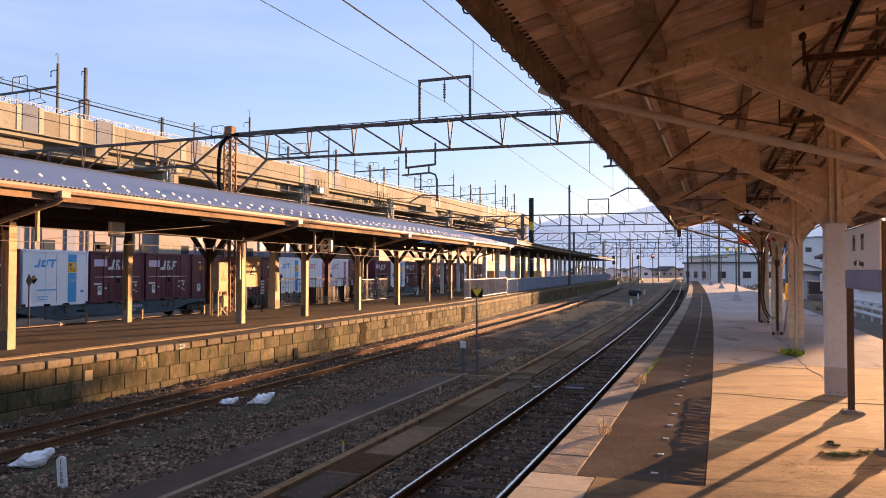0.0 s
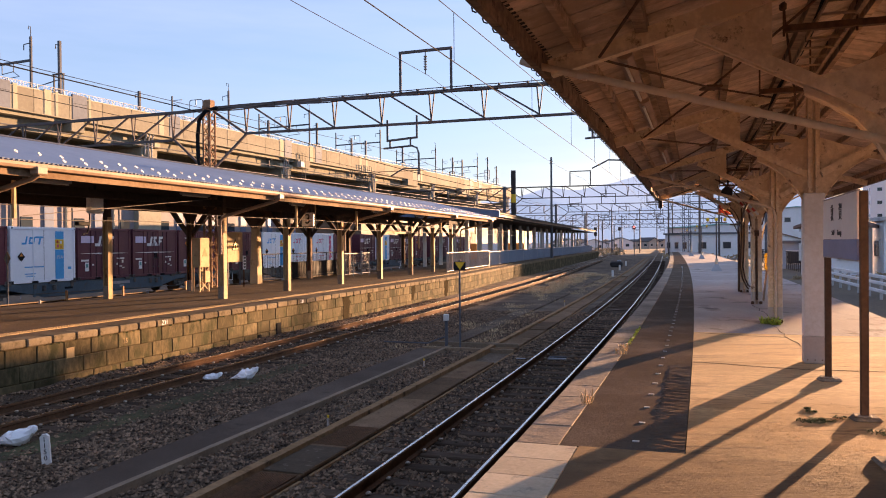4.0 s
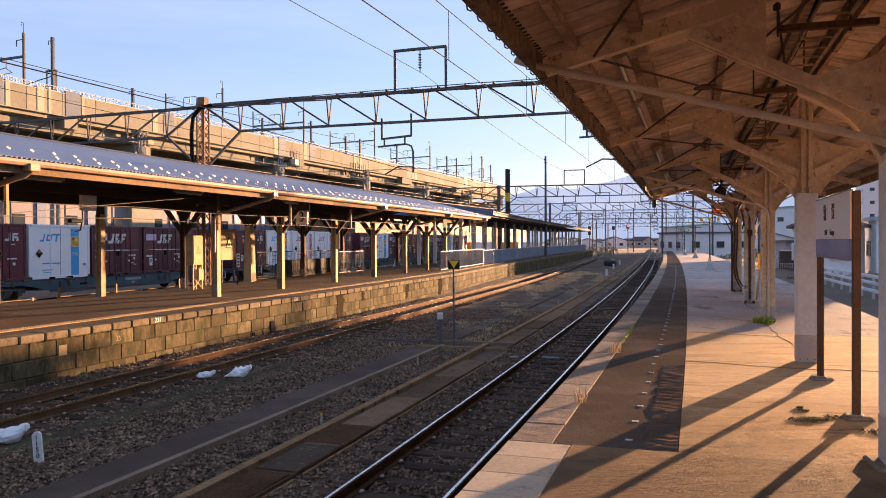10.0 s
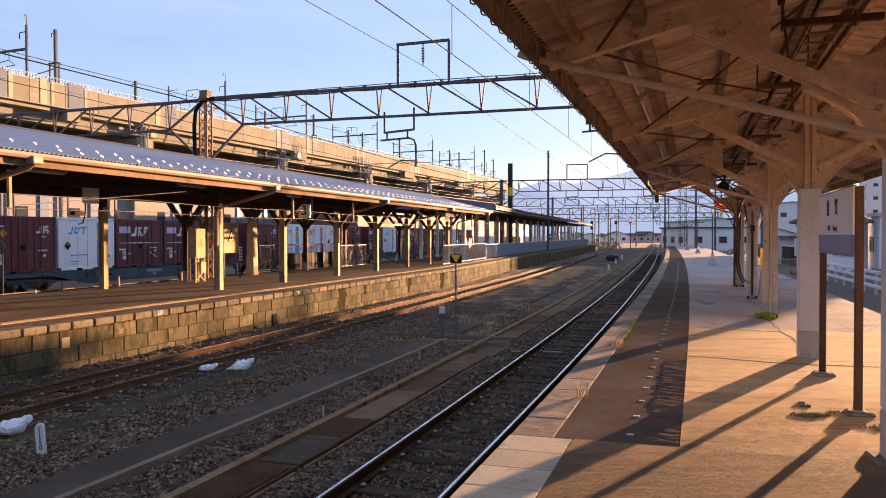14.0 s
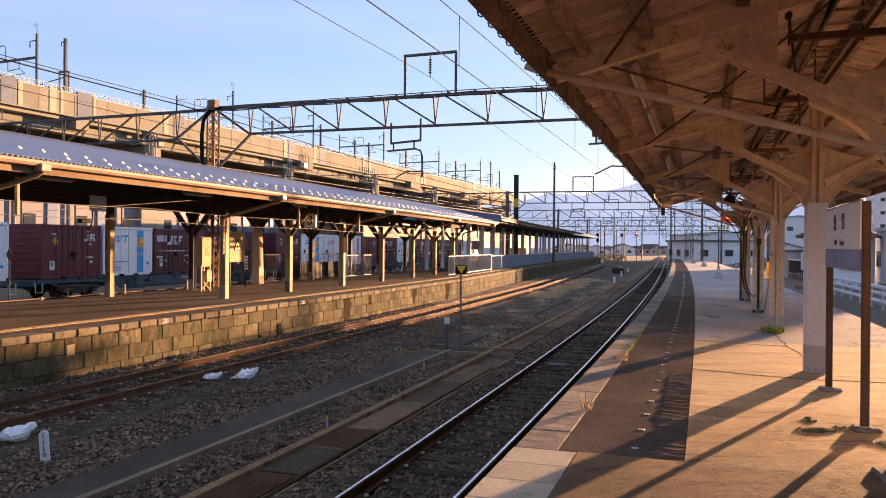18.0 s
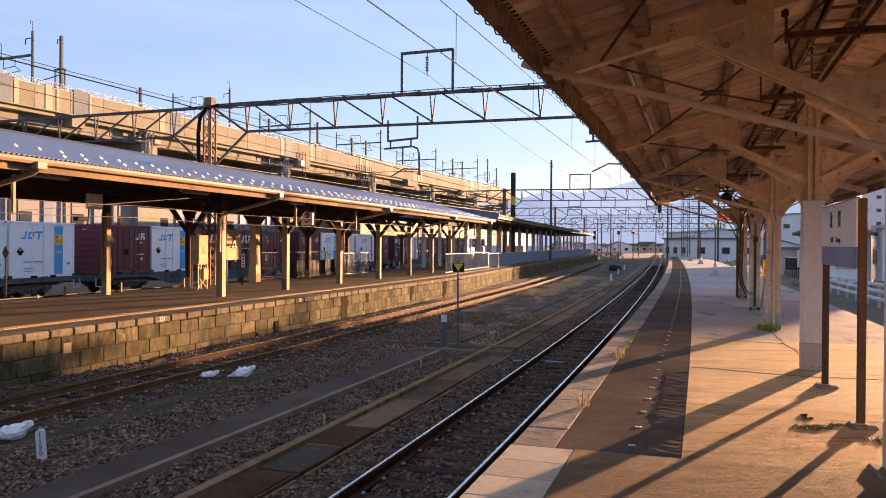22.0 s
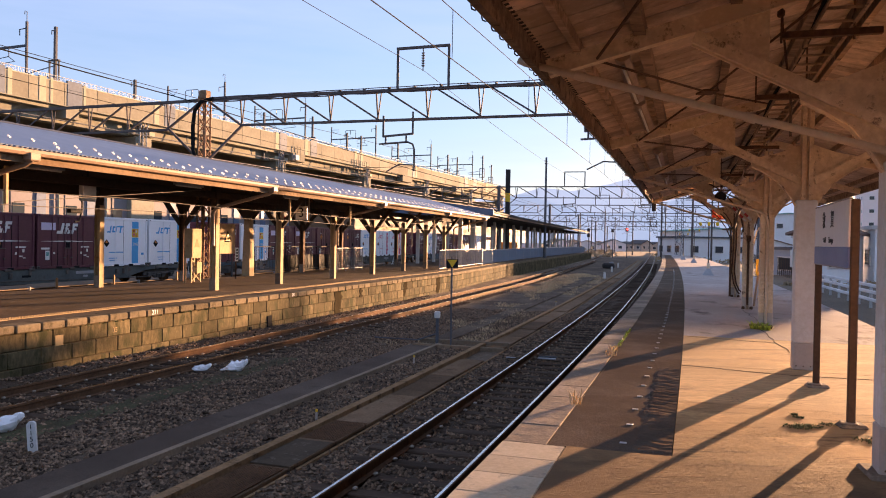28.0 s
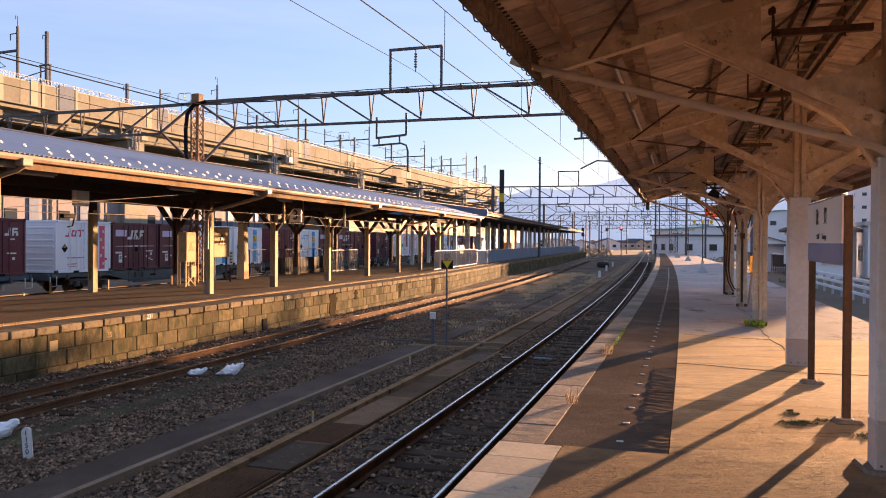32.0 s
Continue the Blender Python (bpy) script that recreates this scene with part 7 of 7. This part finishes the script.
def sack(u, d, half, wide, h, a, seed):
    """A crumpled sack: a low tail, a bulging body and a pinched neck at one end."""
    s, rng = Shape(), random.Random(seed)
    prof = ((-1.0, 0.10, 0.10, 0.0), (-0.82, 0.34, 0.22, 0.0), (-0.6, 0.38, 0.42, 0.0), (-0.4, 0.7, 0.62, 0.0), (-0.2, 0.95, 0.82, 0.0), (0.0, 1.0, 0.80, 0.0), (0.2, 0.98, 1.0, 0.0), (0.38, 0.86, 0.92, 0.02), (0.55, 0.62, 0.95, 0.08), (0.7, 0.36, 0.72, 0.34), (0.82, 0.30, 0.55, 0.55), (0.92, 0.36, 0.5, 0.66), (1.0, 0.16, 0.3, 0.8))
    n = 14
    for x, w, t, lift in prof:
        sway = rng.uniform(-0.16, 0.16)
        for i in range(n):
            q = 6.2832 * (i + 0.5 * rng.uniform(-0.4, 0.4)) / n
            e = 1 + rng.uniform(-0.16, 0.10)
            z = h * (lift + t * (0.46 + 0.54 * math.sin(q)) * e)
            s.v.append((half * x + rng.uniform(-0.012, 0.012), wide * (w * math.cos(q) * e + sway * w), max(z, -0.012)))
    m = len(prof)
    s.f = [(j * n + i, j * n + (i + 1) % n, j * n + n + (i + 1) % n, j * n + n + i) for j in range(m - 1) for i in range(n)]
    s.f += [tuple(range(n)), tuple((m - 1) * n + i for i in range(n))]
    ob = solid("sack", s, M["bag"], "crumpled white sack lying on the ballast", "sack", "sacks on the ballast")
    ob.matrix_basis = lane(u, d, bed_height(u, d) + 0.01, a)


sack(14.0, -5.85, 0.28, 0.18, 0.22, 12, 1)
sack(13.8, -6.55, 0.27, 0.12, 0.15, 22, 2)
sack(8.85, -6.08, 0.31, 0.17, 0.23, 20, 3)

ys = thing("yellow_marker_sign", at(19.31, -2.94, BED), "yellow triangle sign on a black plate and thin pole", "sign")
ym = lane(19.31, -2.94, BED, 22)
part("pole", Shape().tube([ym @ Vector((0, 0, 0)), ym @ Vector((0, 0, 2.3))], 0.024, 8), M["steel"], ys)
part("plate", Shape().box((0, -0.03, 2.14), (0.30, 0.02, 0.23), ym, 0.004), M["ink"], ys, "black plate")
part("triangle", Shape().prism([ym @ Vector((x, -0.042, z)) for x, z in ((-0.13, 2.24), (0.0, 2.04), (0.13, 2.24))], [ym @ Vector((x, -0.048, z)) for x, z in ((-0.13, 2.24), (0.0, 2.04), (0.13, 2.24))]), M["yellow"], ys, "yellow triangle pointing down")
cb = thing("connection_post", at(19.3, -3.31, BED), "short post with a pale connection box", "junction box")
bm_ = lane(19.3, -3.31, BED, 15)
part("post", Shape().box((0, 0, 0.36), (0.08, 0.07, 0.75), bm_, 0.01), M["steel"], cb)
part("box", Shape().box((0.0, -0.03, 0.80), (0.15, 0.13, 0.17), bm_, 0.015), M["white"], cb)
part("cable", Shape().tube([bm_ @ Vector((-0.03, 0, 0.3)), bm_ @ Vector((-0.5, 0.1, 0.12)), bm_ @ Vector((-1.7, 0.6, 0.10))], 0.02, 6), M["steel"], cb)
for u, d in ((10.8, -2.3), (33, -2.4), (16.2, -2.8)):
    pg = thing("marker_peg", at(u, d, BED), "small yellow marker peg", "marker", "marker pegs")
    part("peg", Shape().box((0, 0, 0.07), (0.03, 0.03, 0.18), lane(u, d, BED), 0.006), M["wall_tan"], pg)
    part("cap", Shape().box((0, 0, 0.185), (0.034, 0.034, 0.05), lane(u, d, BED), 0.01), M["yellow"], pg)
for u, d in ((74, -3.0), (60, -2.6), (88, -3.2)):
    pg = thing("white_marker", at(u, d, BED), "small white marker post", "marker", "white markers")
    part("post", Shape().box((0, 0, 0.25), (0.18, 0.1, 0.55), lane(u, d, BED), 0.02), M["white"], pg)
eq = thing("track_machine", at(84, -4.0, BED), "dark low point machine beside the track", "machine")
part("case", Shape().box((0, 0, 0.3), (1.3, 0.9, 0.6), lane(84, -4.0, BED), 0.15), M["dark_steel"], eq)
part("lid", Shape().box((0.3, 0, 0.66), (0.4, 0.5, 0.16), lane(84, -4.0, BED), 0.04), M["grey"], eq)
br = thing("rail_brace", at(17.7, 0.1, RAIL), "pale metal bar across the sleepers", "rail fitting")
part("bar", Shape().box((0, 0, 0), (0.42, 0.07, 0.035), lane(17.75, -0.15, RAIL - 0.10), 0.01), M["grey"], br)
part("bar", Shape().box((0, 0, 0), (0.42, 0.035, 0.03), lane(17.9, -0.15, RAIL - 0.08), 0.01), M["steel"], br)
part("end_plate", Shape().box((0, 0, 0), (0.22, 0.07, 0.02), lane(17.8, -1.0, RAIL - 0.13), 0.008), M["grey"], br)


def tufts(name, spots, blades, h, mat, label, seed, w=0.008, lean=0.6):
    s = Shape()
    rng = random.Random(seed)
    for u, d, z, r in spots:
        for _ in range(blades):
            a, q = rng.uniform(0, 6.28), r * math.sqrt(rng.random())
            p = at(u + q * math.cos(a), d + q * math.sin(a), z)
            hh = h * rng.uniform(0.5, 1.2)
            b = rng.uniform(0, 6.28)
            o = Vector((math.cos(b), math.sin(b), 0))
            side = Vector((-o.y, o.x, 0)) * w
            k = p + o * hh * lean * 0.4 + Vector((0, 0, hh * 0.7))
            e = p + o * hh * lean + Vector((0, 0, hh * rng.uniform(0.7, 1.0)))
            s.add([p - side, p + side, k + side * 0.8, k - side * 0.8, e], [(0, 1, 2, 3), (3, 2, 4)])
    return solid(name, s, M[mat], label, "plants", "", "stuff")


tufts("leafy_weed", [(15.2, 4.1, 0, 0.12), (15.05, 4.22, 0, 0.1)], 45, 0.13, "leaf", "bright green weed at the foot of a column", 1, 0.018, 0.9)
tufts("dry_weed", [(7.75, 1.95, 0, 0.05)], 26, 0.17, "dry", "dry pale weed in the platform joint", 2, 0.004)
tufts("dry_weed", [(10.9, 1.94, 0, 0.08), (11.3, 1.93, 0, 0.06)], 30, 0.1, "dry", "dry weeds in the platform joint", 3, 0.005)
tufts("creeping_weed", [(7.6 + 0.05 * k * (1 if k % 2 else 0.3), 3.84 + 0.06 * k + 0.05 * math.sin(5 * k), 0, 0.07) for k in range(-2, 4)] + [(7.95, 3.85, 0, 0.05), (8.05, 3.83, 0, 0.03), (7.3, 4.25, 0, 0.1), (7.2, 4.45, 0, 0.12), (7.0, 4.35, 0, 0.08)], 70, 0.016, "moss", "low dark creeping weed on the platform", 4, 0.004, 1.6)
rng = random.Random(8)
tufts("joint_moss", [(u, 1.955, 0, 0.03) for u in spread(11.2, 14, 0.16)], 10, 0.035, "leaf", "yellow-green moss along the slab joint", 5, 0.006)
tufts("dry_grass", [(u, d, BED, 0.3) for u, d in ((rng.uniform(19, 66), rng.uniform(-5.4, -2.5)) for _ in range(900)) if noise.noise(Vector((u * 0.3, d * 0.9, 4))) > 0.13 + 0.05 * abs(d + 3.6) - 0.005 * (u - 30)], 18, 0.1, "dry", "patches of dry grass between the tracks", 6, 0.006)
tufts("dry_grass", [(u, d, BED + 0.02, 0.35) for u, d in ((rng.uniform(40, 66), rng.uniform(-5.9, -4.2)) for _ in range(420)) if noise.noise(Vector((u * 0.25, d * 1.3, 9))) > -0.05], 22, 0.16, "dry", "thick dry straw-coloured grass between the tracks", 16, 0.008)
tufts("dry_grass", [(rng.uniform(20, 24), rng.uniform(-3.1, -2.4), BED, 0.2) for _ in range(30)], 16, 0.1, "dry", "patches of dry grass between the tracks", 7, 0.005)
tufts("wall_moss", [(rng.uniform(8, 40), -8.62 + 0.02, TOP2 - 0.16, 0.05) for _ in range(60)], 6, 0.05, "moss", "moss under the coping of the opposite platform", 9, 0.008)

# ---- farther along the near platform ----
def lamp_post(u, d, h, heads, label):
    l = thing("platform_post", at(u, d, 0), label, "post", "posts along the far platform")
    part("foot", Shape().prism([at(u + a * 0.26, d + b * 0.26, 0) for a, b in ((-1, -1), (1, -1), (1, 1), (-1, 1))], [at(u + a * 0.08, d + b * 0.08, 0.34) for a, b in ((-1, -1), (1, -1), (1, 1), (-1, 1))]), M["grey"], l, "flared concrete foot")
    part("shaft", Shape().tube([at(u, d, 0.3), at(u, d, h)], 0.036, 8), M["gantry"], l)
    part("collar", Shape().tube([at(u, d, 0.34), at(u, d, 0.62)], 0.075, 8), M["drainpipe"], l, "cream collar")
    part("crossbar", Shape().beam(at(u, d - 0.5, h - 0.15), at(u, d + 0.5, h - 0.15), 0.045, 0.045), M["gantry"], l)
    for k in range(heads):
        # The lit look of the heads is put in as yellow paint.
        part("lamp_head", Shape().box((0, 0, 0), (0.15, 0.13, 0.2), lane(u, d - 0.4 + 0.8 * k / max(1, heads - 1), h), 0.05), M["yellow"], l, "lamp head coloured yellow to look lit")
    return l


lamp_post(39.8, 4.1, 2.55, 3, "grey platform post with lamp heads coloured yellow to look lit")
lamp_post(67.0, 4.25, 2.75, 2, "grey platform post with two lamp heads")
lamp_post(80, 3.7, 2.6, 2, "thin grey platform post")


def signal(u, d, h, heads, lit, label):
    s = thing("signal", at(u, d, -1.3), label, "railway signal", "signals")
    part("pole", Shape().tube([at(u, d, -1.3), at(u, d, h)], 0.08, 8), M["steel"], s)
    for k in range(heads):
        part("head", Shape().tube([at(u, d - 0.05, h - 0.9 * k), at(u, d - 0.05, h - 0.9 * k - 0.7)], 0.28, 12), M["dark_steel"], s, "black signal head")
    if lit:
        part("lamp", Shape().tube([at(u - 0.32, d, h - 0.25), at(u - 0.4, d, h - 0.25)], 0.14, 12), M["red_lamp"], s, "lit red lamp")
    for z in (0.5, 1.5):
        part("ladder", Shape().beam(at(u, d + 0.2, z), at(u, d + 0.5, z), 0.04, 0.04), M["steel"], s)


signal(139.5, -11.2, 4.2, 2, False, "signal post with two dark heads at the platform's end")
signal(150, -4.8, 4.6, 1, True, "signal showing a red lamp")
signal(150, -7.5, 4.4, 1, False, "dark signal post beside the track")

red = thing("red_hydrant_sign", at(24.6, 4.4, 2.4), "small red sign hung under the canopy's end", "sign")
part("plate", Shape().box((0, 0, 0), (0.26, 0.04, 0.28), lane(24.9, 3.85, 2.42), 0.01), M["red"], red)
part("symbol", Shape().box((0, -0.025, 0), (0.1, 0.01, 0.14), lane(24.9, 3.85, 2.42)), M["white"], red)
part("white_plate", Shape().box((0.22, 0, 0), (0.2, 0.04, 0.26), lane(24.9, 3.85, 2.42), 0.01), M["white"], red)
yb = thing("yellow_box", at(19.9, 4.5, 1.1), "yellow box fixed beside a canopy column", "box")
part("case", Shape().box((0, 0, 0), (0.18, 0.2, 0.4), lane(20.0, 4.55, 0.98), 0.02), M["yellow"], yb)
part("hose", Shape().tube([at(20, 4.5, 1.05), at(20, 4.45, 0.85), at(20, 4.55, 0.75), at(20, 4.65, 0.9)], 0.03, 6), M["white"], yb)

# ---- beyond the right edge of the platform ----
guard = thing("guard_rail", at(30, 10.0, -0.9), "white steel guard rail beside the far side of the platform", "guard rail")
for z in (0.02, -0.24, -0.55):
    part("rail_beam", Shape().sweep([(9.97, z - 0.07), (9.94, z - 0.03), (9.97, z), (9.94, z + 0.03), (9.97, z + 0.07), (10.0, z + 0.07), (10.0, z - 0.07)], spread(8, 46, 2.0)), M["wall_white"], guard, "white ribbed beam")
for u in spread(8, 46, 2.0):
    part("post", Shape().box((0, 0, 0.5), (0.1, 0.12, 1.05), lane(u, 10.06, -0.95), 0.01), M["rail_grey"], guard)
fence("timber_fence", 57, 92, lambda u: 11.0, -0.9, 1.5, 1.0, 0.35, M["dark_steel"], "dark paling fence beyond the platform")
part("side_bed", Shape().sweep([(6.4, -1.3), (6.4, -0.95), (14, -0.85), (14, -1.3)], spread(-16, 112, 4)), M["earth"], pf, "brown earth beside the platform")


def house(c, size, yaw, wall, roofm, rise, label, windows=3, floors=1, category="house"):
    h = thing("house" if category == "house" else "shed", (c[0], c[1], -1.36), label, category)
    m = pose(c[0], c[1], -1.36, 0, 0, yaw)
    sx, sy, sz = size
    part("wall", Shape().box((0, 0, sz / 2), (sx, sy, sz), m), wall, h)
    o = 0.4
    if rise > 0:
        s = Shape()
        for q in (-1, 1):
            a = [(q * (sx / 2 + o), -sy / 2 - o, sz - 0.1), (q * (sx / 2 + o), sy / 2 + o, sz - 0.1), (0, sy / 2 + o, sz + rise), (0, -sy / 2 - o, sz + rise)]
            s.prism([m @ Vector(p) for p in a], [m @ (Vector(p) + Vector((0, 0, 0.18))) for p in a])
        part("roof", s, roofm, h)
        for q in (-1, 1):
            a = [(-sx / 2, q * sy / 2, sz), (sx / 2, q * sy / 2, sz), (0, q * sy / 2, sz + rise)]
            part("gable", Shape().prism([m @ Vector(p) for p in a], [m @ (Vector(p) + Vector((0, -q * 0.2, 0))) for p in a]), wall, h)
    else:
        part("roof", Shape().box((0, 0, sz + 0.12), (sx + 0.5, sy + 0.5, 0.25), m), roofm, h)
    for fl in range(floors):
        for k in range(windows):
            zc = sz * (fl + 0.55) / floors
            y = -sy / 2 + sy * (k + 0.5) / windows
            win = part("window", Shape().box((-sx / 2 - 0.03, y, zc), (0.12, 1.5, 1.2), m, 0.02), M["white"], h, "white window frame")
            part("pane", Shape().box((-sx / 2 - 0.08, y, zc), (0.06, 1.3, 1.0), m), M["glass"], win)
            x = -sx / 2 + sx * (k + 0.5) / windows
            win = part("window", Shape().box((x, -sy / 2 - 0.03, zc), (1.5, 0.12, 1.2), m, 0.02), M["white"], h, "white window frame")
            part("pane", Shape().box((x, -sy / 2 - 0.08, zc), (1.3, 0.06, 1.0), m), M["glass"], win)
    return h


def spot_far(px, y):
    """A place on the far ground that lies at the slope px to the right of straight ahead."""
    return (px * y, y)


house(spot_far(0.352, 128), (12.5, 9, 4.0), 8, M["wall_white"], M["steel"], 0, "long white flat-roofed shed beyond the platform's end", 3, 1, "shed")
house(spot_far(0.352, 190), (18, 12, 6.2), 8, M["wall_white"], M["teal"], 0.7, "white hall with a teal roof", 4, 1, "shed")
house(spot_far(0.422, 150), (12.0, 12.0, 3.0), -23, M["wall_white"], M["roof_brown"], 1.75, "low white house with a dark brown roof beside the line", 2, 1)
# Mostly hidden house, added so its shadow falls on the opposite platform wall.
house(spot_far(0.511, 53), (4.0, 2.0, 3.74), -40, M["wall_white"], M["roof_brown"], 0.8, "small white brown-roofed block behind the guard rail, added to shade the opposite wall", 2, 1)
# Hidden block, added to keep the sun off the far track's rails.
house(spot_far(0.504, 64), (3.5, 3.0, 3.58), -40, M["wall_tan"], M["rail_grey"], 0, "low tan flat-roofed block behind the guard rail, added to shade the far rails", 1, 1, "shed")
house(spot_far(0.458, 66), (2.0, 2.0, 2.6), -23, M["fence_mesh"], M["steel"], 0, "small grey-blue garden shed", 1, 1, "shed")
house(spot_far(0.452, 190), (15.2, 17, 10.0), -16, M["wall_white"], M["teal"], 0.7, "white building with a row of small windows", 4, 2)
house(spot_far(0.595, 245), (19.5, 15, 28.5), -20, M["wall_pink"], M["roof_tile"], 2.6, "pinkish apartment house beyond the guard rail", 4, 7)
house(spot_far(0.625, 53), (6.4, 7.0, 4.1), -18, M["wall_white"], M["rail_grey"], 0, "low pale shed beside the guard rail", 2, 1, "shed")
for k, (s, y) in enumerate(((0.215, 330), (0.232, 300), (0.252, 345), (0.268, 310), (0.20, 290), (0.18, 360), (0.285, 330), (0.16, 340))):
    house(spot_far(s, y), (7 + k % 3 * 2.0, 6, 2.3 + k % 2 * 0.6), 20 * (k % 4) - 20, M["wall_pink" if k % 3 == 1 else "wall_tan"], M["roof_tile"], 1.5, "small distant house with a dark tiled roof", 2, 1)
# Filler block behind the far canopy, standing in for viaduct and containers.
yp = at(150, -40)
house((yp.x, yp.y), (9, 130, 6.2), turn_at(150), M["far_edge_dark"], M["steel"], 0, "long brown filler block behind the far canopy", 6, 1, "shed")
bush = Shape()
rng = random.Random(21)
for k in range(520):
    y = rng.uniform(118, 285)
    x = rng.choice((rng.uniform(0.285, 0.42), rng.uniform(0.14, 0.235))) * y
    if k >= 420:
        y = rng.uniform(46, 51)
        x = rng.uniform(0.46, 0.62) * y
    elif y < 150 and x / y < 0.29:
        continue
    r = rng.uniform(0.3, 0.9) * (0.6 if k >= 420 else 1.0)
    for _ in range(14):
        a, b = rng.uniform(0, 6.28), rng.uniform(0.1, 1.4)
        p = Vector((x + r * math.cos(a) * math.cos(b), y + r * math.sin(a) * math.cos(b), -1.3 + r * math.sin(b)))
        e = r * rng.uniform(0.25, 0.5)
        o = Vector((rng.uniform(-1, 1), rng.uniform(-1, 1), rng.uniform(-0.3, 1))).normalized()
        q = o.orthogonal().normalized()
        bush.add([p - q * e, p + q * e, p + o * e * 1.6], [(0, 1, 2)])
solid("far_bushes", bush, M["hedge"], "scrubby brown bushes at the end of the yard", "bushes", "", "stuff")
for k, (s, y, h) in enumerate(((0.19, 190, 9), (0.205, 210, 9), (0.222, 170, 8.5), (0.235, 230, 9.5), (0.258, 200, 10), (0.295, 130, 9), (0.30, 180, 11), (0.335, 95, 7.5), (0.28, 240, 10), (0.172, 230, 9), (0.36, 120, 9.5))):
    x, y = spot_far(s, y)
    p = thing("utility_pole", (x, y, -1.36), "grey utility pole in the yard", "pole", "utility poles")
    part("shaft", Shape().tube([(x, y, -1.36), (x, y, h)], [0.17, 0.12], 8), M["gantry"], p)
    for z in (h - 0.5, h - 1.4):
        part("crossarm", Shape().beam((x - 0.9, y, z), (x + 0.9, y, z), 0.1, 0.1), M["steel"], p)
tower = thing("lattice_tower", (*spot_far(0.318, 118), -1.36), "slim grey lattice tower", "tower")
tx, ty = spot_far(0.318, 118)
lattice(tower, "frame", pose(tx, ty, -1.36), 13.0, 0.9, M["steel"])
for k in range(5):
    x0, y0 = spot_far(0.12 + 0.02 * k, 150 + 10 * k)
    cont = thing("stacked_container", (x0 - 4, y0 - 40, -1.3), "weathered orange container standing in the yard", "container", "yard containers")
    part("body", Shape().box((x0 - 18, y0 - 30, 0.1), (3.7, 2.5, 2.6), None, 0.05), M["orange" if k % 2 else "box_white"], cont)

# ---- hills ----
def ridge_line(name, dist, base, peaks, seed, material, label):
    """A long ridge, haze put into its glow; peaks: (place, width, height)."""
    h, n = Shape(), 220
    for i in range(n + 1):
        x = math.tan(-0.9 + 1.9 * i / n)
        top = base + sum(a * math.exp(-((x - c) / w) ** 2) for c, w, a in peaks)
        top += 22 * noise.noise(Vector((x * 6, seed, 0))) + 10 * noise.noise(Vector((x * 22, seed, 0))) + 4 * noise.noise(Vector((x * 70, seed, 0)))
        top = top if x < 0.5 else 70 + (top - 70) * math.exp(-(x - 0.5) * 9)
        h.v += [(x * dist, dist, -5), (x * (dist + 200), dist + 200, top)]
    h.f = [(2 * i, 2 * i + 2, 2 * i + 3, 2 * i + 1) for i in range(n)]
    h.soft = True
    solid(name, h, material, label, "hills", "", "structure")


ridge_line("hills", 2700, 118, ((0.12, 0.05, 45), (0.40, 0.10, 110), (-0.2, 0.2, 30)), 1.0, M["hill"], "mountain ridge with blue haze put in as a faint glow")
ridge_line("far_hills", 3200, 172, ((0.33, 0.13, 175), (0.14, 0.04, 40)), 5.0, M["hill_far"], "second mountain ridge with a paler haze put in as glow")


# ---- what moves ----
def train_u(t):
    """How far along the track the train's mark has come; it starts slowly and gathers speed."""
    return 25.365 + 0.05439 * t + 0.022683 * t ** 2 - 0.00179536 * t ** 3 + 9.60044e-05 * t ** 4 - 1.160228e-06 * t ** 5


def motions():
    times = [32.0 * i / 16 for i in range(17)]
    for w, offset in WAGONS:
        walk(w, [(t, lane(train_u(t) + offset, TRAIN_D, TRAIN_RAIL)) for t in times])
    for c, offset in BOXES:
        walk(c, [(t, lane(train_u(t) + offset, TRAIN_D, TRAIN_RAIL + 0.99)) for t in times])
    spins, t = [0.0], 0.0
    while t < 31.9:
        t = round(t + 1 / 30, 4)
        if (train_u(t) - train_u(spins[-1])) * 1.038 / 0.43 > 1.1 or t - spins[-1] > 2.5:
            spins.append(t)
    spins.append(32.0)
    for o, y in WHEELS:
        walk(o, [(t, pose(0, y, 0.43, -math.degrees((train_u(t) - train_u(0)) * 1.038 / 0.43))) for t in spins])


motions()
